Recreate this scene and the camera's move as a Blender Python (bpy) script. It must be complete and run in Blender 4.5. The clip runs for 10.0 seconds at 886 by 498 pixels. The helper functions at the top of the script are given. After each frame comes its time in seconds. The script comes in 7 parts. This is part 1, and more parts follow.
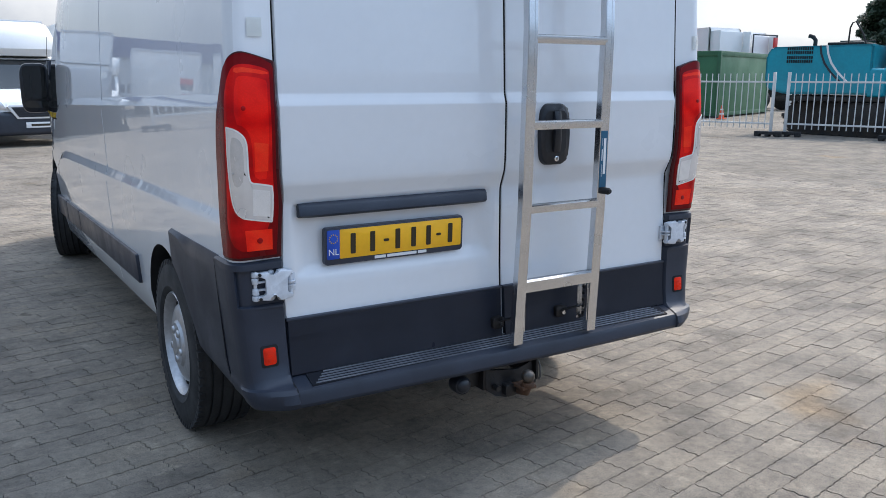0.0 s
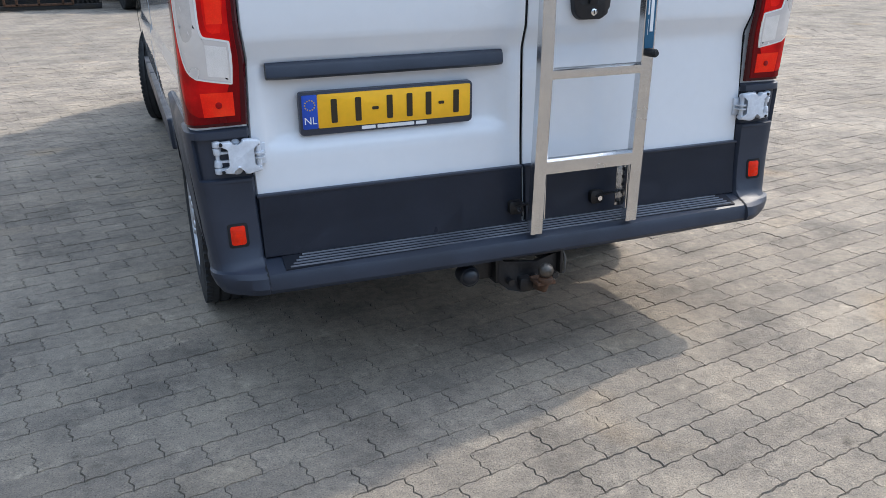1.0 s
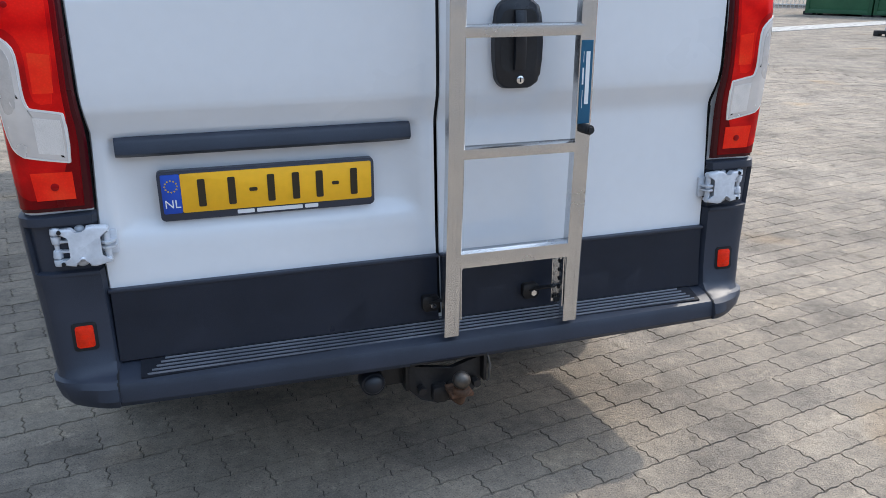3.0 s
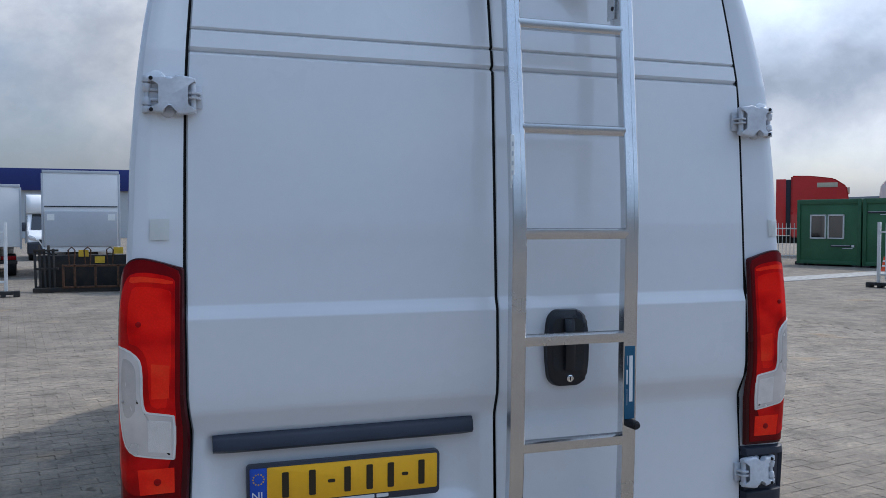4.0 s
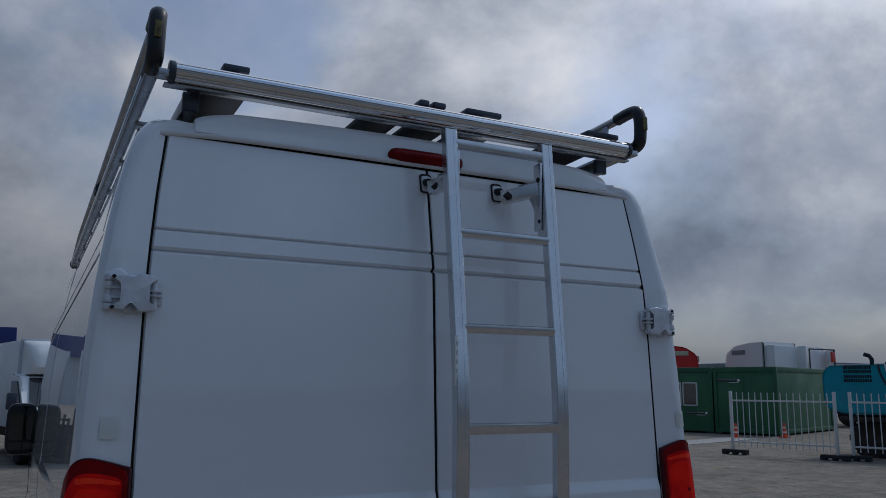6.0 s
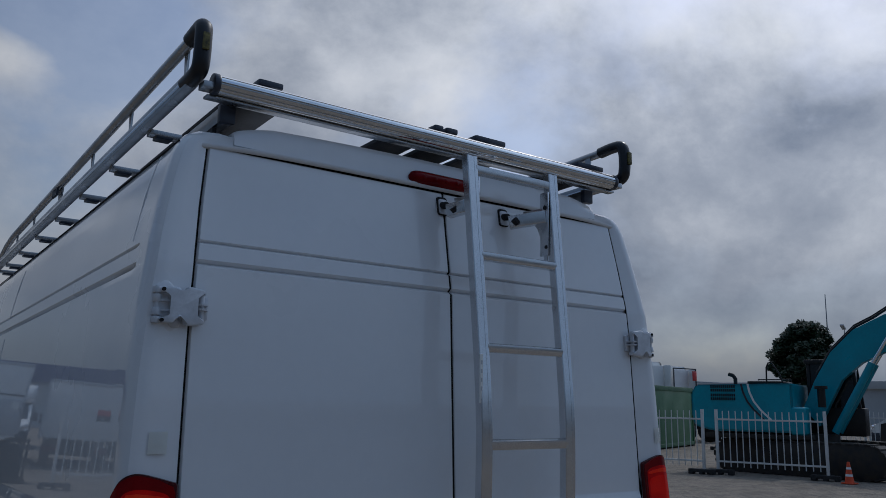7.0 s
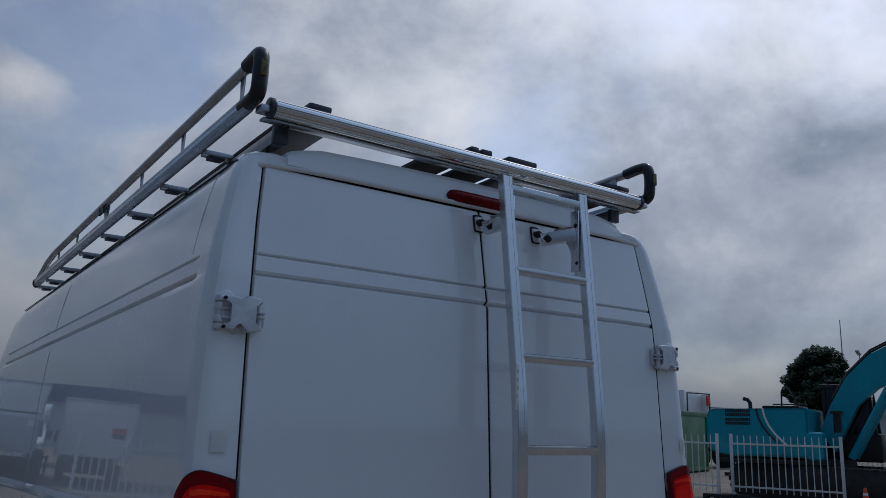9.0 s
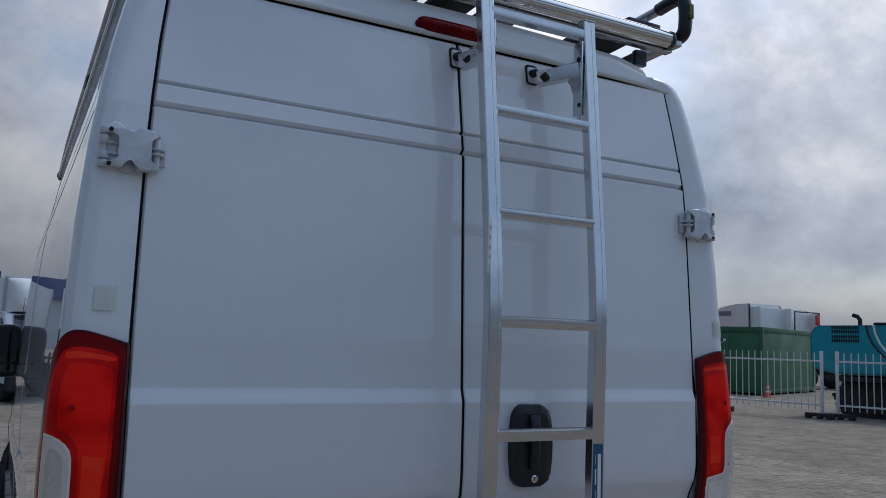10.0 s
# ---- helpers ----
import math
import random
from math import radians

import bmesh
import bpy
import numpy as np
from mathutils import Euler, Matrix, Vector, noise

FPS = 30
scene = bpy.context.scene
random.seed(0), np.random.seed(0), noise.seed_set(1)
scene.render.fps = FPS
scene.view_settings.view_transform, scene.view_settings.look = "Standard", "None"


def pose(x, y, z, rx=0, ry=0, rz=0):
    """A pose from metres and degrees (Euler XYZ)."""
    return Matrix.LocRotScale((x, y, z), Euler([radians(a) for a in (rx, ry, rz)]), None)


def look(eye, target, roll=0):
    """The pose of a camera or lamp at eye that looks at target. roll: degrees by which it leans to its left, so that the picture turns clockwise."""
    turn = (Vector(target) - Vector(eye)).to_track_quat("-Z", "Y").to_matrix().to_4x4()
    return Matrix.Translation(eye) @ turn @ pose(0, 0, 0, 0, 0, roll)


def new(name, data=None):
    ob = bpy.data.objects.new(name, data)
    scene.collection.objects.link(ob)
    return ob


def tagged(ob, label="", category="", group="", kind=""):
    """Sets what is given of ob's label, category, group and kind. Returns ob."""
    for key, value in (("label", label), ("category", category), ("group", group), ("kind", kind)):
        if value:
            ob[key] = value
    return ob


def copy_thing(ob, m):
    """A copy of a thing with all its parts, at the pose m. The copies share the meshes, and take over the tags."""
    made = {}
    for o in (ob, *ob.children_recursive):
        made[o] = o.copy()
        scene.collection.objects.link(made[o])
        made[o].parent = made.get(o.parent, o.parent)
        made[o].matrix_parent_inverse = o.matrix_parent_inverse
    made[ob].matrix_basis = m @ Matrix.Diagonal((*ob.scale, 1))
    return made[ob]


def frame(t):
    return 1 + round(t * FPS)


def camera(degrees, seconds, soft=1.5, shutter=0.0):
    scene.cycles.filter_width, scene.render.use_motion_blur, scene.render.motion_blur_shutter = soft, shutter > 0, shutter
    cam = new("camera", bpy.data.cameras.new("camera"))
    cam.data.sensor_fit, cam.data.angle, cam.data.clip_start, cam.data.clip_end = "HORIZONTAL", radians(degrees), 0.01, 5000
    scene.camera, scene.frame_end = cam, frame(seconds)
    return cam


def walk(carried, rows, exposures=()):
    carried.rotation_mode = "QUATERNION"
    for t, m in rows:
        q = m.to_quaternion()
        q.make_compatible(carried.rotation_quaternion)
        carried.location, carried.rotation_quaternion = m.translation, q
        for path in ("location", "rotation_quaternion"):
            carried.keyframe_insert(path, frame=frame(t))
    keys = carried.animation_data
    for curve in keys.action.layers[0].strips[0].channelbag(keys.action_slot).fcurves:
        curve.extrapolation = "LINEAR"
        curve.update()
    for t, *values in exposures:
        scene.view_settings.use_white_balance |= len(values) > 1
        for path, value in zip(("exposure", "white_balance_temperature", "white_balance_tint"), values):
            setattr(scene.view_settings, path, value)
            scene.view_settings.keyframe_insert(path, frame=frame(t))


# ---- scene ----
cam = camera(57.2, 10.0, soft=0.6)
PATH = [
    (0, (-1.727, -2.428, 1.473), (-0.706, -0.759, 1.061), 0.2),
    (0.5, (-1.455, -2.388, 1.424), (-0.534, -0.749, 0.742), 0.1),
    (1, (-1.144, -2.309, 1.395), (-0.479, -0.563, 0.682), -0.7),
    (1.5, (-0.889, -2.133, 1.35), (-0.287, -0.362, 0.64), -0.5),
    (2, (-0.706, -2.018, 1.326), (-0.118, -0.242, 0.618), -0.3),
    (2.2, (-0.644, -2.014, 1.323), (-0.056, -0.236, 0.62), -0.3),
    (3.3, (-0.643, -2.07, 1.512), (-0.049, -0.239, 0.968), -0.0),
    (3.5, (-0.706, -2.098, 1.559), (-0.105, -0.237, 1.14), -0.1),
    (3.7, (-0.783, -2.112, 1.606), (-0.165, -0.232, 1.32), -0.3),
    (4, (-0.864, -2.194, 1.636), (-0.248, -0.292, 1.571), -0.0),
    (4.2, (-0.912, -2.238, 1.641), (-0.292, -0.339, 1.725), -0.0),
    (4.5, (-0.943, -2.27, 1.679), (-0.266, -0.408, 1.951), 0.2),
    (5, (-0.937, -2.269, 1.732), (-0.049, -0.505, 2.047), -0.3),
    (5.5, (-0.968, -2.291, 1.734), (-0.074, -0.533, 2.063), 0.4),
    (6.8, (-1.483, -2.092, 1.713), (-0.428, -0.431, 2.072), 0.9),
    (7, (-1.559, -2.081, 1.73), (-0.401, -0.493, 2.099), 1.0),
    (7.5, (-1.792, -2.107, 1.74), (-0.549, -0.59, 2.132), 1.2),
    (8, (-1.916, -2.138, 1.724), (-0.722, -0.584, 2.126), 1.6),
    (8.5, (-1.908, -2.136, 1.704), (-0.745, -0.563, 2.12), 1.5),
    (9, (-1.706, -2.137, 1.675), (-0.578, -0.541, 2.099), 1.5),
    (9.5, (-1.389, -2.115, 1.599), (-0.309, -0.484, 2.016), 1.5),
    (10, (-1.109, -1.955, 1.545), (-0.17, -0.205, 1.774), 1.9),
]
EXPOSURES = [(0.0, 1.17, 6010, 10), (0.5, 1.39, 6150, 10), (2.0, 1.44, 6160, 10), (3.5, 1.11, 5960, 10), (4.0, 0.57, 5750, 10), (4.2, 0.28, 5660, 10), (4.5, -0.28, 5470, 10), (5.0, -0.84, 5490, 10), (5.5, -0.83, 5510, 10), (7.0, -0.83, 5480, 10), (7.5, -0.93, 5450, 10), (8.0, -0.76, 5450, 10), (9.0, -0.78, 5450, 10), (9.5, -0.74, 5460, 10), (10.0, -0.19, 5760, 10)]
walk(cam, [(t, look(eye, target, roll)) for t, eye, target, roll in PATH], EXPOSURES)

# ---- world, sun ----
SUN = Vector((0.80, 0.24, 1.0)).normalized()
wd = bpy.data.worlds.new("sky")
scene.world = wd
wd.use_nodes = True
wn, wl = wd.node_tree.nodes, wd.node_tree.links
wn.clear()
w_out = wn.new("ShaderNodeOutputWorld")
w_bg = wn.new("ShaderNodeBackground")
w_sky = wn.new("ShaderNodeTexSky")
w_sky.sky_type, w_sky.sun_disc = "NISHITA", False
w_sky.sun_elevation, w_sky.sun_rotation = math.asin(SUN.z), math.atan2(SUN.x, SUN.y)
w_sky.dust_density = 2.0
w_tc = wn.new("ShaderNodeTexCoord")
w_sep = wn.new("ShaderNodeSeparateXYZ")
wl.new(w_tc.outputs["Generated"], w_sep.inputs[0])


def wmath(op, a, b=None, clamp=False):
    n = wn.new("ShaderNodeMath")
    n.operation, n.use_clamp = op, clamp
    for i, v in enumerate((a, b)):
        if v is None:
            continue
        if isinstance(v, (int, float)):
            n.inputs[i].default_value = v
        else:
            wl.new(v, n.inputs[i])
    return n.outputs[0]


def wramp(fac, stops):
    n = wn.new("ShaderNodeValToRGB")
    e = n.color_ramp.elements
    while len(e) < len(stops):
        e.new(0.5)
    for k, (p, c) in enumerate(stops):
        e[k].position, e[k].color = p, (*c, 1)
    wl.new(fac, n.inputs[0])
    return n.outputs[0]


def wmix(fac, a, b):
    n = wn.new("ShaderNodeMix")
    n.data_type = "RGBA"
    if isinstance(fac, float):
        n.inputs[0].default_value = fac
    else:
        wl.new(fac, n.inputs[0])
    for i, v in ((6, a), (7, b)):
        if isinstance(v, tuple):
            n.inputs[i].default_value = (*v, 1)
        else:
            wl.new(v, n.inputs[i])
    return n.outputs[2]


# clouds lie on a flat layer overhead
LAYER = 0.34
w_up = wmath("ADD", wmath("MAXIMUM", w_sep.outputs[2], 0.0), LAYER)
w_vec = wn.new("ShaderNodeCombineXYZ")
w_vec_x, w_vec_y = wmath("DIVIDE", w_sep.outputs[0], w_up), wmath("DIVIDE", w_sep.outputs[1], w_up)
wl.new(w_vec_x, w_vec.inputs[0])
wl.new(w_vec_y, w_vec.inputs[1])


def wnoise(scale, detail, rough, shift):
    m = wn.new("ShaderNodeMapping")
    m.inputs["Location"].default_value = shift
    m.inputs["Scale"].default_value = (1.0, 1.0, 1.3)
    wl.new(w_tc.outputs["Generated"], m.inputs[0])
    n = wn.new("ShaderNodeTexNoise")
    n.inputs["Scale"].default_value, n.inputs["Detail"].default_value, n.inputs["Roughness"].default_value = scale, detail, rough
    n.inputs["Distortion"].default_value = 0.1
    wl.new(m.outputs[0], n.inputs["Vector"])
    return n.outputs["Fac"]


CLOUD_SHIFT = (3.1, 1.7, 0.0)
w_tone_n = wnoise(3.4, 11, 0.60, (CLOUD_SHIFT[0] + 0.13, CLOUD_SHIFT[1] + 5.0, 0.0))


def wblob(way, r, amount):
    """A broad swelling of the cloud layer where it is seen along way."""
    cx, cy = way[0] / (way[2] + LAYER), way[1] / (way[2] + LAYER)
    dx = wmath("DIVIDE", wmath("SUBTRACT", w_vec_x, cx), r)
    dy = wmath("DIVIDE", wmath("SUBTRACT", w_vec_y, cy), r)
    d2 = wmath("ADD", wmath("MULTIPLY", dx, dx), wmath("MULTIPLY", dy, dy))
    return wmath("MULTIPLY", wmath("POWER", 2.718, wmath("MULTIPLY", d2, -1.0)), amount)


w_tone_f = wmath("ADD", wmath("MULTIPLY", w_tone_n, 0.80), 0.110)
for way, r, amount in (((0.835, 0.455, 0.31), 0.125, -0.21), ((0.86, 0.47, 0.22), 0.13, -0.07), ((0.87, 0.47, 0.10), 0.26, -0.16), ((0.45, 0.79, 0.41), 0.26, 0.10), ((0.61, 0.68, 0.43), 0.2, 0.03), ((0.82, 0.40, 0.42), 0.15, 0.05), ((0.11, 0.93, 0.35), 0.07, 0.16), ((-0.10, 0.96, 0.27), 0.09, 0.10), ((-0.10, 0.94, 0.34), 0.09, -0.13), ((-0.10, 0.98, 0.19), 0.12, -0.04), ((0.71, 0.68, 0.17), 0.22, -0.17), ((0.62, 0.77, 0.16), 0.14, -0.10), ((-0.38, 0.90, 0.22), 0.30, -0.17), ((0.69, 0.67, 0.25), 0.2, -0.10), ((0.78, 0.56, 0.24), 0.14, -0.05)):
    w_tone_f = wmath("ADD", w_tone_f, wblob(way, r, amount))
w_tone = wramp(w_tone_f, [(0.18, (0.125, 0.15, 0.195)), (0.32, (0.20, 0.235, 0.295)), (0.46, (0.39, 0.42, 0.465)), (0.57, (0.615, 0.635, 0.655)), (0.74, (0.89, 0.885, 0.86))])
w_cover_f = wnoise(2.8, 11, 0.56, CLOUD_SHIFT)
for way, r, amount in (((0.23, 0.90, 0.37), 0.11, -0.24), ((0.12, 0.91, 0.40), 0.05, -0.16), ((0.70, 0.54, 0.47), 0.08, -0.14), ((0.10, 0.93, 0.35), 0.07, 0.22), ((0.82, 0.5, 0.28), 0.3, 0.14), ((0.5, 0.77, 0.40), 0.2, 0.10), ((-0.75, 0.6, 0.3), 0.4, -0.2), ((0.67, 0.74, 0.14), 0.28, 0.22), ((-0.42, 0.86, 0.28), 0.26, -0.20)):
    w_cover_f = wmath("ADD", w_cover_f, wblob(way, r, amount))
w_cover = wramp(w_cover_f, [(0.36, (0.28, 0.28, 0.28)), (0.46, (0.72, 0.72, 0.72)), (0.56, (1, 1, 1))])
w_scaled = wn.new("ShaderNodeVectorMath")
w_scaled.operation = "SCALE"
w_scaled.inputs["Scale"].default_value = 0.115
wl.new(w_sky.outputs[0], w_scaled.inputs[0])
w_haze = wramp(wmath("MAXIMUM", w_sep.outputs[2], 0.0), [(0.0, (1, 1, 1)), (0.05, (0.62, 0.62, 0.62)), (0.13, (0.32, 0.32, 0.32)), (0.28, (0, 0, 0))])
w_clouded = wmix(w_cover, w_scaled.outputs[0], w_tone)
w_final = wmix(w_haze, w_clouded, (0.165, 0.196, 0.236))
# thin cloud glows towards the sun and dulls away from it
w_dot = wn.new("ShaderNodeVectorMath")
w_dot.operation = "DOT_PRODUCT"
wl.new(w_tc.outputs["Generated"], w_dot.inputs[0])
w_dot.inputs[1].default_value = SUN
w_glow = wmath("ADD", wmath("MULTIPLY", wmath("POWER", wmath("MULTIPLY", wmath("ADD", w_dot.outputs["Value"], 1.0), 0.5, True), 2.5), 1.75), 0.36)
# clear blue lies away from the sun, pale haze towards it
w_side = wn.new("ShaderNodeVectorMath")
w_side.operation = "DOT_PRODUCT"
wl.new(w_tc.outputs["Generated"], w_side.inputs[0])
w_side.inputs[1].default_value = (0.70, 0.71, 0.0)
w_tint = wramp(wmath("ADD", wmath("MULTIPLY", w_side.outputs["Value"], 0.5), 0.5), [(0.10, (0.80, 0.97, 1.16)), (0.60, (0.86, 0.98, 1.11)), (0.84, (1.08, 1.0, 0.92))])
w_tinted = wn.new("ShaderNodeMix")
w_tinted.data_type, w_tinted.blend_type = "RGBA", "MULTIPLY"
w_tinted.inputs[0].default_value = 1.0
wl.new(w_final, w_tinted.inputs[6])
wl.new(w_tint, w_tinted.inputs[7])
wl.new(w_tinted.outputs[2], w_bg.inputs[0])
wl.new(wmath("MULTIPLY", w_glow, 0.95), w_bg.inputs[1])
wl.new(w_bg.outputs[0], w_out.inputs[0])

sun = new("sun", bpy.data.lights.new("sun", "SUN"))
sun.data.energy, sun.data.angle, sun.data.color = 1.18, radians(1.2), (1.0, 0.90, 0.76)
sun.matrix_world = look(SUN * 50, (0, 0, 0))

# ---- materials ----


def mat(name, base, rough=0.5, metal=0.0, var=0.12, scale=6.0, fine=60.0, bump=0.0, coat=0.0, tint=None, spec=0.5, rvar=0.1, alpha=None):
    """A surface with broad stains and fine grain."""
    m = bpy.data.materials.new(name)
    m.use_nodes = True
    n, l = m.node_tree.nodes, m.node_tree.links
    b = n["Principled BSDF"]
    b.inputs["Metallic"].default_value = metal
    b.inputs["Specular IOR Level"].default_value = spec
    if coat:
        b.inputs["Coat Weight"].default_value, b.inputs["Coat Roughness"].default_value, b.inputs["Coat IOR"].default_value = coat, 0.012, 1.5 + 0.22 * (coat > 0.95)
    tc = n.new("ShaderNodeTexCoord")

    def noise_at(s, d):
        t = n.new("ShaderNodeTexNoise")
        t.inputs["Scale"].default_value, t.inputs["Detail"].default_value = s, d
        l.new(tc.outputs["Object"], t.inputs["Vector"])
        return t.outputs["Fac"]

    big, small = noise_at(scale, 5), noise_at(fine, 3)
    mx = n.new("ShaderNodeMix")
    mx.data_type = "RGBA"
    c2 = tint or tuple(c * (1 - 2.2 * var) for c in base)
    mx.inputs[6].default_value, mx.inputs[7].default_value = (*base, 1), (*c2, 1)
    mr = n.new("ShaderNodeMapRange")
    mr.inputs[1].default_value, mr.inputs[2].default_value = 0.38, 0.68
    l.new(big, mr.inputs[0])
    l.new(mr.outputs[0], mx.inputs[0])
    mx2 = n.new("ShaderNodeMix")
    mx2.data_type, mx2.blend_type = "RGBA", "MULTIPLY"
    mx2.inputs[0].default_value = 1.0
    mg = n.new("ShaderNodeMapRange")
    mg.inputs[1].default_value, mg.inputs[2].default_value, mg.inputs[3].default_value, mg.inputs[4].default_value = 0.3, 0.7, 1 - var, 1 + 0.4 * var
    l.new(small, mg.inputs[0])
    l.new(mx.outputs[2], mx2.inputs[6])
    l.new(mg.outputs[0], mx2.inputs[7])
    l.new(mx2.outputs[2], b.inputs["Base Color"])
    rr = n.new("ShaderNodeMapRange")
    rr.inputs[1].default_value, rr.inputs[2].default_value = 0.3, 0.7
    rr.inputs[3].default_value, rr.inputs[4].default_value = max(0.02, rough - rvar), min(1, rough + rvar)
    l.new(big, rr.inputs[0])
    l.new(rr.outputs[0], b.inputs["Roughness"])
    if bump:
        bp = n.new("ShaderNodeBump")
        bp.inputs["Strength"].default_value, bp.inputs["Distance"].default_value = bump, 0.004
        l.new(small, bp.inputs["Height"])
        l.new(bp.outputs[0], b.inputs["Normal"])
    return m


def glass_mat(name, color, rough=0.03, transmit=0.9, ior=1.45):
    m = bpy.data.materials.new(name)
    m.use_nodes = True
    b = m.node_tree.nodes["Principled BSDF"]
    b.inputs["Base Color"].default_value = (*color, 1)
    b.inputs["Roughness"].default_value, b.inputs["Transmission Weight"].default_value = rough, transmit
    b.inputs["IOR"].default_value = ior
    return m


PAINT = mat("white_paint", (0.755, 0.768, 0.79), 0.30, var=0.015, scale=1.3, fine=25, coat=1.0, rvar=0.05, spec=0.2)
HINGE_P = mat("hinge_paint", (0.66, 0.685, 0.73), 0.34, var=0.08, scale=22, fine=90, bump=0.08, coat=0.3)
PLASTIC = mat("grey_black_plastic", (0.030, 0.037, 0.056), 0.42, var=0.14, scale=5, fine=400, bump=0.12, spec=0.4)
BLACK_P = mat("black_moulded_plastic", (0.013, 0.015, 0.021), 0.36, var=0.12, scale=9, fine=300, bump=0.06)
TRIM_BLACK = mat("door_trim_plastic", (0.039, 0.047, 0.071), 0.34, var=0.10, scale=4, fine=350, bump=0.08)
RUBBER = mat("rubber", (0.016, 0.016, 0.018), 0.65, var=0.15, fine=120, bump=0.1)
# near-black: shade in gaps and holes as colour; also a few black fittings
GAP = mat("dark_gap", (0.008, 0.008, 0.009), 0.8, var=0.1)
TYRE = mat("tyre_rubber", (0.030, 0.030, 0.031), 0.75, var=0.22, scale=9, fine=90, bump=0.25)
ALU = mat("brushed_aluminium", (0.72, 0.725, 0.735), 0.22, 1.0, var=0.05, scale=9, fine=160, rvar=0.07)
ALU_SAT = mat("anodised_aluminium", (0.44, 0.445, 0.455), 0.30, 1.0, var=0.06, scale=7, fine=160)
ROLLER = mat("polished_roller", (0.78, 0.78, 0.78), 0.11, 1.0, var=0.04, scale=9, fine=120, rvar=0.04)
CHROME = mat("chrome", (0.86, 0.86, 0.86), 0.10, 1.0, var=0.04, rvar=0.05)
STEEL = mat("silver_wheel_paint", (0.55, 0.55, 0.56), 0.38, 0.7, var=0.12, scale=10)
BLACK_METAL = mat("black_painted_steel", (0.010, 0.010, 0.012), 0.42, 0.2, var=0.25, scale=14, tint=(0.022, 0.019, 0.017), fine=110, bump=0.3)
RUST = mat("rusty_steel", (0.13, 0.062, 0.032), 0.75, 0.3, var=0.25, scale=25, fine=140, bump=0.4, tint=(0.07, 0.04, 0.025))
BALL = mat("greased_steel", (0.16, 0.14, 0.12), 0.38, 0.8, var=0.25, scale=18)


def lens_mat(name, dark, mid, lit):
    """Moulded lamp plastic with bands of prisms behind a smooth skin, the light in them painted."""
    m = bpy.data.materials.new(name)
    m.use_nodes = True
    n, l = m.node_tree.nodes, m.node_tree.links
    b = n["Principled BSDF"]
    b.inputs["Roughness"].default_value, b.inputs["Specular IOR Level"].default_value = 0.10, 0.20
    tc, mp, nz, rp = n.new("ShaderNodeTexCoord"), n.new("ShaderNodeMapping"), n.new("ShaderNodeTexNoise"), n.new("ShaderNodeValToRGB")
    mp.inputs["Scale"].default_value = (9, 9, 11)
    nz.inputs["Scale"].default_value, nz.inputs["Detail"].default_value = 1.0, 2.5
    l.new(tc.outputs["Object"], mp.inputs[0])
    l.new(mp.outputs[0], nz.inputs["Vector"])
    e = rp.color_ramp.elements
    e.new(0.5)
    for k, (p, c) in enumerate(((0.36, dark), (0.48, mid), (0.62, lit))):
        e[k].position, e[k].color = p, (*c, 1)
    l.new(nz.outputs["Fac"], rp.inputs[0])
    ck, mx = n.new("ShaderNodeTexVoronoi"), n.new("ShaderNodeMix")
    ck.inputs["Scale"].default_value = 190
    l.new(tc.outputs["Object"], ck.inputs["Vector"])
    mr = n.new("ShaderNodeMapRange")
    mr.inputs[2].default_value, mr.inputs[3].default_value, mr.inputs[4].default_value = 0.6, 1.03, 0.93
    l.new(ck.outputs["Distance"], mr.inputs[0])
    mx.data_type, mx.blend_type = "RGBA", "MULTIPLY"
    mx.inputs[0].default_value = 1.0
    l.new(rp.outputs[0], mx.inputs[6])
    l.new(mr.outputs[0], mx.inputs[7])
    l.new(mx.outputs[2], b.inputs["Base Color"])
    return m


# brighter and darker reds paint light and depth into the unlit lens
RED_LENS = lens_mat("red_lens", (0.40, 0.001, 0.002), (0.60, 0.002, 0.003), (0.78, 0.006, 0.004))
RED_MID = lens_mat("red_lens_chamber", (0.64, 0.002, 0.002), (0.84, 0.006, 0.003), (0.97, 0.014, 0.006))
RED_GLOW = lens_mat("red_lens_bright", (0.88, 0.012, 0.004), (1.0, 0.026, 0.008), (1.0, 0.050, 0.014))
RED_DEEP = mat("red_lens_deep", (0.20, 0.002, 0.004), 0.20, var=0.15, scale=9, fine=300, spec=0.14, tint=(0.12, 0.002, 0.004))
CLEAR_LENS = mat("clear_lens", (0.80, 0.80, 0.815), 0.20, 0.55, var=0.03, scale=9, fine=60, coat=1.0, tint=(0.66, 0.66, 0.675))
FLUTE = mat("lens_flute", (0.68, 0.682, 0.695), 0.20, 0.6, var=0.06, scale=30, fine=300, coat=1.0)
BULB_SEAT = mat("bulb_seat_red", (0.36, 0.002, 0.004), 0.25, var=0.1, spec=0.2)
CHAMBER = mat("reversing_reflector", (0.90, 0.90, 0.91), 0.14, 0.45, var=0.06, scale=30, fine=400, bump=0.3, coat=1.0)
LENS_RIM = mat("lens_silver_rim", (0.93, 0.92, 0.90), 0.16, 0.4, var=0.05)
BEZEL = mat("dark_red_bezel", (0.060, 0.003, 0.006), 0.26, var=0.1, spec=0.25)
ORANGE = mat("orange_reflector", (0.85, 0.030, 0.007), 0.30, var=0.12, scale=60, fine=500, bump=0.2, coat=0.0, spec=0.15)
PLATE_Y = mat("plate_yellow", (1.0, 0.515, 0.012), 0.38, var=0.04, scale=5)
PLATE_B = mat("plate_blue", (0.012, 0.07, 0.45), 0.4, var=0.04)
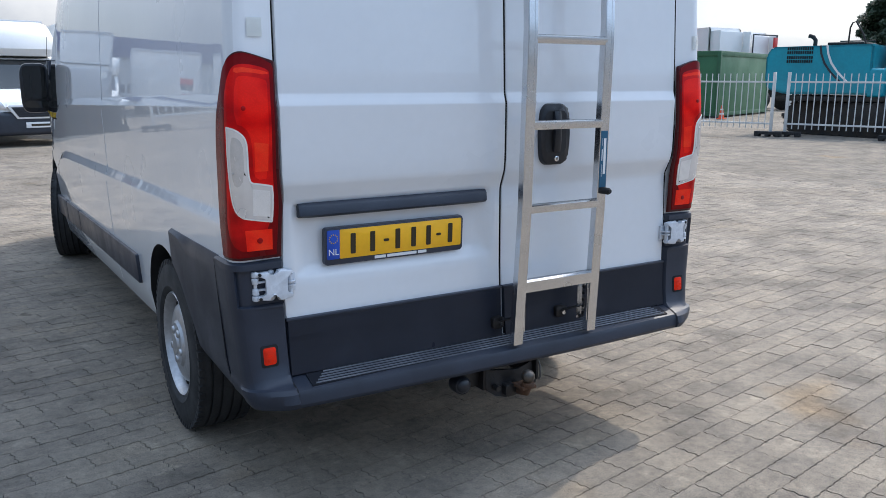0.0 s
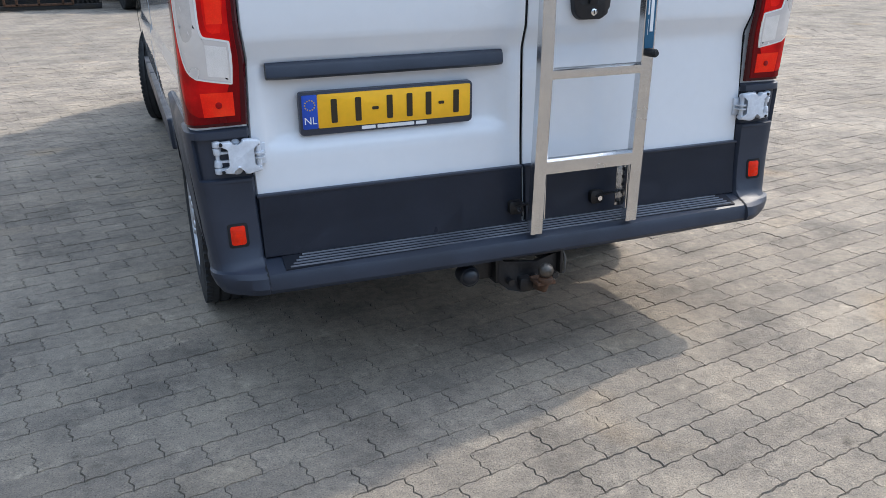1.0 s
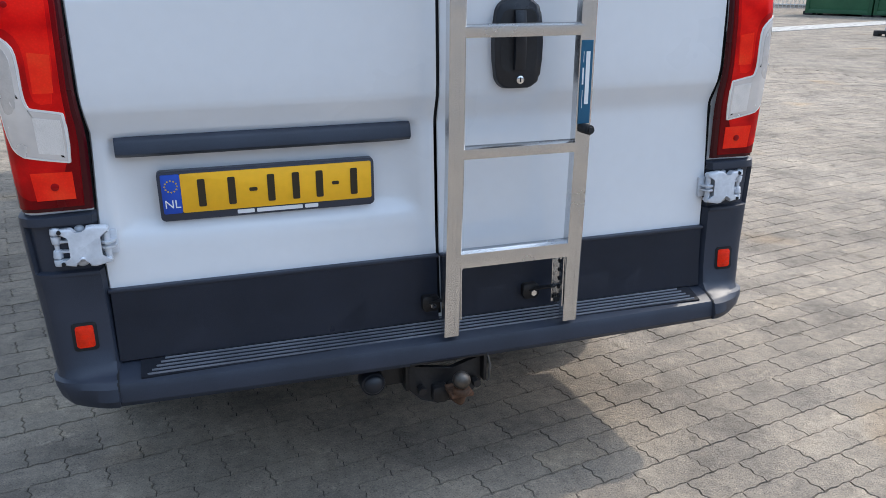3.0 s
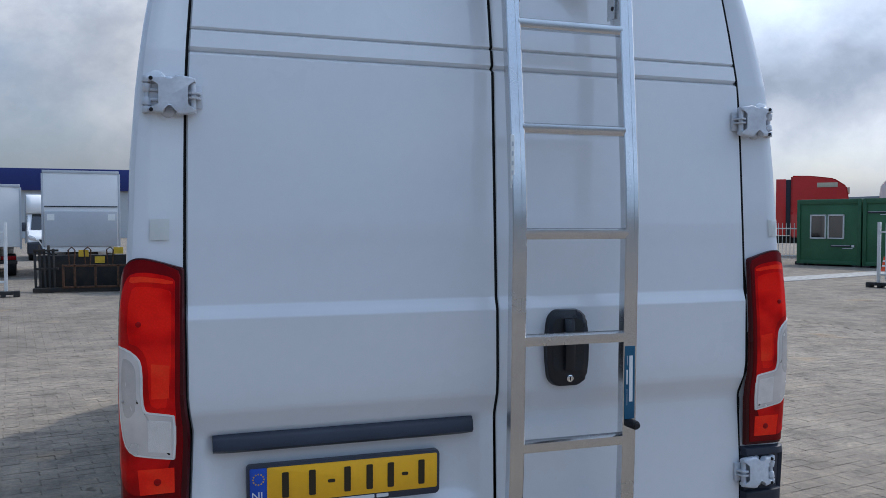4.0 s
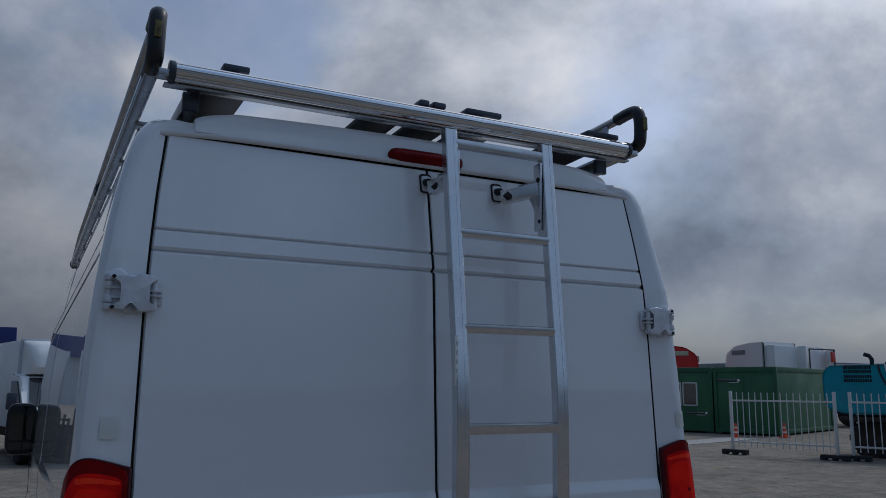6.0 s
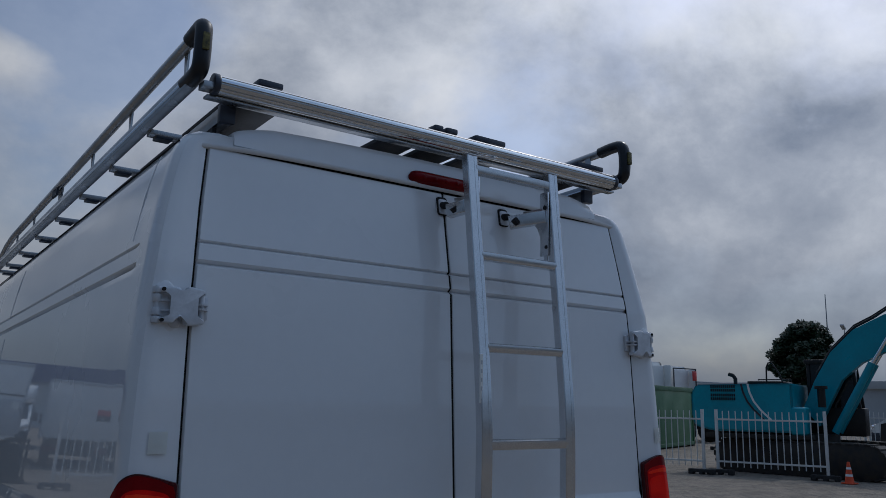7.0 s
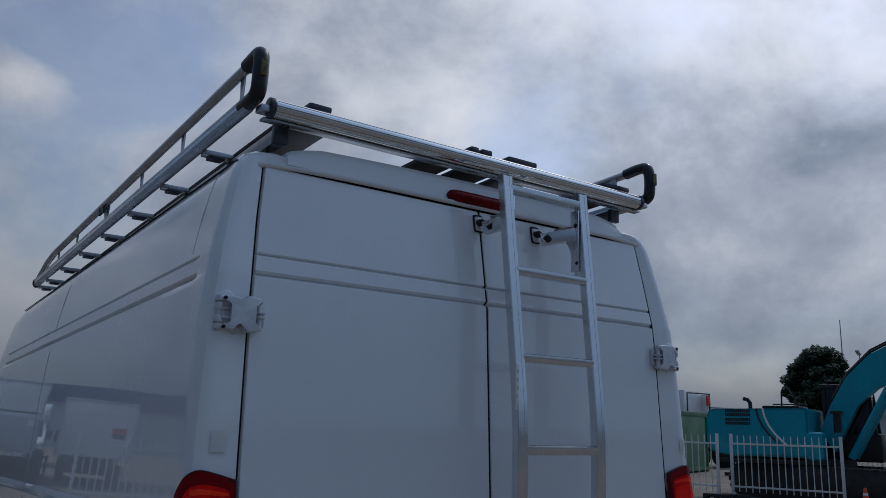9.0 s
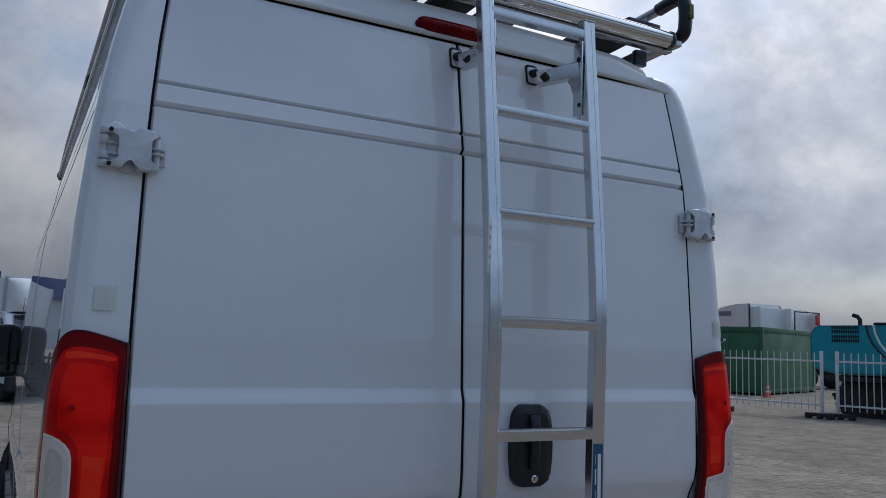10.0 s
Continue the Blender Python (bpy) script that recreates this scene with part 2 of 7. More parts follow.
PRINT_W = mat("white_print", (0.80, 0.80, 0.80), 0.5, var=0.03)
PRINT_K = mat("black_print", (0.030, 0.020, 0.008), 0.5, var=0.05)
STICKER_B = mat("blue_sticker", (0.010, 0.10, 0.19), 0.45, var=0.08, scale=30)
STICKER_G = mat("pale_sticker", (0.92, 0.93, 0.895), 0.30, var=0.02, coat=1.0)
GLASS = mat("dark_window_glass", (0.012, 0.014, 0.016), 0.05, var=0.02, coat=0.5, rvar=0.02)
MIRROR = mat("mirror_glass", (0.06, 0.065, 0.07), 0.03, 1.0, var=0.01, rvar=0.01)
WHITE_BOX = mat("white_truck_panel", (0.82, 0.82, 0.81), 0.42, var=0.02, scale=1.2, fine=20)
GREY_BOX = mat("grey_truck_panel", (0.52, 0.54, 0.57), 0.42, var=0.03, scale=1.5, fine=20)
GREEN = mat("green_cabin_paint", (0.040, 0.150, 0.066), 0.5, var=0.08, scale=1.1, fine=14, bump=0.05)
GREEN_D = mat("green_frame_paint", (0.032, 0.125, 0.056), 0.5, var=0.08, scale=2)
TEAL = mat("teal_machine_paint", (0.011, 0.32, 0.42), 0.35, var=0.08, scale=1.6, fine=18, coat=0.3)
DARK_STEEL = mat("dark_track_steel", (0.020, 0.020, 0.021), 0.7, 0.2, var=0.3, scale=6, tint=(0.05, 0.04, 0.03), bump=0.3)
FENCE_W = mat("white_fence_paint", (0.72, 0.72, 0.70), 0.5, var=0.06, scale=6)
FOOT = mat("recycled_plastic_foot", (0.035, 0.034, 0.034), 0.8, var=0.2, scale=12, bump=0.2)
RED_CAB = mat("red_truck_paint", (0.66, 0.026, 0.022), 0.35, var=0.06, scale=1.5, coat=0.4)
CREAM = mat("cream_panel", (0.62, 0.56, 0.42), 0.5, var=0.06)
LOADER_Y = mat("loader_brown", (0.085, 0.052, 0.022), 0.5, var=0.2, scale=3, tint=(0.034, 0.024, 0.014))
CONE_O = mat("cone_orange", (0.80, 0.10, 0.03), 0.55, var=0.08, scale=9)
BARK = mat("bark", (0.08, 0.06, 0.045), 0.9, var=0.3, scale=8, bump=0.6)
LEAF = mat("leaf", (0.022, 0.048, 0.016), 0.6, var=0.35, scale=0.8, fine=9, tint=(0.014, 0.035, 0.012))
WALL_W = mat("pale_cladding", (0.50, 0.52, 0.53), 0.6, var=0.04, scale=0.3, fine=3)
WALL_B = mat("blue_cladding", (0.012, 0.025, 0.16), 0.5, var=0.06, scale=0.3, fine=3)
WALL_G = mat("grey_cladding", (0.22, 0.25, 0.28), 0.6, var=0.05, scale=0.3, fine=3)
LINE_W = mat("worn_white_line", (0.43, 0.42, 0.395), 0.85, var=0.22, scale=7, fine=70, bump=0.2)
YELLOW = mat("yellow_label", (0.75, 0.48, 0.03), 0.5, var=0.08, scale=10)
NAVY = mat("navy_bumper", (0.026, 0.032, 0.046), 0.45, var=0.1)


def paver_mat(name, brick):
    """Concrete paving, weathered; brick adds the joints where the stones lie too far off to be built."""
    m = bpy.data.materials.new(name)
    m.use_nodes = True
    n, l = m.node_tree.nodes, m.node_tree.links
    b = n["Principled BSDF"]
    b.inputs["Specular IOR Level"].default_value = 0.22
    b.inputs["Roughness"].default_value = 0.85
    geo = n.new("ShaderNodeNewGeometry")

    def tex(s, d=5, r=0.55):
        t = n.new("ShaderNodeTexNoise")
        t.inputs["Scale"].default_value, t.inputs["Detail"].default_value, t.inputs["Roughness"].default_value = s, d, r
        l.new(geo.outputs["Position"], t.inputs["Vector"])
        return t.outputs["Fac"]

    def ramp(f, stops):
        t = n.new("ShaderNodeValToRGB")
        e = t.color_ramp.elements
        while len(e) < len(stops):
            e.new(0.5)
        for k, (p, c) in enumerate(stops):
            e[k].position, e[k].color = p, (*c, 1)
        l.new(f, t.inputs[0])
        return t.outputs[0]

    def mul(a, c, f=1.0, blend="MULTIPLY"):
        t = n.new("ShaderNodeMix")
        t.data_type, t.blend_type = "RGBA", blend
        t.inputs[0].default_value = f
        for i, v in ((6, a), (7, c)):
            if isinstance(v, tuple):
                t.inputs[i].default_value = (*v, 1)
            else:
                l.new(v, t.inputs[i])
        return t.outputs[2]

    base = ramp(tex(0.55, 4), [(0.30, (0.216, 0.188, 0.156)), (0.52, (0.256, 0.225, 0.190)), (0.72, (0.288, 0.255, 0.216))])
    grime = ramp(tex(2.3, 8, 0.68), [(0.34, (0.62, 0.62, 0.63)), (0.48, (0.94, 0.94, 0.94)), (0.64, (1.18, 1.16, 1.12))])
    mottle = ramp(tex(26, 5, 0.7), [(0.32, (0.78, 0.78, 0.79)), (0.50, (1.0, 1.0, 1.0)), (0.68, (1.16, 1.15, 1.12))])
    grain = ramp(tex(190, 2, 0.55), [(0.30, (0.52, 0.52, 0.52)), (0.42, (0.97, 0.97, 0.97)), (0.58, (1.02, 1.02, 1.01)), (0.70, (1.40, 1.36, 1.29))])
    spots = ramp(tex(5.5, 3, 0.5), [(0.24, (0.45, 0.44, 0.43)), (0.33, (1, 1, 1)), (1.0, (1, 1, 1))])
    rusty = ramp(tex(0.9, 3, 0.5), [(0.64, (1, 1, 1)), (0.74, (1.10, 0.97, 0.80)), (1.0, (1.12, 0.94, 0.74))])
    scuffs = ramp(tex(7.5, 9, 0.72), [(0.57, (1, 1, 1)), (0.66, (1.34, 1.32, 1.28)), (0.74, (1.55, 1.52, 1.46))])
    c = mul(mul(mul(mul(mul(mul(base, grime), mottle), grain), spots), rusty), scuffs)
    if not brick:
        oi = n.new("ShaderNodeObjectInfo")
        ad = n.new("ShaderNodeMath")
        ad.operation = "ADD"
        fr = n.new("ShaderNodeMath")
        fr.operation = "FRACT"
        l.new(oi.outputs["Random"], ad.inputs[0])
        l.new(geo.outputs["Random Per Island"], ad.inputs[1])
        l.new(ad.outputs[0], fr.inputs[0])
        c = mul(c, ramp(fr.outputs[0], [(0.0, (1.00, 0.99, 0.98)), (0.5, (1.10, 1.08, 1.05)), (0.97, (1.17, 1.15, 1.12)), (1.0, (1.19, 1.14, 1.06))]))
    height = tex(85, 6, 0.78)
    if brick:
        mp = n.new("ShaderNodeMapping")
        mp.inputs["Rotation"].default_value = (0, 0, -radians(PAVE_TURN))
        l.new(geo.outputs["Position"], mp.inputs[0])
        br = n.new("ShaderNodeTexBrick")
        br.inputs["Scale"].default_value = 1.0
        br.inputs["Brick Width"].default_value, br.inputs["Row Height"].default_value = PAVE_L, PAVE_W
        br.inputs["Mortar Size"].default_value, br.inputs["Mortar Smooth"].default_value = 0.0060, 0.4
        br.inputs["Color1"].default_value, br.inputs["Color2"].default_value = (0.86, 0.86, 0.865, 1), (0.96, 0.955, 0.945, 1)
        sand = ramp(tex(3.1, 5, 0.65), [(0.36, (0.22, 0.20, 0.18)), (0.50, (0.52, 0.48, 0.42)), (0.62, (1.10, 1.0, 0.86))])
        l.new(sand, br.inputs["Mortar"])
        l.new(mp.outputs[0], br.inputs["Vector"])
        c = mul(c, br.outputs["Color"])
    l.new(c, b.inputs["Base Color"])
    bp = n.new("ShaderNodeBump")
    bp.inputs["Strength"].default_value, bp.inputs["Distance"].default_value = 1.0, 0.010
    l.new(height, bp.inputs["Height"])
    l.new(bp.outputs[0], b.inputs["Normal"])
    return m


PAVE_TURN, PAVE_L, PAVE_W = 10.0, 0.2168, 0.1140
PAVER = paver_mat("concrete_paver", False)
PAVED = paver_mat("distant_paving", True)

# ---- building tools ----


def link_mesh(name, bm, material, smooth=40):
    bmesh.ops.recalc_face_normals(bm, faces=bm.faces)
    me = bpy.data.meshes.new(name)
    bm.to_mesh(me)
    bm.free()
    me.materials.append(material)
    if smooth:
        for p in me.polygons:
            p.use_smooth = True
        me.set_sharp_from_angle(angle=radians(smooth))
    return new(name, me)


SIT = [1.0]  # the van sits a touch low on its springs while it is built


def thing(name, label, category, at=(0, 0, 0), group="", kind=""):
    ob = new(name)
    ob.empty_display_size = 0.2
    ob.matrix_basis = Matrix.Translation(at)
    return tagged(ob, label, category, group, kind)


def part(name, bm, material, parent, label="", smooth=40):
    """One mesh under a thing or a part; the mesh is given in the world."""
    if SIT[0] != 1.0:
        for v in bm.verts:
            v.co.z *= SIT[0]
    ob = link_mesh(name, bm, material, smooth)
    ob.parent = parent
    top = parent
    m = parent.matrix_basis.copy()
    while top.parent:
        m = top.parent.matrix_basis @ top.matrix_parent_inverse @ m
        top = top.parent
    ob.matrix_parent_inverse = m.inverted()
    if label:
        ob["label"] = label
    return ob


def single(name, bm, material, label, category, group="", kind="", smooth=40):
    return tagged(link_mesh(name, bm, material, smooth), label, category, group, kind)


def box(bm, lo, hi, bevel=0.0, seg=2, m=None):
    a = bmesh.ops.create_cube(bm, size=1.0)["verts"]
    c = [(lo[i] + hi[i]) / 2 for i in range(3)]
    s = [hi[i] - lo[i] for i in range(3)]
    for v in a:
        v.co = Vector((c[0] + v.co.x * s[0], c[1] + v.co.y * s[1], c[2] + v.co.z * s[2]))
    if bevel:
        es = list({e for v in a for e in v.link_edges})
        r = bmesh.ops.bevel(bm, geom=es, offset=bevel, segments=seg, profile=0.6, affect="EDGES")
        a = list({v for f in r["faces"] for v in f.verts} | {v for v in a if v.is_valid})
    if m is not None:
        bmesh.ops.transform(bm, matrix=m, verts=[v for v in a if v.is_valid])
    return bm


def cyl(bm, p0, p1, r, n=16, r2=None, bevel=0.0):
    p0, p1 = Vector(p0), Vector(p1)
    d = p1 - p0
    q = d.to_track_quat("Z", "Y").to_matrix().to_4x4()
    made = bmesh.ops.create_cone(bm, cap_ends=True, segments=n, radius1=r, radius2=r if r2 is None else r2, depth=d.length, matrix=Matrix.Translation((p0 + p1) / 2) @ q)["verts"]
    if bevel:
        es = [e for e in {e for v in made for e in v.link_edges} if any(len(f.verts) > 4 for f in e.link_faces)]
        bmesh.ops.bevel(bm, geom=es, offset=bevel, segments=2, profile=0.5, affect="EDGES")
    return bm


def ball(bm, c, r, n=16, scale=(1, 1, 1)):
    bmesh.ops.create_uvsphere(bm, u_segments=n, v_segments=n // 2 + 2, radius=1.0, matrix=Matrix.Translation(c) @ Matrix.Diagonal((r * scale[0], r * scale[1], r * scale[2], 1)))
    return bm


def loft(bm, rings, cap0=True, cap1=True, closed=True):
    vs = [[bm.verts.new(p) for p in ring] for ring in rings]
    n = len(vs[0])
    for a, b in zip(vs, vs[1:]):
        for i in range(n if closed else n - 1):
            j = (i + 1) % n
            bm.faces.new((a[i], a[j], b[j], b[i]))
    if cap0:
        bm.faces.new(vs[0][::-1])
    if cap1:
        bm.faces.new(vs[-1])
    return bm


def tube(bm, pts, r, n=12, flat=1.0):
    """A bent bar through pts; flat squashes it crosswise."""
    pts = [Vector(p) for p in pts]
    rings = []
    u = None
    for i, p in enumerate(pts):
        d = (pts[min(i + 1, len(pts) - 1)] - pts[max(i - 1, 0)]).normalized()
        if u is None:
            u = Vector((0, 0, 1)).cross(d)
            u = u if u.length > 0.05 else Vector((1, 0, 0)).cross(d)
        u = (u - d * u.dot(d)).normalized()
        w = d.cross(u).normalized()
        rings.append([p + u * r * flat * math.cos(2 * math.pi * k / n) + w * r * math.sin(2 * math.pi * k / n) for k in range(n)])
    return loft(bm, rings)


def smooth_path(pts, times=2):
    """Corners of a path cut away in turns."""
    for _ in range(times):
        out = [Vector(pts[0])]
        for a, b in zip(pts, pts[1:]):
            a, b = Vector(a), Vector(b)
            out += [a * 0.75 + b * 0.25, a * 0.25 + b * 0.75]
        pts = out + [Vector(pts[-1])]
    return pts


def bar(bm, p0, p1, w, h, bevel=0.003, up=(0, 0, 1)):
    """A straight box section of width w and height h from p0 to p1."""
    p0, p1 = Vector(p0), Vector(p1)
    d = (p1 - p0).normalized()
    u = d.cross(Vector(up))
    u = (u if u.length > 0.05 else d.cross(Vector((0, 1, 0)))).normalized()
    v = u.cross(d)
    m = Matrix((u, d, v)).transposed().to_4x4()
    m.translation = (p0 + p1) / 2
    ln = (p1 - p0).length
    return box(bm, (-w / 2, -ln / 2, -h / 2), (w / 2, ln / 2, h / 2), bevel, 2, m)


def extrude_outline(bm, outline, fn0, fn1, bevel=0.0):
    """A plate between two copies of an outline, each placed by its own function."""
    a = [bm.verts.new(fn0(*p)) for p in outline]
    b = [bm.verts.new(fn1(*p)) for p in outline]
    n = len(a)
    top = bm.faces.new(a)
    bm.faces.new(b[::-1])
    for i in range(n):
        bm.faces.new((a[i], b[i], b[(i + 1) % n], a[(i + 1) % n]))
    if bevel:
        bmesh.ops.bevel(bm, geom=list(top.edges), offset=bevel, segments=2, profile=0.5, affect="EDGES")
    return bm


def rounded(x0, x1, z0, z1, r, n=5):
    out = []
    for cx, cz, a0 in ((x1 - r, z1 - r, 0), (x0 + r, z1 - r, 90), (x0 + r, z0 + r, 180), (x1 - r, z0 + r, 270)):
        for k in range(n + 1):
            a = radians(a0 + 90 * k / n)
            out.append((cx + r * math.cos(a), cz + r * math.sin(a)))
    return out


def text_bm(body, size, m, depth=0.001, bold=0.0, sx=1.0, align="CENTER"):
    cu = bpy.data.curves.new("lettering", "FONT")
    cu.body, cu.size, cu.extrude, cu.offset = body, size, depth, bold
    cu.align_x, cu.align_y = align, "CENTER"
    tmp = bpy.data.objects.new("lettering", cu)
    scene.collection.objects.link(tmp)
    bpy.context.view_layer.update()
    me = bpy.data.meshes.new_from_object(tmp.evaluated_get(bpy.context.evaluated_depsgraph_get()))
    bm = bmesh.new()
    bm.from_mesh(me)
    bpy.data.objects.remove(tmp)
    bpy.data.curves.remove(cu)
    bpy.data.meshes.remove(me)
    bmesh.ops.transform(bm, matrix=m @ Matrix.Diagonal((sx, 1, 1, 1)), verts=bm.verts)
    return bm


def nm():
    return bmesh.new()

# ---- the van ----
PITCH = 0.027  # the unladen van stands nose down


def pl(z, pts):
    """Piecewise line through (z, value) points."""
    if z <= pts[0][0]:
        return pts[0][1]
    for (a, va), (b, vb) in zip(pts, pts[1:]):
        if z <= b:
            return va + (vb - va) * (z - a) / (b - a)
    return pts[-1][1]


REAR = [(0.42, -0.035), (0.60, -0.012), (0.80, -0.004), (1.07, -0.004), (1.09, -0.006), (1.15, -0.030), (1.20, -0.035), (1.392, -0.037), (1.395, -0.0364), (1.426, -0.0266), (1.429, -0.0260), (1.60, -0.018), (2.081, 0.006), (2.42, 0.062), (2.56, 0.10)]
DOOR_EDGE = [(0.5, 0.845), (0.85, 0.854), (1.10, 0.842), (1.18, 0.852), (1.55, 0.850), (1.95, 0.845), (2.10, 0.838), (2.26, 0.826), (2.44, 0.806)]
SIDE = [(0.30, 0.935), (0.42, 0.965), (0.55, 0.990), (0.80, 1.005), (1.00, 1.013), (1.024, 1.013), (1.066, 0.999), (1.30, 1.003), (1.392, 1.005), (1.430, 0.997), (1.55, 0.992), (1.80, 0.982), (2.00, 0.966), (2.15, 0.947), (2.30, 0.922), (2.40, 0.897), (2.45, 0.878)]


def rear_y(z):
    return pl(z, REAR)


def edge_x(z):
    return pl(z, DOOR_EDGE)


def side_x(z):
    return pl(z, SIDE)


def clampv(v, a, b):
    return max(a, min(b, v))


def settle(bm):
    """Nose down, and a little over to the kerb side."""
    for v in bm.verts:
        v.co.z -= PITCH * max(v.co.y, 0.0)
        v.co.x += 0.010 * clampv((1.4 - v.co.z) / 0.9, 0, 1)


def vpart(name, bm, material, parent, label="", smooth=40):
    settle(bm)
    return part(name, bm, material, parent, label, smooth)


SIT[0] = 0.9962
van = thing("van", "white high-roof panel van parked on the block paving, seen from behind", "van")

# body shell: rings from the door opening round the pillars, then forward to the nose
half = [(0.0, 0.30), (0.60, 0.30), (0.90, 0.30)] + [(side_x(z), z) for z in (0.34, 0.42, 0.55, 0.80, 0.995, 1.012, 1.022, 1.028, 1.060, 1.068, 1.078, 1.30, 1.387, 1.391, 1.394, 1.427, 1.430, 1.434, 1.55, 1.80, 1.98, 2.060, 2.078, 2.083, 2.088, 2.093, 2.098, 2.120, 2.1410, 2.1440, 2.147, 2.150, 2.1530, 2.18, 2.25, 2.34, 2.40)]
half += [(0.880, 2.440), (0.862, 2.462), (0.835, 2.476), (0.79, 2.482), (0.760, 2.478), (0.735, 2.482), (0.712, 2.498), (0.68, 2.510), (0.55, 2.524), (0.3, 2.536), (0.0, 2.542)]


def shell_ring(fn):
    right = [fn(x, z, 1) for x, z in half]
    left = [fn(x, z, -1) for x, z in half[1:-1]][::-1]
    return right + left


def rib(z):
    """Two grooves pressed along the upper panels."""
    return 0.015 * max(0.0, 1 - abs(z - 2.088) / 0.0085) + 0.010 * max(0.0, 1 - abs(z - 2.147) / 0.0050)


def opening(dy):
    def fn(x, z, s):
        zz = clampv(z, 0.535, 2.438)
        return (s * clampv(x, 0, edge_x(zz) + 0.007), rear_y(zz) + dy, zz)
    return fn


def outer(dy, inset, groove=0.0):
    def fn(x, z, s):
        xx = x - inset * clampv((x - 0.3) / 0.5, 0, 1)
        zz = z - inset * 0.6 * clampv((z - 2.44) / 0.06, 0, 1)
        if groove and x > 0.9:
            xx -= rib(z)
        return (s * xx, rear_y(z) + dy, max(zz, 0.47))
    return fn


rings = [shell_ring(opening(0.05)), shell_ring(opening(0.004)), shell_ring(outer(-0.006, 0.052)), shell_ring(outer(-0.008, 0.032)), shell_ring(outer(-0.003, 0.014)), shell_ring(outer(0.010, 0.003)), shell_ring(outer(0.030, -0.002)), shell_ring(outer(0.060, -0.002)), shell_ring(outer(0.14, 0.0)), shell_ring(outer(0.17, 0.0, 1))]


def along(y, top, width, groove=0.007, low=0.36):
    """A ring at y whose roof stands at top and whose sides are drawn in by width."""
    def fn(x, z, s):
        k = (top - 0.30) / (2.542 - 0.30)
        xx = x * width
        if groove and x > 0.9:
            xx -= rib(z)
        return (s * xx, y, max(0.30 + (z - 0.30) * k, low))
    return fn


for y, top, width, g, lo in ((0.5, 2.542, 1.0, 1, 0.47), (0.95, 2.542, 1.0, 1, 0.45), (1.2, 2.542, 1.0, 1, 0.39), (1.5, 2.542, 1.0, 1, 0.39), (2.6, 2.542, 1.0, 1, 0.39), (3.6, 2.54, 1.0, 1, 0.39), (3.66, 2.54, 1.0, 0, 0.39), (3.95, 2.52, 0.998, 0, 0.39), (4.25, 2.42, 0.99, 0, 0.39), (4.6, 2.13, 0.982, 0, 0.39), (5.0, 1.76, 0.972, 0, 0.42), (5.32, 1.48, 0.955, 0, 0.36), (5.6, 1.26, 0.93, 0, 0.36), (5.8, 1.06, 0.88, 0, 0.36), (5.93, 0.84, 0.80, 0, 0.36)):
    rings.append(shell_ring(along(y, top, width, g, lo)))
bm = nm()
loft(bm, rings)
bmesh.ops.recalc_face_normals(bm, faces=bm.faces)
settle(bm)
for v in bm.verts:
    v.co.z *= SIT[0]
shell_me = bpy.data.meshes.new("body")
bm.to_mesh(shell_me)
bm.free()
shell_me.materials.append(PAINT)
shell = bpy.data.objects.new("body_raw", shell_me)
scene.collection.objects.link(shell)
AXLE_R, AXLE_F, WHEEL_R = 0.97, 4.95, 0.365
bm = nm()
for ya, rr in ((AXLE_R, 0.405), (AXLE_F, 0.420)):
    for s in (-1, 1):
        cyl(bm, (s * 0.62, ya + 0.02, 0.385), (s * 1.2, ya + 0.02, 0.385), rr, 48)
cut_me = bpy.data.meshes.new("cut")
bm.to_mesh(cut_me)
bm.free()
cut_me.materials.append(RUBBER)
cutter = bpy.data.objects.new("cut_raw", cut_me)
scene.collection.objects.link(cutter)
bo = shell.modifiers.new("arches", "BOOLEAN")
bo.operation, bo.object, bo.solver = "DIFFERENCE", cutter, "EXACT"
bo.material_mode = "TRANSFER"
bpy.context.view_layer.update()
done = bpy.data.meshes.new_from_object(shell.evaluated_get(bpy.context.evaluated_depsgraph_get()))
bpy.data.objects.remove(shell)
bpy.data.objects.remove(cutter)
for p in done.polygons:
    p.use_smooth = True
done.set_sharp_from_angle(angle=radians(30))
done.name = "body"
body = new("body", done)
body.parent = van
body["label"] = "white painted sheet metal body with ribbed sides"

# dark sheet behind the doors paints the shade in their gaps
bm = nm()

zs = [0.536 + (2.437 - 0.536) * k / 24 for k in range(25)]
loft(bm, [[(f * (edge_x(z) + 0.006), rear_y(z) + 0.026, z) for f in (-1, 0, 1)] for z in zs], False, False, False)
vpart("door_seal", bm, GAP, van)


# dark strips paint the shade in the gaps between doors and pillars
for s in (-1, 1):
    bm = nm()
    loft(bm, [[(s * (edge_x(z) + 0.0005), rear_y(z) + 0.0085, z), (s * (edge_x(z) + 0.0085), rear_y(z) + 0.0045, z)] for z in zs], False, False, False)
    bmesh.ops.solidify(bm, geom=bm.faces, thickness=0.004)
    vpart("edge_seal", bm, GAP, van, "dark strip painting the shaded gap along the door")


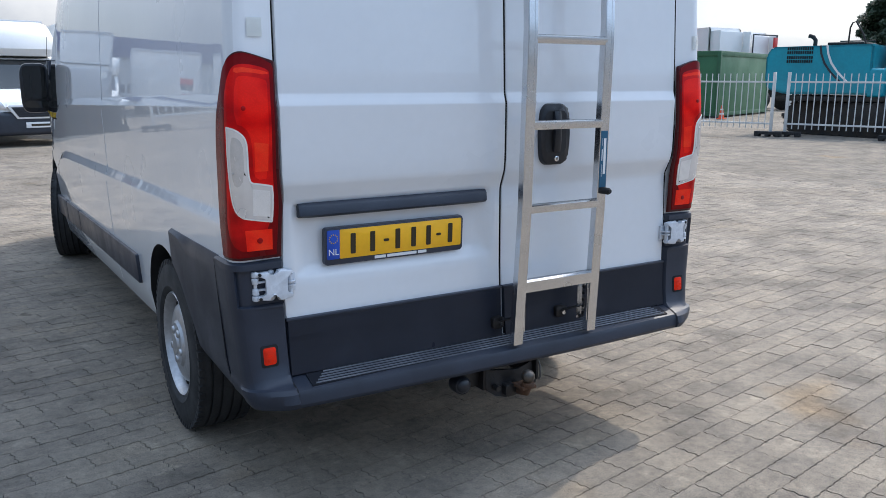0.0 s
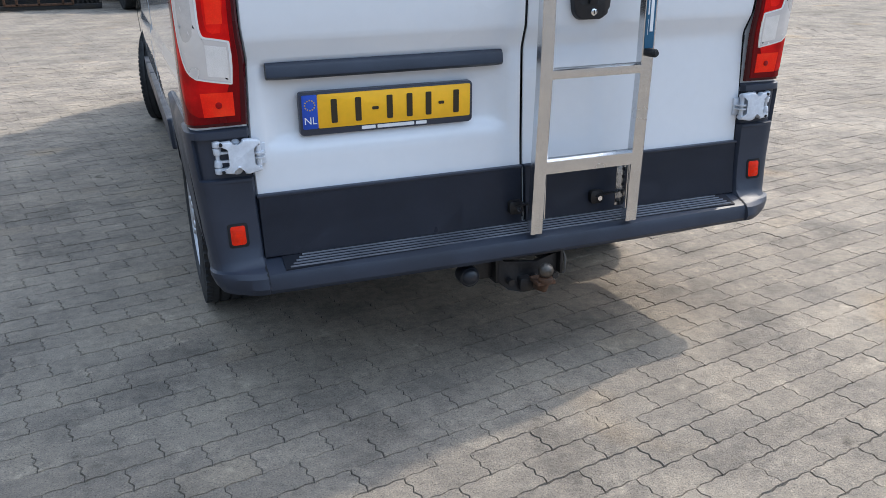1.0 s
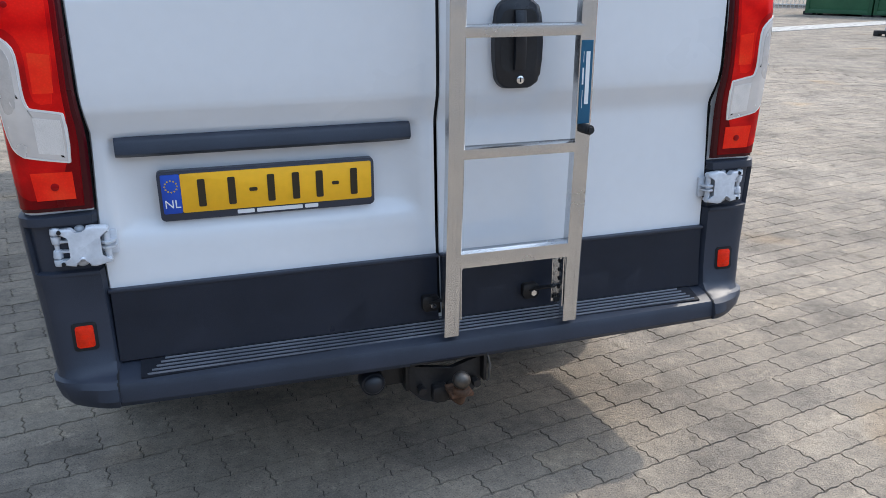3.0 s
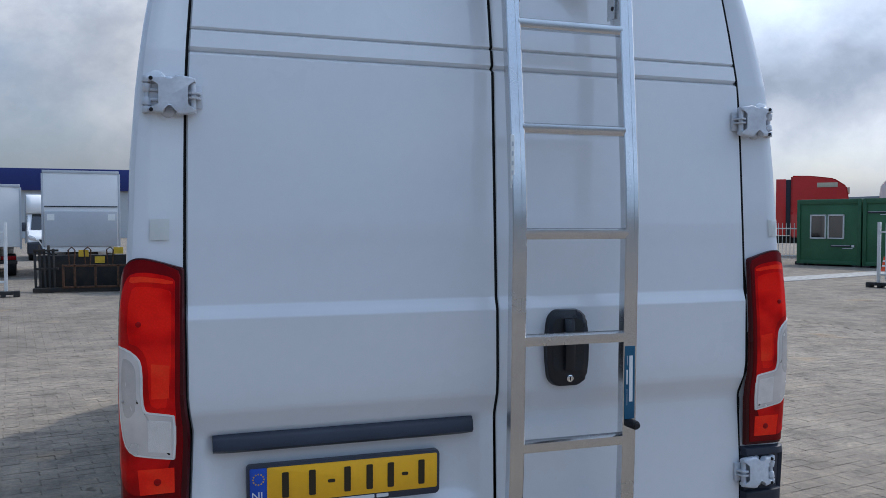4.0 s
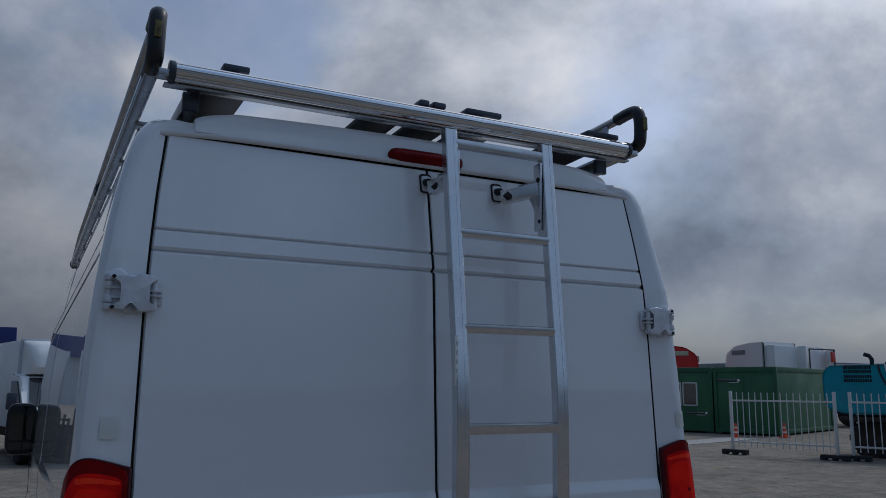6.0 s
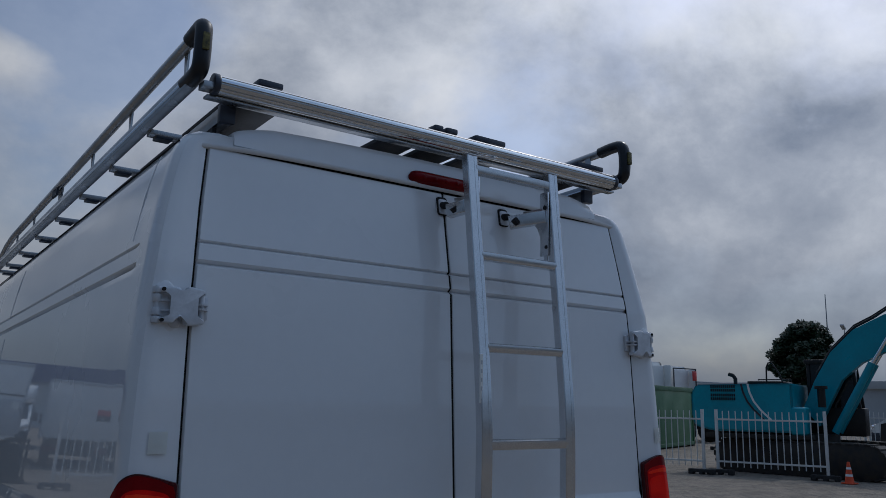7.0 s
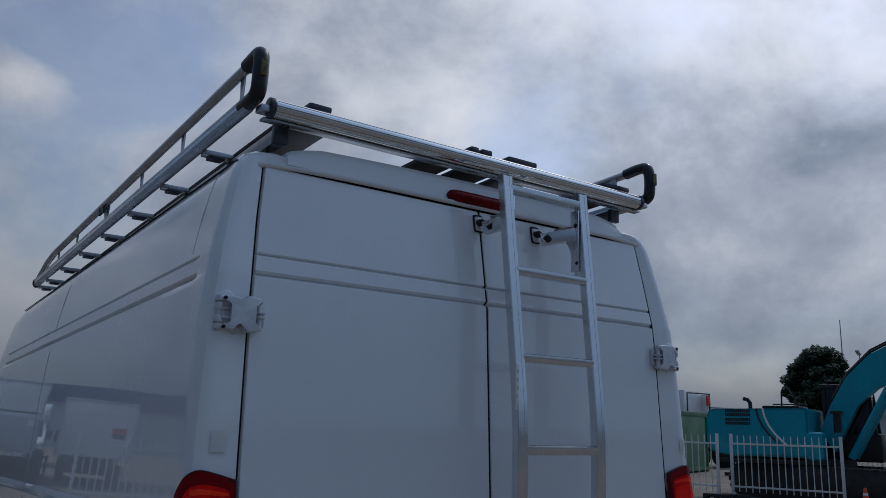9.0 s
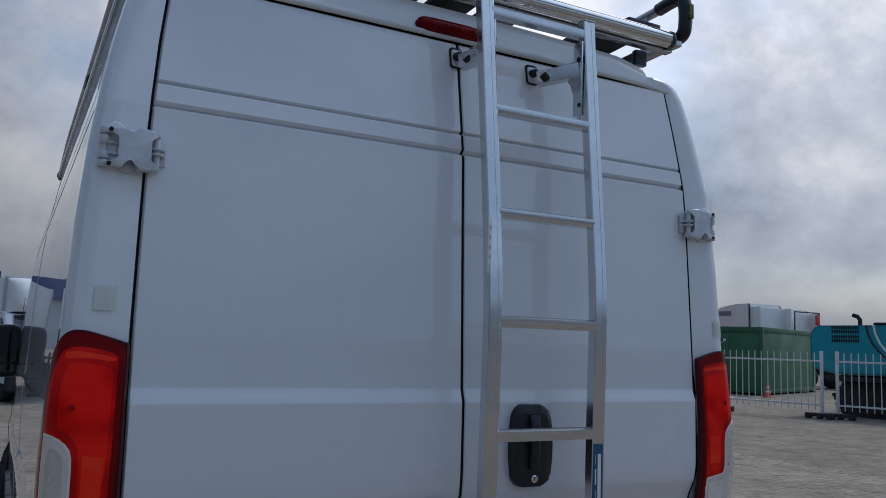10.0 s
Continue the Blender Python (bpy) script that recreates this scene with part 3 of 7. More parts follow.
def door_y(x, z, plate):
    """The door's skin: ribs high up, the shoulder crease, and the hollow round the plate."""
    y = rear_y(z)
    y += rib(z)
    if plate:
        u = min((x + 0.815) / 0.05, (-0.045 - x) / 0.05, (z - 0.835) / 0.05, (1.085 - z) / 0.02)
        y += 0.018 * clampv(u, 0, 1) ** 0.8
    if not plate and 0.10 < x < 0.33 and 1.12 < z < 1.43:
        u = min((x - 0.10) / 0.03, (0.33 - x) / 0.03, (z - 1.12) / 0.03, (1.43 - z) / 0.03)
        y += 0.004 * clampv(u, 0, 1)
    return y


Z_ROWS = [0.528, 0.532, 0.56, 0.60, 0.66, 0.71, 0.76, 0.80, 0.835, 0.85, 0.865, 0.885, 0.92, 0.97, 1.02, 1.065, 1.075, 1.085, 1.10, 1.12, 1.14, 1.15, 1.165, 1.19, 1.22, 1.28, 1.34, 1.388, 1.392, 1.395, 1.41, 1.426, 1.429, 1.433, 1.46, 1.52, 1.60, 1.75, 1.9, 2.0, 2.06, 2.078, 2.083, 2.088, 2.093, 2.098, 2.12, 2.1410, 2.1440, 2.147, 2.150, 2.1530, 2.17, 2.22, 2.28, 2.34, 2.39, 2.418, 2.426, 2.430]


def door_panel(s):
    """s -1: the wide door that carries the plate; s 1: the one with the handle."""
    bm = nm()
    rows = []
    for z in Z_ROWS:
        e = edge_x(z)
        fr = [0, 0.004, 0.012, 0.045, 0.06, 0.08, 0.10, 0.13, 0.16, 0.2, 0.25, 0.30, 0.34, 0.37, 0.4, 0.46, 0.55, 0.65, 0.75, 0.85, 0.9, 0.93, 0.945, 0.955, 0.965, 0.975, 0.985, 0.995, 1.0]
        inner = 0.0026
        row = []
        for f in fr:
            x = s * (inner + (e - inner) * f)
            y = door_y(x, z, s < 0)
            m_edge = min(f * e, (1 - f) * e, (z - Z_ROWS[0]), (Z_ROWS[-1] - z))
            if m_edge < 0.005:
                y += 0.007 * (1 - m_edge / 0.005) ** 2
            row.append((x, y, z))
        rows.append(row)
    loft(bm, rows, False, False, False)
    rim = rows[0] + [r[-1] for r in rows[1:]] + rows[-1][-2::-1] + [r[0] for r in rows[-2:0:-1]]
    loft(bm, [rim, [(p[0], p[1] + 0.03, p[2]) for p in rim]], False, False)
    bmesh.ops.remove_doubles(bm, verts=bm.verts, dist=0.00005)
    return bm


door_l = vpart("rear_door", door_panel(-1), PAINT, van, "white rear door with a yellow number plate", 32)
door_r = vpart("rear_door", door_panel(1), PAINT, van, "white rear door with a black handle", 32)

# black strip paints the dark gap and its rubber between the doors
bm = nm()
loft(bm, [[(-0.0045, door_y(-0.01, z, False) + 0.0045, z), (0.0045, door_y(0.01, z, False) + 0.0045, z)] for z in Z_ROWS], False, False, False)
bmesh.ops.solidify(bm, geom=bm.faces, thickness=0.004)
vpart("centre_seal", bm, GAP, van, "black strip for the rubber and dark gap between the doors")

# black lower trim on the doors
for s, x0, x1, d in ((-1, -0.851, -0.0045, door_l), (1, 0.0045, 0.847, door_r)):
    bm = nm()
    rows = []
    for z in (0.518, 0.524, 0.60, 0.65, 0.69, 0.704, 0.708):
        o = 0.013 if 0.52 < z < 0.707 else 0.004
        rows.append([(x0, rear_y(z) + (0.009 if s > 0 else -0.003), z), (x0 + 0.004, rear_y(z) - o, z)] + [(x0 + (x1 - x0) * k / 8, rear_y(z) - o, z) for k in range(1, 8)] + [(x1 - 0.004, rear_y(z) - o, z), (x1, rear_y(z) + (0.009 if s < 0 else -0.003), z)])
    loft(bm, rows, False, False, False)
    bmesh.ops.solidify(bm, geom=bm.faces, thickness=0.003)
    vpart("lower_trim", bm, TRIM_BLACK, d, "black plastic kick panel", 30)
    bm = nm()
    box(bm, (x0 - 0.002, -0.0235, 0.7035), (x1 + 0.002, -0.002, 0.7125), 0.003)
    vpart("trim_edge", bm, PLASTIC, d)

# strip over the plate with the lamps under it
bm = nm()
rings = []
for k in range(25):
    x = -0.792 + 0.719 * k / 24
    end = min(k, 24 - k)
    o = (0.60, 0.92, 1.0)[min(end, 2)]
    rings.append([(x, 0.012, 1.040), (x, -0.006 - 0.012 * o, 1.037 + 0.003 * (1 - o)), (x, -0.010 - 0.020 * o, 1.046), (x, -0.008 - 0.019 * o, 1.072), (x, -0.004 - 0.012 * o, 1.084 - 0.004 * (1 - o)), (x, 0.012, 1.086)])
loft(bm, rings)
vpart("plate_lamp_strip", bm, PLASTIC, door_l, "black plastic strip over the number plate", 50)

# number plate in its holder
tilt = Matrix.Translation((-0.441, -0.006, 0.934)) @ Matrix.Rotation(radians(90 + 3.5), 4, "X")
bm = nm()
extrude_outline(bm, rounded(-0.267, 0.267, -0.063, 0.063, 0.010), lambda u, v: tilt @ Vector((u, v, 0.008)), lambda u, v: tilt @ Vector((u, v, -0.012)), 0.003)
holder = vpart("plate_holder", bm, TRIM_BLACK, door_l, "black plate holder with a white line of print")
bm = nm()
extrude_outline(bm, rounded(-0.214, 0.259, -0.0435, 0.0555, 0.004), lambda u, v: tilt @ Vector((u, v, 0.0105)), lambda u, v: tilt @ Vector((u, v, 0.006)), 0.001)
plate = vpart("plate", bm, PLATE_Y, holder, "yellow reflective number plate")
bm = nm()
extrude_outline(bm, rounded(-0.259, -0.2145, -0.0435, 0.0555, 0.004), lambda u, v: tilt @ Vector((u, v, 0.0105)), lambda u, v: tilt @ Vector((u, v, 0.006)), 0.001)
vpart("country_field", bm, PLATE_B, holder, "blue country field")
bm = nm()
for k in range(12):
    a = 2 * math.pi * k / 12
    cyl(bm, tilt @ Vector((-0.2365 + 0.0145 * math.cos(a), 0.026 + 0.0145 * math.sin(a), 0.0105)), tilt @ Vector((-0.2365 + 0.0145 * math.cos(a), 0.026 + 0.0145 * math.sin(a), 0.0112)), 0.0022, 6)
vpart("star_ring", bm, YELLOW, holder)
vpart("country_letters", text_bm("NL", 0.030, tilt @ Matrix.Translation((-0.2365, -0.020, 0.0108)), 0.0004), PRINT_W, holder)
for u0, u1, v0, v1 in ((-0.175, -0.157, -0.030, 0.040), (-0.103, -0.085, -0.030, 0.040), (-0.052, -0.032, 0.000, 0.009), (-0.007, 0.011, -0.030, 0.040), (0.055, 0.073, -0.030, 0.040), (0.115, 0.133, -0.030, 0.040), (0.156, 0.174, 0.000, 0.009), (0.204, 0.222, -0.030, 0.040)):
    bm = nm()
    extrude_outline(bm, rounded(u0, u1, v0, v1, 0.003, 2), lambda u, v: tilt @ Vector((u, v, 0.0122)), lambda u, v: tilt @ Vector((u, v, 0.0100)))
    vpart("print_bar", bm, PRINT_K, plate)
for u0, u1 in ((-0.085, -0.043), (-0.037, 0.078), (0.084, 0.118)):
    bm = nm()
    extrude_outline(bm, rounded(u0, u1, -0.0575, -0.0475, 0.002, 2), lambda u, v: tilt @ Vector((u, v, 0.0092)), lambda u, v: tilt @ Vector((u, v, 0.0070)))
    vpart("print_bar", bm, PRINT_W, holder)

# door handle
HX, HZ = 0.214, 1.274
hshape = rounded(-0.070, 0.070, -0.114, 0.114, 0.034, 7)
hshape = hshape[:16] + [(-0.070, 0.04), (-0.070, 0.0), (-0.070, -0.04)] + hshape[16:] + [(0.070, -0.04), (0.070, 0.0), (0.070, 0.04)]
hshape = [(u * (1.0 - 0.20 * (v / 0.114) ** 2), v) for u, v in hshape]
bm = nm()
extrude_outline(bm, hshape, lambda u, v: (HX + u * 0.97, -0.052, HZ + v * 0.98), lambda u, v: (HX + u, -0.026, HZ + v), 0.006)
handle = vpart("door_handle", bm, BLACK_P, door_r, "black plastic door handle with a lock", 50)
bm = nm()
extrude_outline(bm, rounded(-0.050, 0.050, -0.070, 0.088, 0.026), lambda u, v: (HX + u * 0.7, -0.0515, HZ + v * 0.9), lambda u, v: (HX + u, -0.0535, HZ + v), 0)
vpart("recess", bm, RUBBER, handle)
bm = nm()
rings = []
for k in range(13):
    v = -0.072 + 0.150 * k / 12
    o = 0.016 * math.sin(math.pi * clampv((k + 1.2) / 14.4, 0, 1)) ** 0.6
    w = 0.0165
    rings.append([(HX + w * cu, -0.053 - o * sv - 0.004, HZ + 0.008 + v) for cu, sv in ((-1, 0), (-0.9, 0.8), (-0.5, 1.05), (0.5, 1.05), (0.9, 0.8), (1, 0))])
loft(bm, rings)
vpart("grip", bm, BLACK_P, handle, "", 50)
bm = nm()
cyl(bm, (HX + 0.004, -0.050, HZ - 0.090), (HX + 0.004, -0.0575, HZ - 0.090), 0.011, 20, bevel=0.0015)
lock = vpart("lock", bm, CHROME, handle, "round metal lock")
bm = nm()
box(bm, (HX + 0.0025, -0.0585, HZ - 0.096), (HX + 0.0055, -0.0565, HZ - 0.084))
vpart("key_slot", bm, GAP, lock)

# gutter lip, roof edge, brake lamp
bm = nm()
rings = []
for k in range(41):
    x = -0.835 + 1.67 * k / 40
    dz = -0.012 * (abs(x) / 0.835) ** 6
    y = rear_y(2.44) + 0.010 * (abs(x) / 0.835) ** 10
    rings.append([(x, y - 0.012, 2.4335 + dz), (x, y - 0.0165, 2.438 + dz), (x, y - 0.0160, 2.446 + dz), (x, y + 0.012, 2.4475 + dz), (x, y + 0.012, 2.4335 + dz)])
loft(bm, rings)
vpart("gutter_lip", bm, PAINT, van, "", 60)
# dark strip puts the shade of the gap over the doors into colour
bm = nm()
loft(bm, [[(-0.806 + 1.612 * k / 30, rear_y(2.432) - 0.0015, 2.4275), (-0.806 + 1.612 * k / 30, rear_y(2.432) - 0.0015, 2.4355)] for k in range(31)], False, False, False)
bmesh.ops.solidify(bm, geom=bm.faces, thickness=0.004)
vpart("top_seal", bm, GAP, van, "dark strip painting the shaded gap over the doors")
bm = nm()
rings = []
for k in range(61):
    x = -0.735 + 1.47 * (0.5 - 0.5 * math.cos(math.pi * k / 60))
    e = clampv((0.735 - abs(x)) / 0.12, 0, 1) ** 0.55
    t = 2.490 + 0.030 * e + 0.020 * (1 - (x / 0.72) ** 2)
    y0 = rear_y(2.45)
    rings.append([(x, y0 - 0.004, 2.448), (x, y0 - 0.003, 2.466), (x, y0 + 0.004, 2.466 + (t - 2.466) * 0.62), (x, y0 + 0.010, 2.466 + (t - 2.466) * 0.94), (x, y0 + 0.022, t), (x, y0 + 0.13, t + 0.004), (x, y0 + 0.15, 2.45)])
loft(bm, rings)
vpart("roof_lip", bm, PAINT, van, "raised white roof edge over the doors", 50)
bm = nm()
rings = []
for k in range(29):
    u = -1 + 2 * k / 28
    x = -0.004 + 0.135 * u
    e = max(0.02, 1 - abs(u) ** 10) ** 0.5
    rings.append([(x, 0.068 - 0.030 * e * max(0, math.cos(a)) - 0.002, 2.464 + 0.0255 * e * math.sin(a)) for a in [radians(-90 + 180 * j / 8) for j in range(9)]])
loft(bm, rings)
brake = vpart("brake_light", bm, RED_DEEP, van, "long red high-level brake light", 50)
for k in range(5):
    bm = nm()
    ball(bm, (-0.095 + 0.045 * k, 0.036, 2.464), 0.008, 8, (1, 0.3, 1))
    vpart("lamp_dot", bm, RED_DEEP, brake)


# tail lights wrap round the pillars
def wrap(u, z, off, smooth=False):
    """A point on the pillar: u 0 on the flank, 1 at the door's edge; off stands proud of the skin."""
    xe, xs, ry = edge_x(z) + 0.010, side_x(z), rear_y(z)
    if smooth:
        ry = pl(z, [(0.92, -0.010), (1.05, -0.020), (1.18, -0.034), (1.33, -0.037), (1.45, -0.029), (1.55, -0.022)])
        xs = pl(z, [(0.92, 1.0085), (1.02, 1.0100), (1.25, 1.0080), (1.42, 1.0030), (1.55, 0.9930)])
    run = [(xs, ry + 0.16), (xs + 0.002, ry + 0.062), (xs + 0.002, ry + 0.030), (xs - 0.003, ry + 0.010), (xs - 0.014, ry - 0.003), (xs - 0.032, ry - 0.008), (xe, ry - 0.005)]
    nrm = [(1, 0), (1, -0.12), (0.92, -0.4), (0.7, -0.7), (0.4, -0.92), (0.1, -1), (0, -1)]
    us = [0, 0.30, 0.42, 0.50, 0.58, 0.66, 1.0]
    for i in range(6):
        if u <= us[i + 1]:
            f = (u - us[i]) / (us[i + 1] - us[i])
            p = [run[i][j] + (run[i + 1][j] - run[i][j]) * f for j in (0, 1)]
            q = Vector([nrm[i][j] + (nrm[i + 1][j] - nrm[i][j]) * f for j in (0, 1)]).normalized()
            return (p[0] + q[0] * off, p[1] + q[1] * off)
    return (run[-1][0], run[-1][1] - off)


Z0, Z1 = 0.922, 1.558
U_LEN, F_LEN = 0.33, 0.636  # metres that one unit of u and of f stand for on the lamp


def inset(poly, d):
    """A closed outline of (u, f) points drawn in by d metres."""
    pts = [Vector((u * U_LEN, f * F_LEN)) for u, f in poly]
    n = len(pts)
    area = sum(pts[i].x * pts[(i + 1) % n].y - pts[(i + 1) % n].x * pts[i].y for i in range(n))
    turn = 1 if area > 0 else -1
    out = []
    for i in range(n):
        t = (pts[(i + 1) % n] - pts[i - 1]).normalized()
        p = pts[i] + Vector((-t.y, t.x)) * d * turn
        out.append((p.x / U_LEN, p.y / F_LEN))
    return out


def soften(poly, times=2):
    """Closed outline with its corners cut away in turns."""
    for _ in range(times):
        out = []
        for i, a in enumerate(poly):
            b = poly[(i + 1) % len(poly)]
            out += [(a[0] * 0.75 + b[0] * 0.25, a[1] * 0.75 + b[1] * 0.25), (a[0] * 0.25 + b[0] * 0.75, a[1] * 0.25 + b[1] * 0.75)]
        poly = out
    return poly


FLANK = [(0.26, 0.0), (0.20, 0.15), (0.15, 0.35), (0.14, 0.60), (0.18, 0.70), (0.29, 0.78), (0.36, 0.86), (0.41, 0.91), (0.46, 0.945), (0.51, 0.968), (0.565, 0.983), (0.63, 0.993), (0.70, 0.992), (0.84, 0.974)]
LAMP = [(p.x, p.y) for p in smooth_path([Vector((u, f, 0)) for u, f in FLANK], 2)] + [(0.985, 0.953), (1.0, 0.945), (1.0, 0.0)]
FACE = [(u + 0.008, 0.012 if f < 0.012 else f - 0.007 * clampv((f - 0.9) / 0.08, 0, 1)) for u, f in LAMP[:-3]] + [(0.965, 0.940), (0.982, 0.915), (0.955, 0.016)]
RED = soften([(0.455, 0.050), (0.445, 0.40), (0.445, 0.70), (0.47, 0.82), (0.53, 0.90), (0.60, 0.932), (0.72, 0.938), (0.935, 0.915), (0.950, 0.88), (0.925, 0.045)], 2)
WINDOW = soften([(0.468, 0.640), (0.468, 0.648), (0.482, 0.649), (0.60, 0.638), (0.690, 0.604), (0.715, 0.555), (0.715, 0.43), (0.728, 0.392), (0.745, 0.384), (0.79, 0.380), (0.915, 0.366), (0.926, 0.362), (0.926, 0.352), (0.914, 0.192), (0.912, 0.182), (0.900, 0.181), (0.75, 0.196), (0.62, 0.214), (0.54, 0.265), (0.505, 0.34), (0.478, 0.45)], 1)
LOW_BOX = [(0.68, 0.045), (0.67, 0.150), (0.91, 0.148), (0.915, 0.045)]
UP_BOX = soften([(0.585, 0.665), (0.60, 0.865), (0.66, 0.885), (0.90, 0.868), (0.925, 0.84), (0.905, 0.40), (0.78, 0.395), (0.755, 0.45), (0.755, 0.58), (0.70, 0.645)], 1)
GLOW = [(0.775, 0.435), (0.775, 0.575), (0.905, 0.565), (0.895, 0.435)]
TOP_BAND = soften([(0.58, 0.893), (0.60, 0.926), (0.93, 0.904), (0.93, 0.885), (0.72, 0.90)], 1)
INDICATOR = soften([(0.535, 0.600), (0.60, 0.600), (0.655, 0.575), (0.672, 0.54), (0.672, 0.40), (0.61, 0.36), (0.55, 0.38), (0.525, 0.47)], 1)
REVERSE = [(0.742, 0.222), (0.742, 0.352), (0.895, 0.339), (0.888, 0.210)]


def lamp_panel(poly, off, s, skirt=0.006):
    """A moulded panel of the lamp that follows the pillar's bend, with its edge turned in."""
    bm = nm()
    bm.faces.new([bm.verts.new((u, f, 0)) for u, f in poly])
    bmesh.ops.triangulate(bm, faces=bm.faces)
    cuts = [(Vector((k / 40, 0, 0)), Vector((1, 0, 0))) for k in range(5, 40)] + [(Vector((0, k / 16, 0)), Vector((0, 1, 0))) for k in range(1, 16)]
    for co, no in cuts:
        bmesh.ops.bisect_plane(bm, geom=list(bm.verts) + list(bm.edges) + list(bm.faces), dist=1e-6, plane_co=co, plane_no=no)
    bmesh.ops.remove_doubles(bm, verts=bm.verts, dist=0.0012)
    for v in bm.verts:
        z = Z0 + (Z1 - Z0) * v.co.y
        x, y = wrap(clampv(v.co.x, 0, 1), z, off, True)
        v.co = Vector((s * x, y, z))
    r = bmesh.ops.extrude_edge_only(bm, edges=[e for e in bm.edges if e.is_boundary])
    for v in [g for g in r["geom"] if isinstance(g, bmesh.types.BMVert)]:
        v.co += Vector((-s * skirt, skirt * 1.3, 0))
    return bm


def tail_light(s):
    top = vpart("tail_light", lamp_panel(LAMP, 0.0055, s), BEZEL, van, "tall wraparound tail light, red with a clear window", 35)
    # chambers painted brighter as if light gathers there, the flank darker for depth
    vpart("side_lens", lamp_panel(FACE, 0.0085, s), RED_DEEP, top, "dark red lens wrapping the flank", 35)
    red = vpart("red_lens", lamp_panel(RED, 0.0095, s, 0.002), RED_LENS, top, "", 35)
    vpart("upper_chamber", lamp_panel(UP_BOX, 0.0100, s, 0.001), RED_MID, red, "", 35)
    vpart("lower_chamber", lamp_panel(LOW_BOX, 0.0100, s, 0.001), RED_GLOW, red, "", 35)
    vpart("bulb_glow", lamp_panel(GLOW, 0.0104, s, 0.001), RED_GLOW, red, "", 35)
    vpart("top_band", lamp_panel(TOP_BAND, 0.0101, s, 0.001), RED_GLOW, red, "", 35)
    rim = vpart("lens_rim", lamp_panel(WINDOW, 0.0108, s, 0.003), LENS_RIM, top, "silvery rim of the clear window", 35)
    vpart("inner_line", lamp_panel(inset(WINDOW, 0.0034), 0.0110, s, 0.001), GREY_BOX, rim, "", 35)
    clear = vpart("clear_lens", lamp_panel(inset(WINDOW, 0.0045), 0.0113, s, 0.001), CLEAR_LENS, top, "clear indicator and reversing lens", 35)
    vpart("indicator_chamber", lamp_panel(INDICATOR, 0.0116, s, 0.001), FLUTE, clear, "", 35)
    vpart("reversing_chamber", lamp_panel(REVERSE, 0.0118, s, 0.001), CHAMBER, clear, "", 35)
    for zc, u, r, where in ((0.982, 0.80, 0.009, red), (1.388, 0.685, 0.007, red), (1.195, 0.555, 0.004, clear)):
        x, y = wrap(u, zc, 0.0100, True)
        bm = nm()
        cyl(bm, (s * x, y + 0.006, zc), (s * x, y - 0.0022, zc), r, 16, bevel=0.001)
        vpart("bulb_seat", bm, BULB_SEAT if where is red else ALU_SAT, where)


tail_light(-1)
tail_light(1)



def corner_y(x, z):
    """Where the bumper corner's face lies at x."""
    lo, hi = 0.45, 1.0
    for _ in range(24):
        u = (lo + hi) / 2
        if wrap(u, z, 0.012)[0] > x:
            lo = u
        else:
            hi = u
    return wrap(lo, z, 0.012)[1]


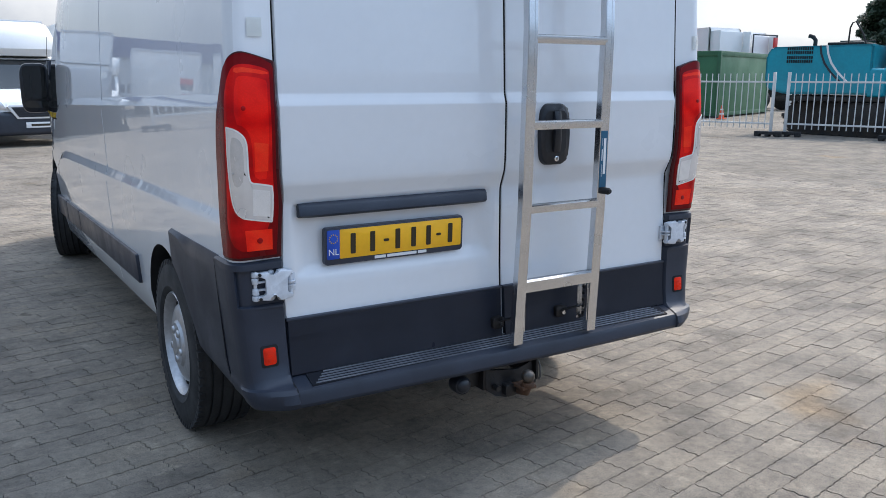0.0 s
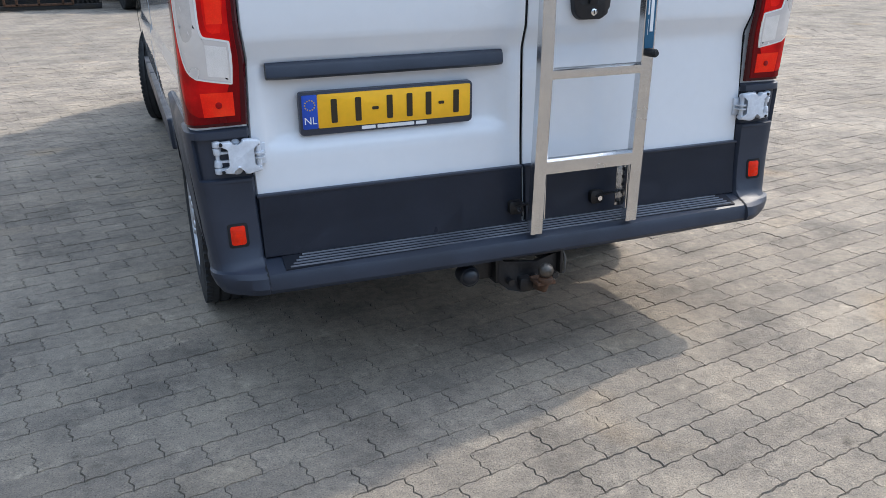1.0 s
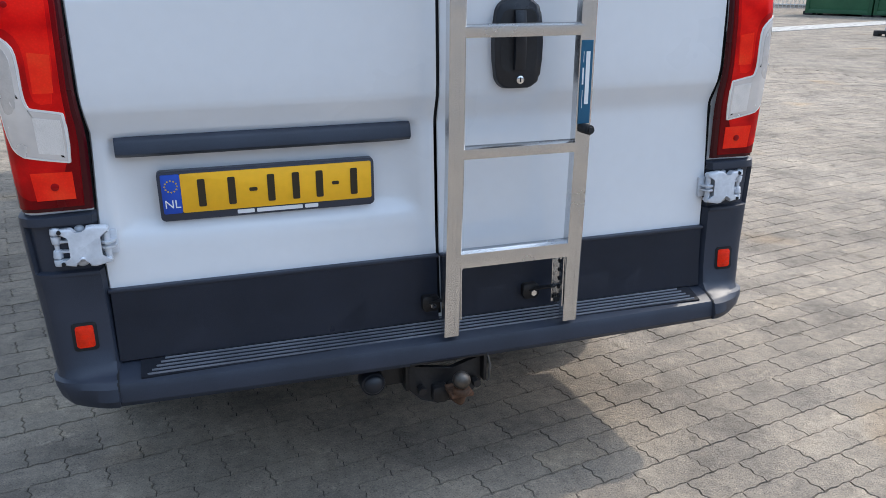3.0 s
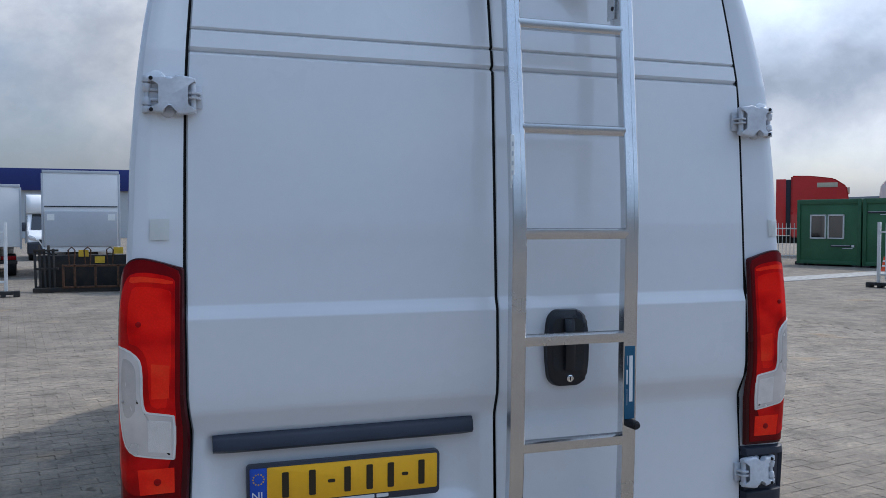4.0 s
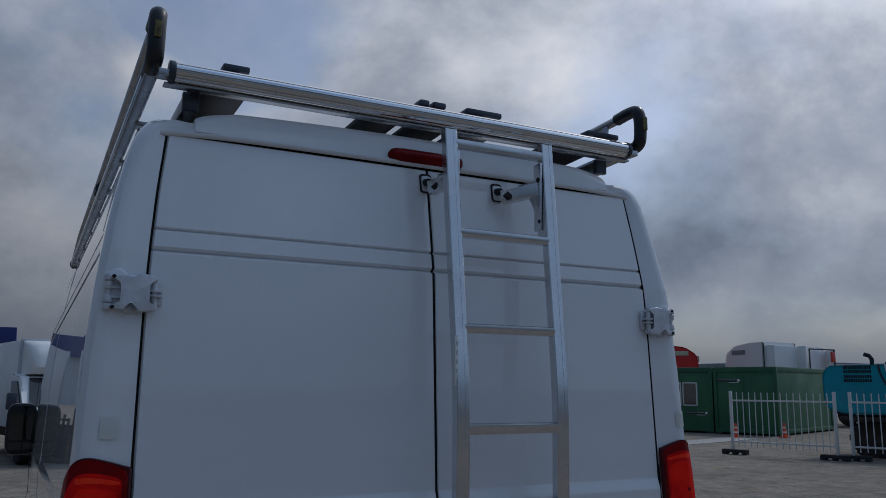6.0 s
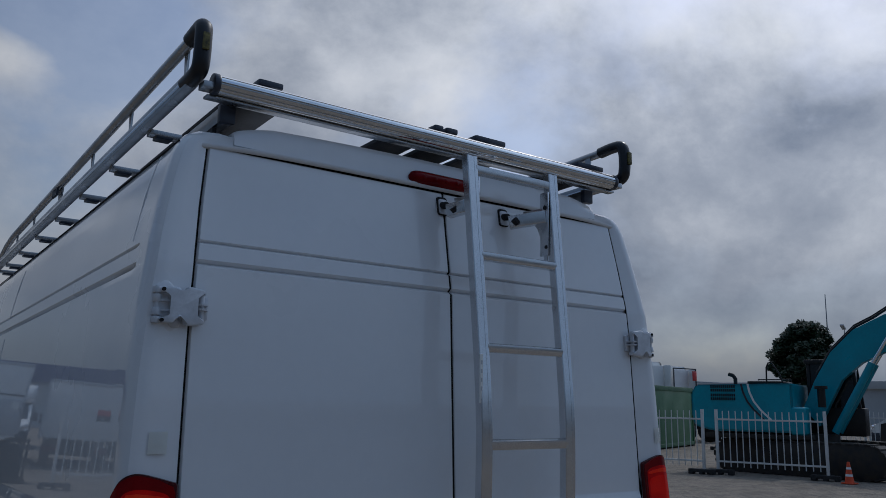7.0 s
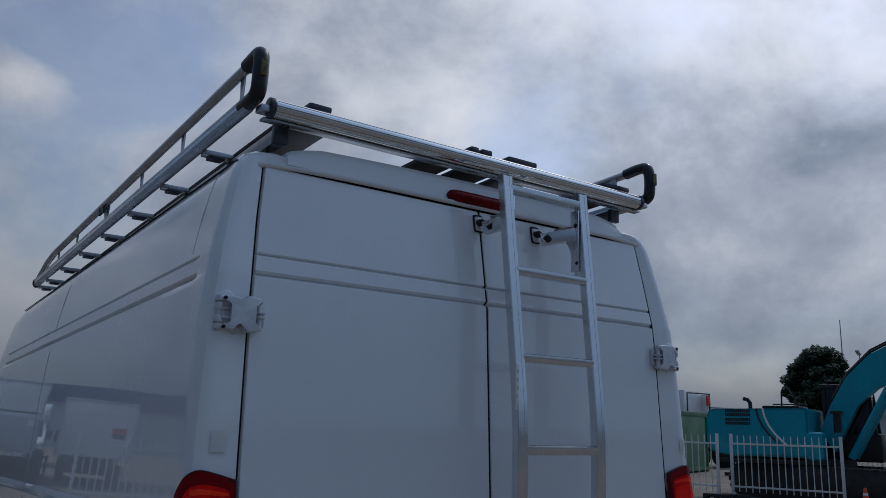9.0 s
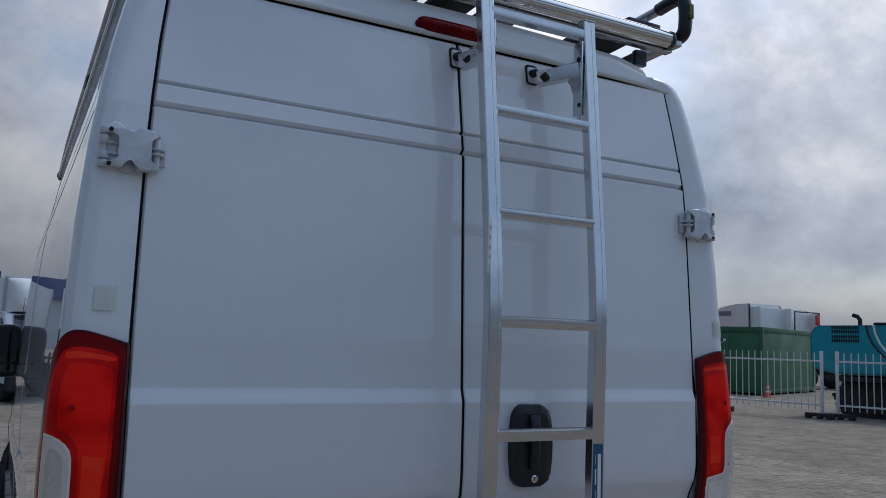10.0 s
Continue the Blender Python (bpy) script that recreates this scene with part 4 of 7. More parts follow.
# bumper corners, quarter trims, reflectors
for s in (-1, 1):
    bm = nm()
    rows = []
    for z in (0.425, 0.435, 0.455, 0.485, 0.494, 0.499, 0.503, 0.515, 0.53, 0.58, 0.64, 0.70, 0.75, 0.764, 0.768, 0.772, 0.775, 0.83, 0.885, 0.888, 0.891, 0.908, 0.914):
        off = pl(z, [(0.425, -0.012), (0.435, 0.004), (0.455, 0.016), (0.485, 0.022), (0.50, 0.020), (0.515, 0.014), (0.60, 0.012), (0.785, 0.015), (0.795, 0.016), (0.80, 0.016), (0.88, 0.017), (0.90, 0.018), (0.908, 0.015), (0.914, 0.004)])
        row = []
        for u in [k / 24 for k in range(13)] + [0.525, 0.532, 0.545, 0.57] + [k / 24 for k in range(14, 25)]:
            o = off
            if 0.770 < z < 0.8865 and u > 0.53:
                o -= 0.0135
            if 0.43 < z < 0.4995:
                o += 0.012 * clampv((u - 0.30) / 0.2, 0, 1)
            x, y = wrap(u, z, o)
            if z < 0.525 and u > 0.46:
                e = clampv((u - 0.46) / 0.52, 0, 1)
                y -= 0.054 * e * e * (3 - 2 * e) * clampv((0.525 - z) / 0.050, 0, 1)
            row.append((s * x, y, z))
        rows.append(row)
    loft(bm, rows, False, False, False)
    r = bmesh.ops.extrude_edge_only(bm, edges=[e for e in bm.edges if e.is_boundary])
    for v in [g for g in r["geom"] if isinstance(g, bmesh.types.BMVert)]:
        v.co += Vector((-s * 0.010, 0.020, 0))
    corner = vpart("bumper_corner", bm, PLASTIC, van, "dark grey plastic bumper corner", 32)
    bm = nm()
    loft(bm, [[(s * (side_x(z) + 0.0175), 0.1445, z), (s * (side_x(z) + 0.0175), 0.1500, z)] for z in (0.44, 0.50, 0.56, 0.62, 0.70, 0.78, 0.86, 0.905)], False, False, False)
    bmesh.ops.solidify(bm, geom=bm.faces, thickness=0.003)
    vpart("corner_joint", bm, GAP, corner)
    bm = nm()
    box(bm, (min(s * 0.862, s * 0.975), rear_y(0.76) - 0.0225, 0.756), (max(s * 0.862, s * 0.975), rear_y(0.76) - 0.008, 0.767), 0.004)
    vpart("pocket_lip", bm, PLASTIC, corner)
    bm = nm()
    cx = s * (0.918 if s < 0 else 0.926)
    extrude_outline(bm, rounded(-0.029, 0.029, -0.036, 0.036, 0.008), lambda u, v: (cx + u, corner_y(abs(cx + u), 0.603 + v) - 0.0022, 0.603 + v), lambda u, v: (cx + u, 0.02, 0.603 + v), 0.002)
    vpart("reflector_socket", bm, GAP, corner)
    bm = nm()
    extrude_outline(bm, rounded(-0.021, 0.021, -0.028, 0.028, 0.006), lambda u, v: (cx + u, corner_y(abs(cx + u), 0.603 + v) - 0.0040, 0.603 + v), lambda u, v: (cx + u, 0.01, 0.603 + v), 0.002)
    vpart("reflector", bm, ORANGE, corner, "square orange-red reflector")
    # quarter trim down the flank to the wheel arch
    bm = nm()
    grid = []
    NZ = 14
    for k in range(19):
        y = 0.150 + 0.63 * k / 18
        dyz = y - AXLE_R
        arch = 0.37 + math.sqrt(max(0.0, 0.428 ** 2 - dyz ** 2)) if abs(dyz) < 0.428 else 0.40
        topz = 0.912 - 0.012 * k / 18
        lowz = min(max(arch, 0.42 + 0.14 * clampv((y - 0.15) / 0.4, 0, 1)) if abs(dyz) < 0.428 else 0.43 + 0.02 * k / 8, topz - 0.01)
        col = []
        for j in range(NZ + 1):
            z = lowz + (topz - lowz) * j / NZ
            o = 0.016 if 0 < j < NZ else 0.004
            col.append((s * (side_x(z) + o), y, z + PITCH * y))
        grid.append(col)
    loft(bm, grid, False, False, False)
    r = bmesh.ops.extrude_edge_only(bm, edges=[e for e in bm.edges if e.is_boundary])
    for v in [g for g in r["geom"] if isinstance(g, bmesh.types.BMVert)]:
        v.co.x -= s * 0.014
    vpart("quarter_trim", bm, PLASTIC, van, "dark grey plastic panel behind the wheel", 30)
    # rub strips along the flank
    for y0, y1 in ((1.56, 3.42), (3.44, 4.05), (4.07, 4.58)):
        bm = nm()
        extrude_outline(bm, rounded(y0, y1, 0.545, 0.690, 0.012, 3), lambda u, v: (s * (side_x(v) + 0.016), u, v), lambda u, v: (s * (side_x(v) - 0.01), u, v), 0.006)
        vpart("rub_strip", bm, PLASTIC, van)
    # seams of the side doors
    for y, lo, hi in ((0.235, 2.17, 2.43), (2.20, 0.45, 2.38), (4.62, 0.45, 1.90)):
        wid = 0.0010 if y < 1 else 0.0018
        bm = nm()
        pts = [lo + (hi - lo) * k / 40 for k in range(41)]
        loft(bm, [[(s * (side_x(z) - rib(z) + o), y + wid * k, z) for o, k in ((-0.002, -1), (0.0012, -1), (0.0012, 1), (-0.002, 1))] for z in pts])
        vpart("panel_seam", bm, PAINT if y < 1 else (GREY_BOX if y < 3 else GAP), van)
    bm = nm()
    tube(bm, [(s * 0.8835, 0.09 + 3.6 * k / 12, 2.438) for k in range(13)], 0.0026, 6)
    vpart("roof_seam", bm, GAP, van, "sealed seam between the flank and the roof")
    # pale square on the pillar
    bm = nm()
    u0, u1 = (0.735, 0.895) if s < 0 else (0.53, 0.72)
    rows = []
    for j in range(5):
        z = 1.598 + 0.054 * j / 4
        rows.append([(s * wrap(u0 + (u1 - u0) * k / 8, z, 0.0022)[0], wrap(u0 + (u1 - u0) * k / 8, z, 0.0022)[1], z) for k in range(9)])
    loft(bm, rows, False, False, False)
    bmesh.ops.solidify(bm, geom=bm.faces, thickness=0.0012)
    patch = vpart("adhesive_patch", bm, STICKER_G, van, "pale square patch with a dotted face", 60)
    bm = nm()
    for j in range(7):
        for k in range(7):
            z = 1.604 + 0.0070 * j
            x, y = wrap(u0 + (u1 - u0) * (0.08 + 0.14 * k + (0.03 if j % 2 else 0.0)), z, 0.0023)
            box(bm, (s * x - 0.0008, y - 0.0001, z - 0.0008), (s * x + 0.0008, y + 0.001, z + 0.0008))
    vpart("dot_pattern", bm, PRINT_W, patch)["kind"] = "stuff"


# hinges
def hinge(parent, s, xh, zc):
    """A bridging plate between two upright pins, one on the pillar, one on the door."""
    xc = s * xh
    y0 = rear_y(zc) - 0.040
    k = 0.89  # overall size

    def shrink(b):
        for v in b.verts:
            v.co.x, v.co.z = xc + (v.co.x - xc) * k, zc + (v.co.z - zc) * k
        return b

    def bend(u):
        return 0.10 * max(0.0, u - 0.02) + 0.30 * max(0.0, -u - 0.024)
    right = [(0.004, 0.038), (0.011, 0.044), (0.015, 0.054), (0.028, 0.056), (0.064, 0.050), (0.070, 0.045), (0.069, 0.036), (0.050, 0.034), (0.043, 0.027)]
    left = [(-0.028, 0.026), (-0.034, 0.034), (-0.056, 0.036), (-0.060, 0.041), (-0.057, 0.049), (-0.022, 0.052), (-0.017, 0.046), (-0.011, 0.038)]
    pts = right + [(u, -v) for u, v in right[::-1]][:-2] + [(0.010, -0.036), (0.004, -0.029), (-0.004, -0.026), (-0.011, -0.030), (-0.017, -0.046)] + [(u, -v) for u, v in left[:-2][::-1]] + left
    bm = nm()
    extrude_outline(bm, pts, lambda u, v: (xc - s * u, y0 + bend(u), zc + v), lambda u, v: (xc - s * u, y0 + 0.024 + bend(u), zc + v), 0.0045)
    h = vpart("hinge", shrink(bm), HINGE_P, parent, "white painted door hinge bracket", 50)
    # pin on the pillar: two flared knuckles between the plate's arms
    ub = -0.064
    xb, yb = xc - s * ub, y0 + bend(ub) + 0.014
    for z0, z1, r0, r1 in ((0.034, 0.052, 0.0135, 0.0125), (0.008, 0.030, 0.0105, 0.0135), (-0.030, -0.008, 0.0135, 0.0105), (-0.052, -0.034, 0.0125, 0.0135)):
        bm = nm()
        cyl(bm, (xb, yb, zc + z0), (xb, yb, zc + z1), r0, 18, r1, bevel=0.002)
        vpart("knuckle", shrink(bm), HINGE_P, h)
    bm = nm()
    cyl(bm, (xb, yb, zc - 0.054), (xb, yb, zc + 0.054), 0.0065, 12)
    vpart("pin", shrink(bm), HINGE_P, h)
    for v in (0.044, -0.044):
        bm = nm()
        cyl(bm, (xb - s * 0.012, y0 + bend(-0.05) + 0.004, zc + v), (xb - s * 0.012, y0 + bend(-0.05) - 0.0025, zc + v), 0.0056, 12)
        vpart("pin_screw", shrink(bm), GAP, h, "dark screw head")
    for z0, z1 in ((0.010, 0.018), (-0.018, -0.010)):
        bm = nm()
        box(bm, (min(xc + s * 0.026, xb), yb - 0.006, zc + z0), (max(xc + s * 0.026, xb), yb + 0.010, zc + z1), 0.003)
        vpart("tongue", shrink(bm), HINGE_P, h)
    bm = nm()
    box(bm, (min(xc + s * 0.022, xb), yb + 0.008, zc - 0.040), (max(xc + s * 0.022, xb), yb + 0.022, zc + 0.040), 0.005)
    vpart("hinge_leaf", shrink(bm), HINGE_P, h)
    # pin on the door: a pair of thin flanges on a small foot
    ud = 0.062
    xd, yd = xc - s * ud, y0 + 0.018
    bm = nm()
    cyl(bm, (xd, yd, zc - 0.050), (xd, yd, zc + 0.050), 0.0085, 14)
    vpart("pin", shrink(bm), HINGE_P, h)
    for v in (0.007, -0.007):
        bm = nm()
        extrude_outline(bm, [(0.046, 0.034), (0.048, 0.008), (0.058, 0.000), (0.072, 0.002), (0.081, 0.012), (0.084, 0.034)], lambda u, w: (xc - s * u, y0 + w, zc + v - 0.003), lambda u, w: (xc - s * u, y0 + w, zc + v + 0.003), 0.001)
        vpart("flange", shrink(bm), HINGE_P, h)
    bm = nm()
    box(bm, (min(xc - s * 0.046, xc - s * 0.088), y0 + 0.030, zc - 0.034), (max(xc - s * 0.046, xc - s * 0.088), y0 + 0.040, zc + 0.034), 0.004)
    vpart("hinge_leaf", shrink(bm), HINGE_P, h)
    # oval boss that shows in the plate's lower notch
    for du, v, r in ((0.008, -0.046, 0.020), (0.004, 0.044, 0.015)):
        bm = nm()
        ball(bm, (xc + s * du, y0 + 0.034, zc + v), r, 18, (1, 0.5, 0.82))
        vpart("boss", shrink(bm), HINGE_P, h)
    if zc > 1.5:
        bm = nm()
        ball(bm, (xc + s * 0.036, y0 + 0.037, zc - 0.010), 0.042, 24, (0.95, 0.14, 1.8))
        vpart("hinge_pad", bm, PAINT, h, "swelling pressed into the pillar under the hinge", 60)


for s, d in ((-1, door_l), (1, door_r)):
    hinge(d, s, 0.891 if s < 0 else 0.905, 0.834)
    hinge(d, s, 0.883 if s < 0 else 0.888, 1.965)

# rear step bumper
TREAD = mat("step_tread", (0.014, 0.016, 0.023), 0.62, var=0.15, scale=9, spec=0.2)
# pale rib colour paints the highlights that the dark plastic ridges catch
RIB_SHINE = mat("rib_shine", (0.22, 0.23, 0.26), 0.32, var=0.1, scale=3, tint=(0.09, 0.098, 0.12))
bm = nm()
rings = []
prof = [(0.060, 0.430), (-0.060, 0.425), (-0.098, 0.432), (-0.106, 0.445), (-0.104, 0.478), (-0.098, 0.491), (-0.082, 0.499), (0.0, 0.527), (0.060, 0.530)]
for k in range(33):
    x = -0.858 + 1.716 * k / 32
    bow = -0.018 * (1 - (x / 0.858) ** 2)
    rings.append([(x, y + (bow if y < 0 else 0), z) for y, z in prof])
loft(bm, rings)
bumper = vpart("rear_bumper", bm, PLASTIC, van, "dark grey plastic bumper with a ribbed step", 30)
bm = nm()
box(bm, (-0.853, -0.008, 0.505), (0.853, 0.045, 0.532), 0.003)
vpart("sill_plate", bm, PLASTIC, bumper)
for s in (-1, 1):
    bm = nm()
    loft(bm, [[(s * 0.854 - 0.0028, y - 0.0030, z + 0.0015), (s * 0.854 + 0.0028, y - 0.0030, z + 0.0015)] for y, z in prof[1:8]], False, False, False)
    vpart("bumper_joint", bm, GAP, bumper)
bm = nm()
loft(bm, [[(x, -0.092, 0.5005), (x, -0.006, 0.5300), (x, -0.006, 0.5200), (x, -0.092, 0.4930)] for x in (-0.80, -0.40, 0.0, 0.40, 0.81)])
vpart("step_tread", bm, TREAD, bumper, "dark grooved tread of the step")
for k in range(7):
    y = -0.074 + 0.0118 * k
    bm = nm()
    for x0, x1 in ((-0.785 + 0.011 * k, -0.03), (-0.03, 0.36), (0.36, 0.795 - 0.008 * k)):
        bar(bm, (x0, y - 0.012, 0.5040 + 0.00405 * k), (x1, y - 0.012, 0.5040 + 0.00405 * k), 0.0030, 0.0050, 0.0008)
    vpart("step_rib", bm, RIB_SHINE, bumper, "ridge on the step, its highlight painted pale")

# tow bar
bm = nm()
bar(bm, (-0.62, 0.14, 0.385), (0.62, 0.14, 0.385), 0.07, 0.07, 0.006)
box(bm, (-0.12, -0.075, 0.335), (-0.108, 0.12, 0.452), 0.003)
box(bm, (0.098, -0.112, 0.350), (0.108, 0.12, 0.440), 0.003)
extrude_outline(bm, [(-0.118, -0.030), (-0.108, -0.060), (-0.085, -0.078), (-0.045, -0.086), (0.030, -0.086), (0.052, -0.074), (0.098, -0.060), (0.107, -0.045), (0.107, 0.022), (0.100, 0.024), (0.0, 0.014), (-0.095, 0.020), (-0.118, 0.034)], lambda u, v: (u, -0.118 + 3.0 * max(0.0, abs(u) - 0.05) ** 2 * 4, 0.395 + v), lambda u, v: (u, -0.100 + 3.0 * max(0.0, abs(u) - 0.05) ** 2 * 4, 0.395 + v), 0.003)
box(bm, (-0.118, -0.12, 0.434), (0.106, 0.10, 0.442), 0.002)
for x in (-0.085, 0.005, 0.075):
    cyl(bm, (x, -0.126, 0.352), (x, -0.10, 0.352), 0.012, 6)
extrude_outline(bm, rounded(-0.056, -0.010, 0.316, 0.362, 0.010), lambda u, v: (u, -0.132, v), lambda u, v: (u, -0.10, v), 0.003)
tow = vpart("tow_bar", bm, BLACK_METAL, van, "black steel tow bar with a rusty ball neck")
bm = nm()
tube(bm, [(0.0, -0.100, 0.340), (0.004, -0.140, 0.332), (0.008, -0.168, 0.336), (0.009, -0.178, 0.362), (0.009, -0.178, 0.384)], 0.015, 14)
cyl(bm, (0.009, -0.178, 0.362), (0.009, -0.178, 0.378), 0.024, 18, bevel=0.003)
box(bm, (-0.022, -0.188, 0.352), (0.042, -0.120, 0.364), 0.003)
vpart("ball_neck", bm, RUST, tow, "rusty steel neck")
bm = nm()
ball(bm, (0.009, -0.178, 0.401), 0.025, 20)
vpart("tow_ball", bm, BALL, tow, "dull grey tow ball")
bm = nm()
box(bm, (-0.20, -0.045, 0.345), (-0.10, -0.030, 0.405), 0.004)
vpart("socket_plate", bm, BLACK_METAL, tow)
bm = nm()
cyl(bm, (-0.213, -0.030, 0.375), (-0.213, -0.085, 0.375), 0.034, 24, bevel=0.006)
ball(bm, (-0.213, -0.080, 0.377), 0.030, 20, (1, 0.75, 1))
sk = vpart("trailer_socket", bm, BLACK_P, tow, "round black trailer socket")
bm = nm()
cyl(bm, (-0.226, -0.06, 0.405), (-0.200, -0.06, 0.405), 0.009, 12)
vpart("socket_hinge", bm, RUBBER, sk)
bm = nm()
tube(bm, [(0.112, -0.09, 0.44), (0.118, -0.11, 0.40), (0.112, -0.12, 0.36), (0.104, -0.12, 0.355)], 0.0038, 8)
cyl(bm, (0.086, -0.07, 0.442), (0.086, -0.07, 0.462), 0.010, 8)
vpart("safety_loop", bm, BALL, tow)

# underbody and exhaust
bm = nm()
box(bm, (-0.55, 0.60, 0.33), (-0.42, 5.2, 0.45), 0.01)
box(bm, (0.42, 0.60, 0.33), (0.55, 5.2, 0.45), 0.01)
cyl(bm, (-0.85, AXLE_R, 0.345), (0.85, AXLE_R, 0.345), 0.045, 16)
box(bm, (-0.2, 1.5, 0.28), (0.2, 2.3, 0.42), 0.03)
vpart("underframe", bm, BLACK_METAL, van)


def wheel(s, yc, steer=0.0):
    """A steel wheel on its tyre."""
    c = Vector((s * 0.862, yc, WHEEL_R))
    w, R = 0.108, WHEEL_R
    tm = Matrix.Translation(c) @ Matrix.Rotation(steer, 4, "Z") @ Matrix.Translation(-c)

    def put(name, b, material, parent, lab="", smooth=40):
        bmesh.ops.transform(b, matrix=tm, verts=b.verts)
        return part(name, b, material, parent, lab, smooth)

    def lathe(prof, n=48):
        bm = nm()
        loft(bm, [[(c.x + s * px, c.y + pr * math.sin(2 * math.pi * k / n), c.z + pr * math.cos(2 * math.pi * k / n)) for px, pr in prof] for k in range(n + 1)], False, False, False)
        bmesh.ops.remove_doubles(bm, verts=bm.verts, dist=0.0002)
        return bm
    tread = [(-w, R - 0.14), (-w - 0.012, R - 0.09), (-w - 0.006, R - 0.03), (-w + 0.008, R - 0.008)]
    for gx in (-0.062, -0.022, 0.022, 0.062):
        tread += [(gx - 0.005, R - 0.001), (gx - 0.003, R - 0.010), (gx + 0.003, R - 0.010), (gx + 0.005, R - 0.001)]
    tread += [(w - 0.008, R - 0.008), (w + 0.006, R - 0.03), (w + 0.012, R - 0.075), (w + 0.010, R - 0.105), (w + 0.013, R - 0.115), (w + 0.006, R - 0.132), (w - 0.006, R - 0.142)]
    tyre_bm = lathe(tread)
    for k in range(64):
        a = 2 * math.pi * (k + 0.5) / 64
        for px in (-w + 0.010, w - 0.007):
            p = c + Vector((s * px, (R - 0.016) * math.sin(a), (R - 0.016) * math.cos(a)))
            m = Matrix.Translation(p) @ Matrix.Rotation(-a, 4, "X")
            box(tyre_bm, (-0.011, -0.011, -0.014), (0.011, 0.011, 0.0125), 0, 1, m)
    SIT[0] = 1.0
    wh = put("wheel", tyre_bm, TYRE, van, "black tyre on a silver steel wheel", 35)
    rim = lathe([(w - 0.008, R - 0.138), (w + 0.004, R - 0.146), (w - 0.004, R - 0.153), (w - 0.050, R - 0.158), (w - 0.092, R - 0.164), (w - 0.094, R - 0.174), (w - 0.070, R - 0.182), (w - 0.040, R - 0.190), (w - 0.020, R - 0.204), (w - 0.010, R - 0.230), (w - 0.006, 0.030), (w - 0.012, 0.002)])
    rm = put("rim", rim, STEEL, wh, "silver steel rim", 35)
    for k in range(12):
        hb = nm()
        a = 2 * math.pi * k / 12
        for da in (-0.055, 0.0, 0.055):
            p = c + Vector((s * (w - 0.052), (R - 0.190) * math.sin(a + da), (R - 0.190) * math.cos(a + da)))
            cyl(hb, p - Vector((s * 0.012, 0, 0)), p + Vector((s * 0.021, 0, 0)), 0.0115, 12)
        put("vent_hole", hb, GAP, rm)
    hb = lathe([(w - 0.030, 0.104), (w - 0.008, 0.100), (w + 0.002, 0.090), (w + 0.001, 0.048), (w + 0.010, 0.040), (w + 0.012, 0.002)], 40)
    hub = put("hub_cover", hb, STEEL, rm, "silver hub cover with five nut domes", 30)
    for k in range(5):
        hb = nm()
        a = 2 * math.pi * (k + 0.5) / 5
        p = c + Vector((s * (w - 0.004), 0.066 * math.sin(a), 0.066 * math.cos(a)))
        cyl(hb, p - Vector((s * 0.01, 0, 0)), p + Vector((s * 0.014, 0, 0)), 0.0185, 16, 0.015, bevel=0.003)
        put("wheel_nut", hb, STEEL, hub)
    SIT[0] = 0.9962


for s in (-1, 1):
    wheel(s, AXLE_R)
    wheel(s, AXLE_F, radians(-14))

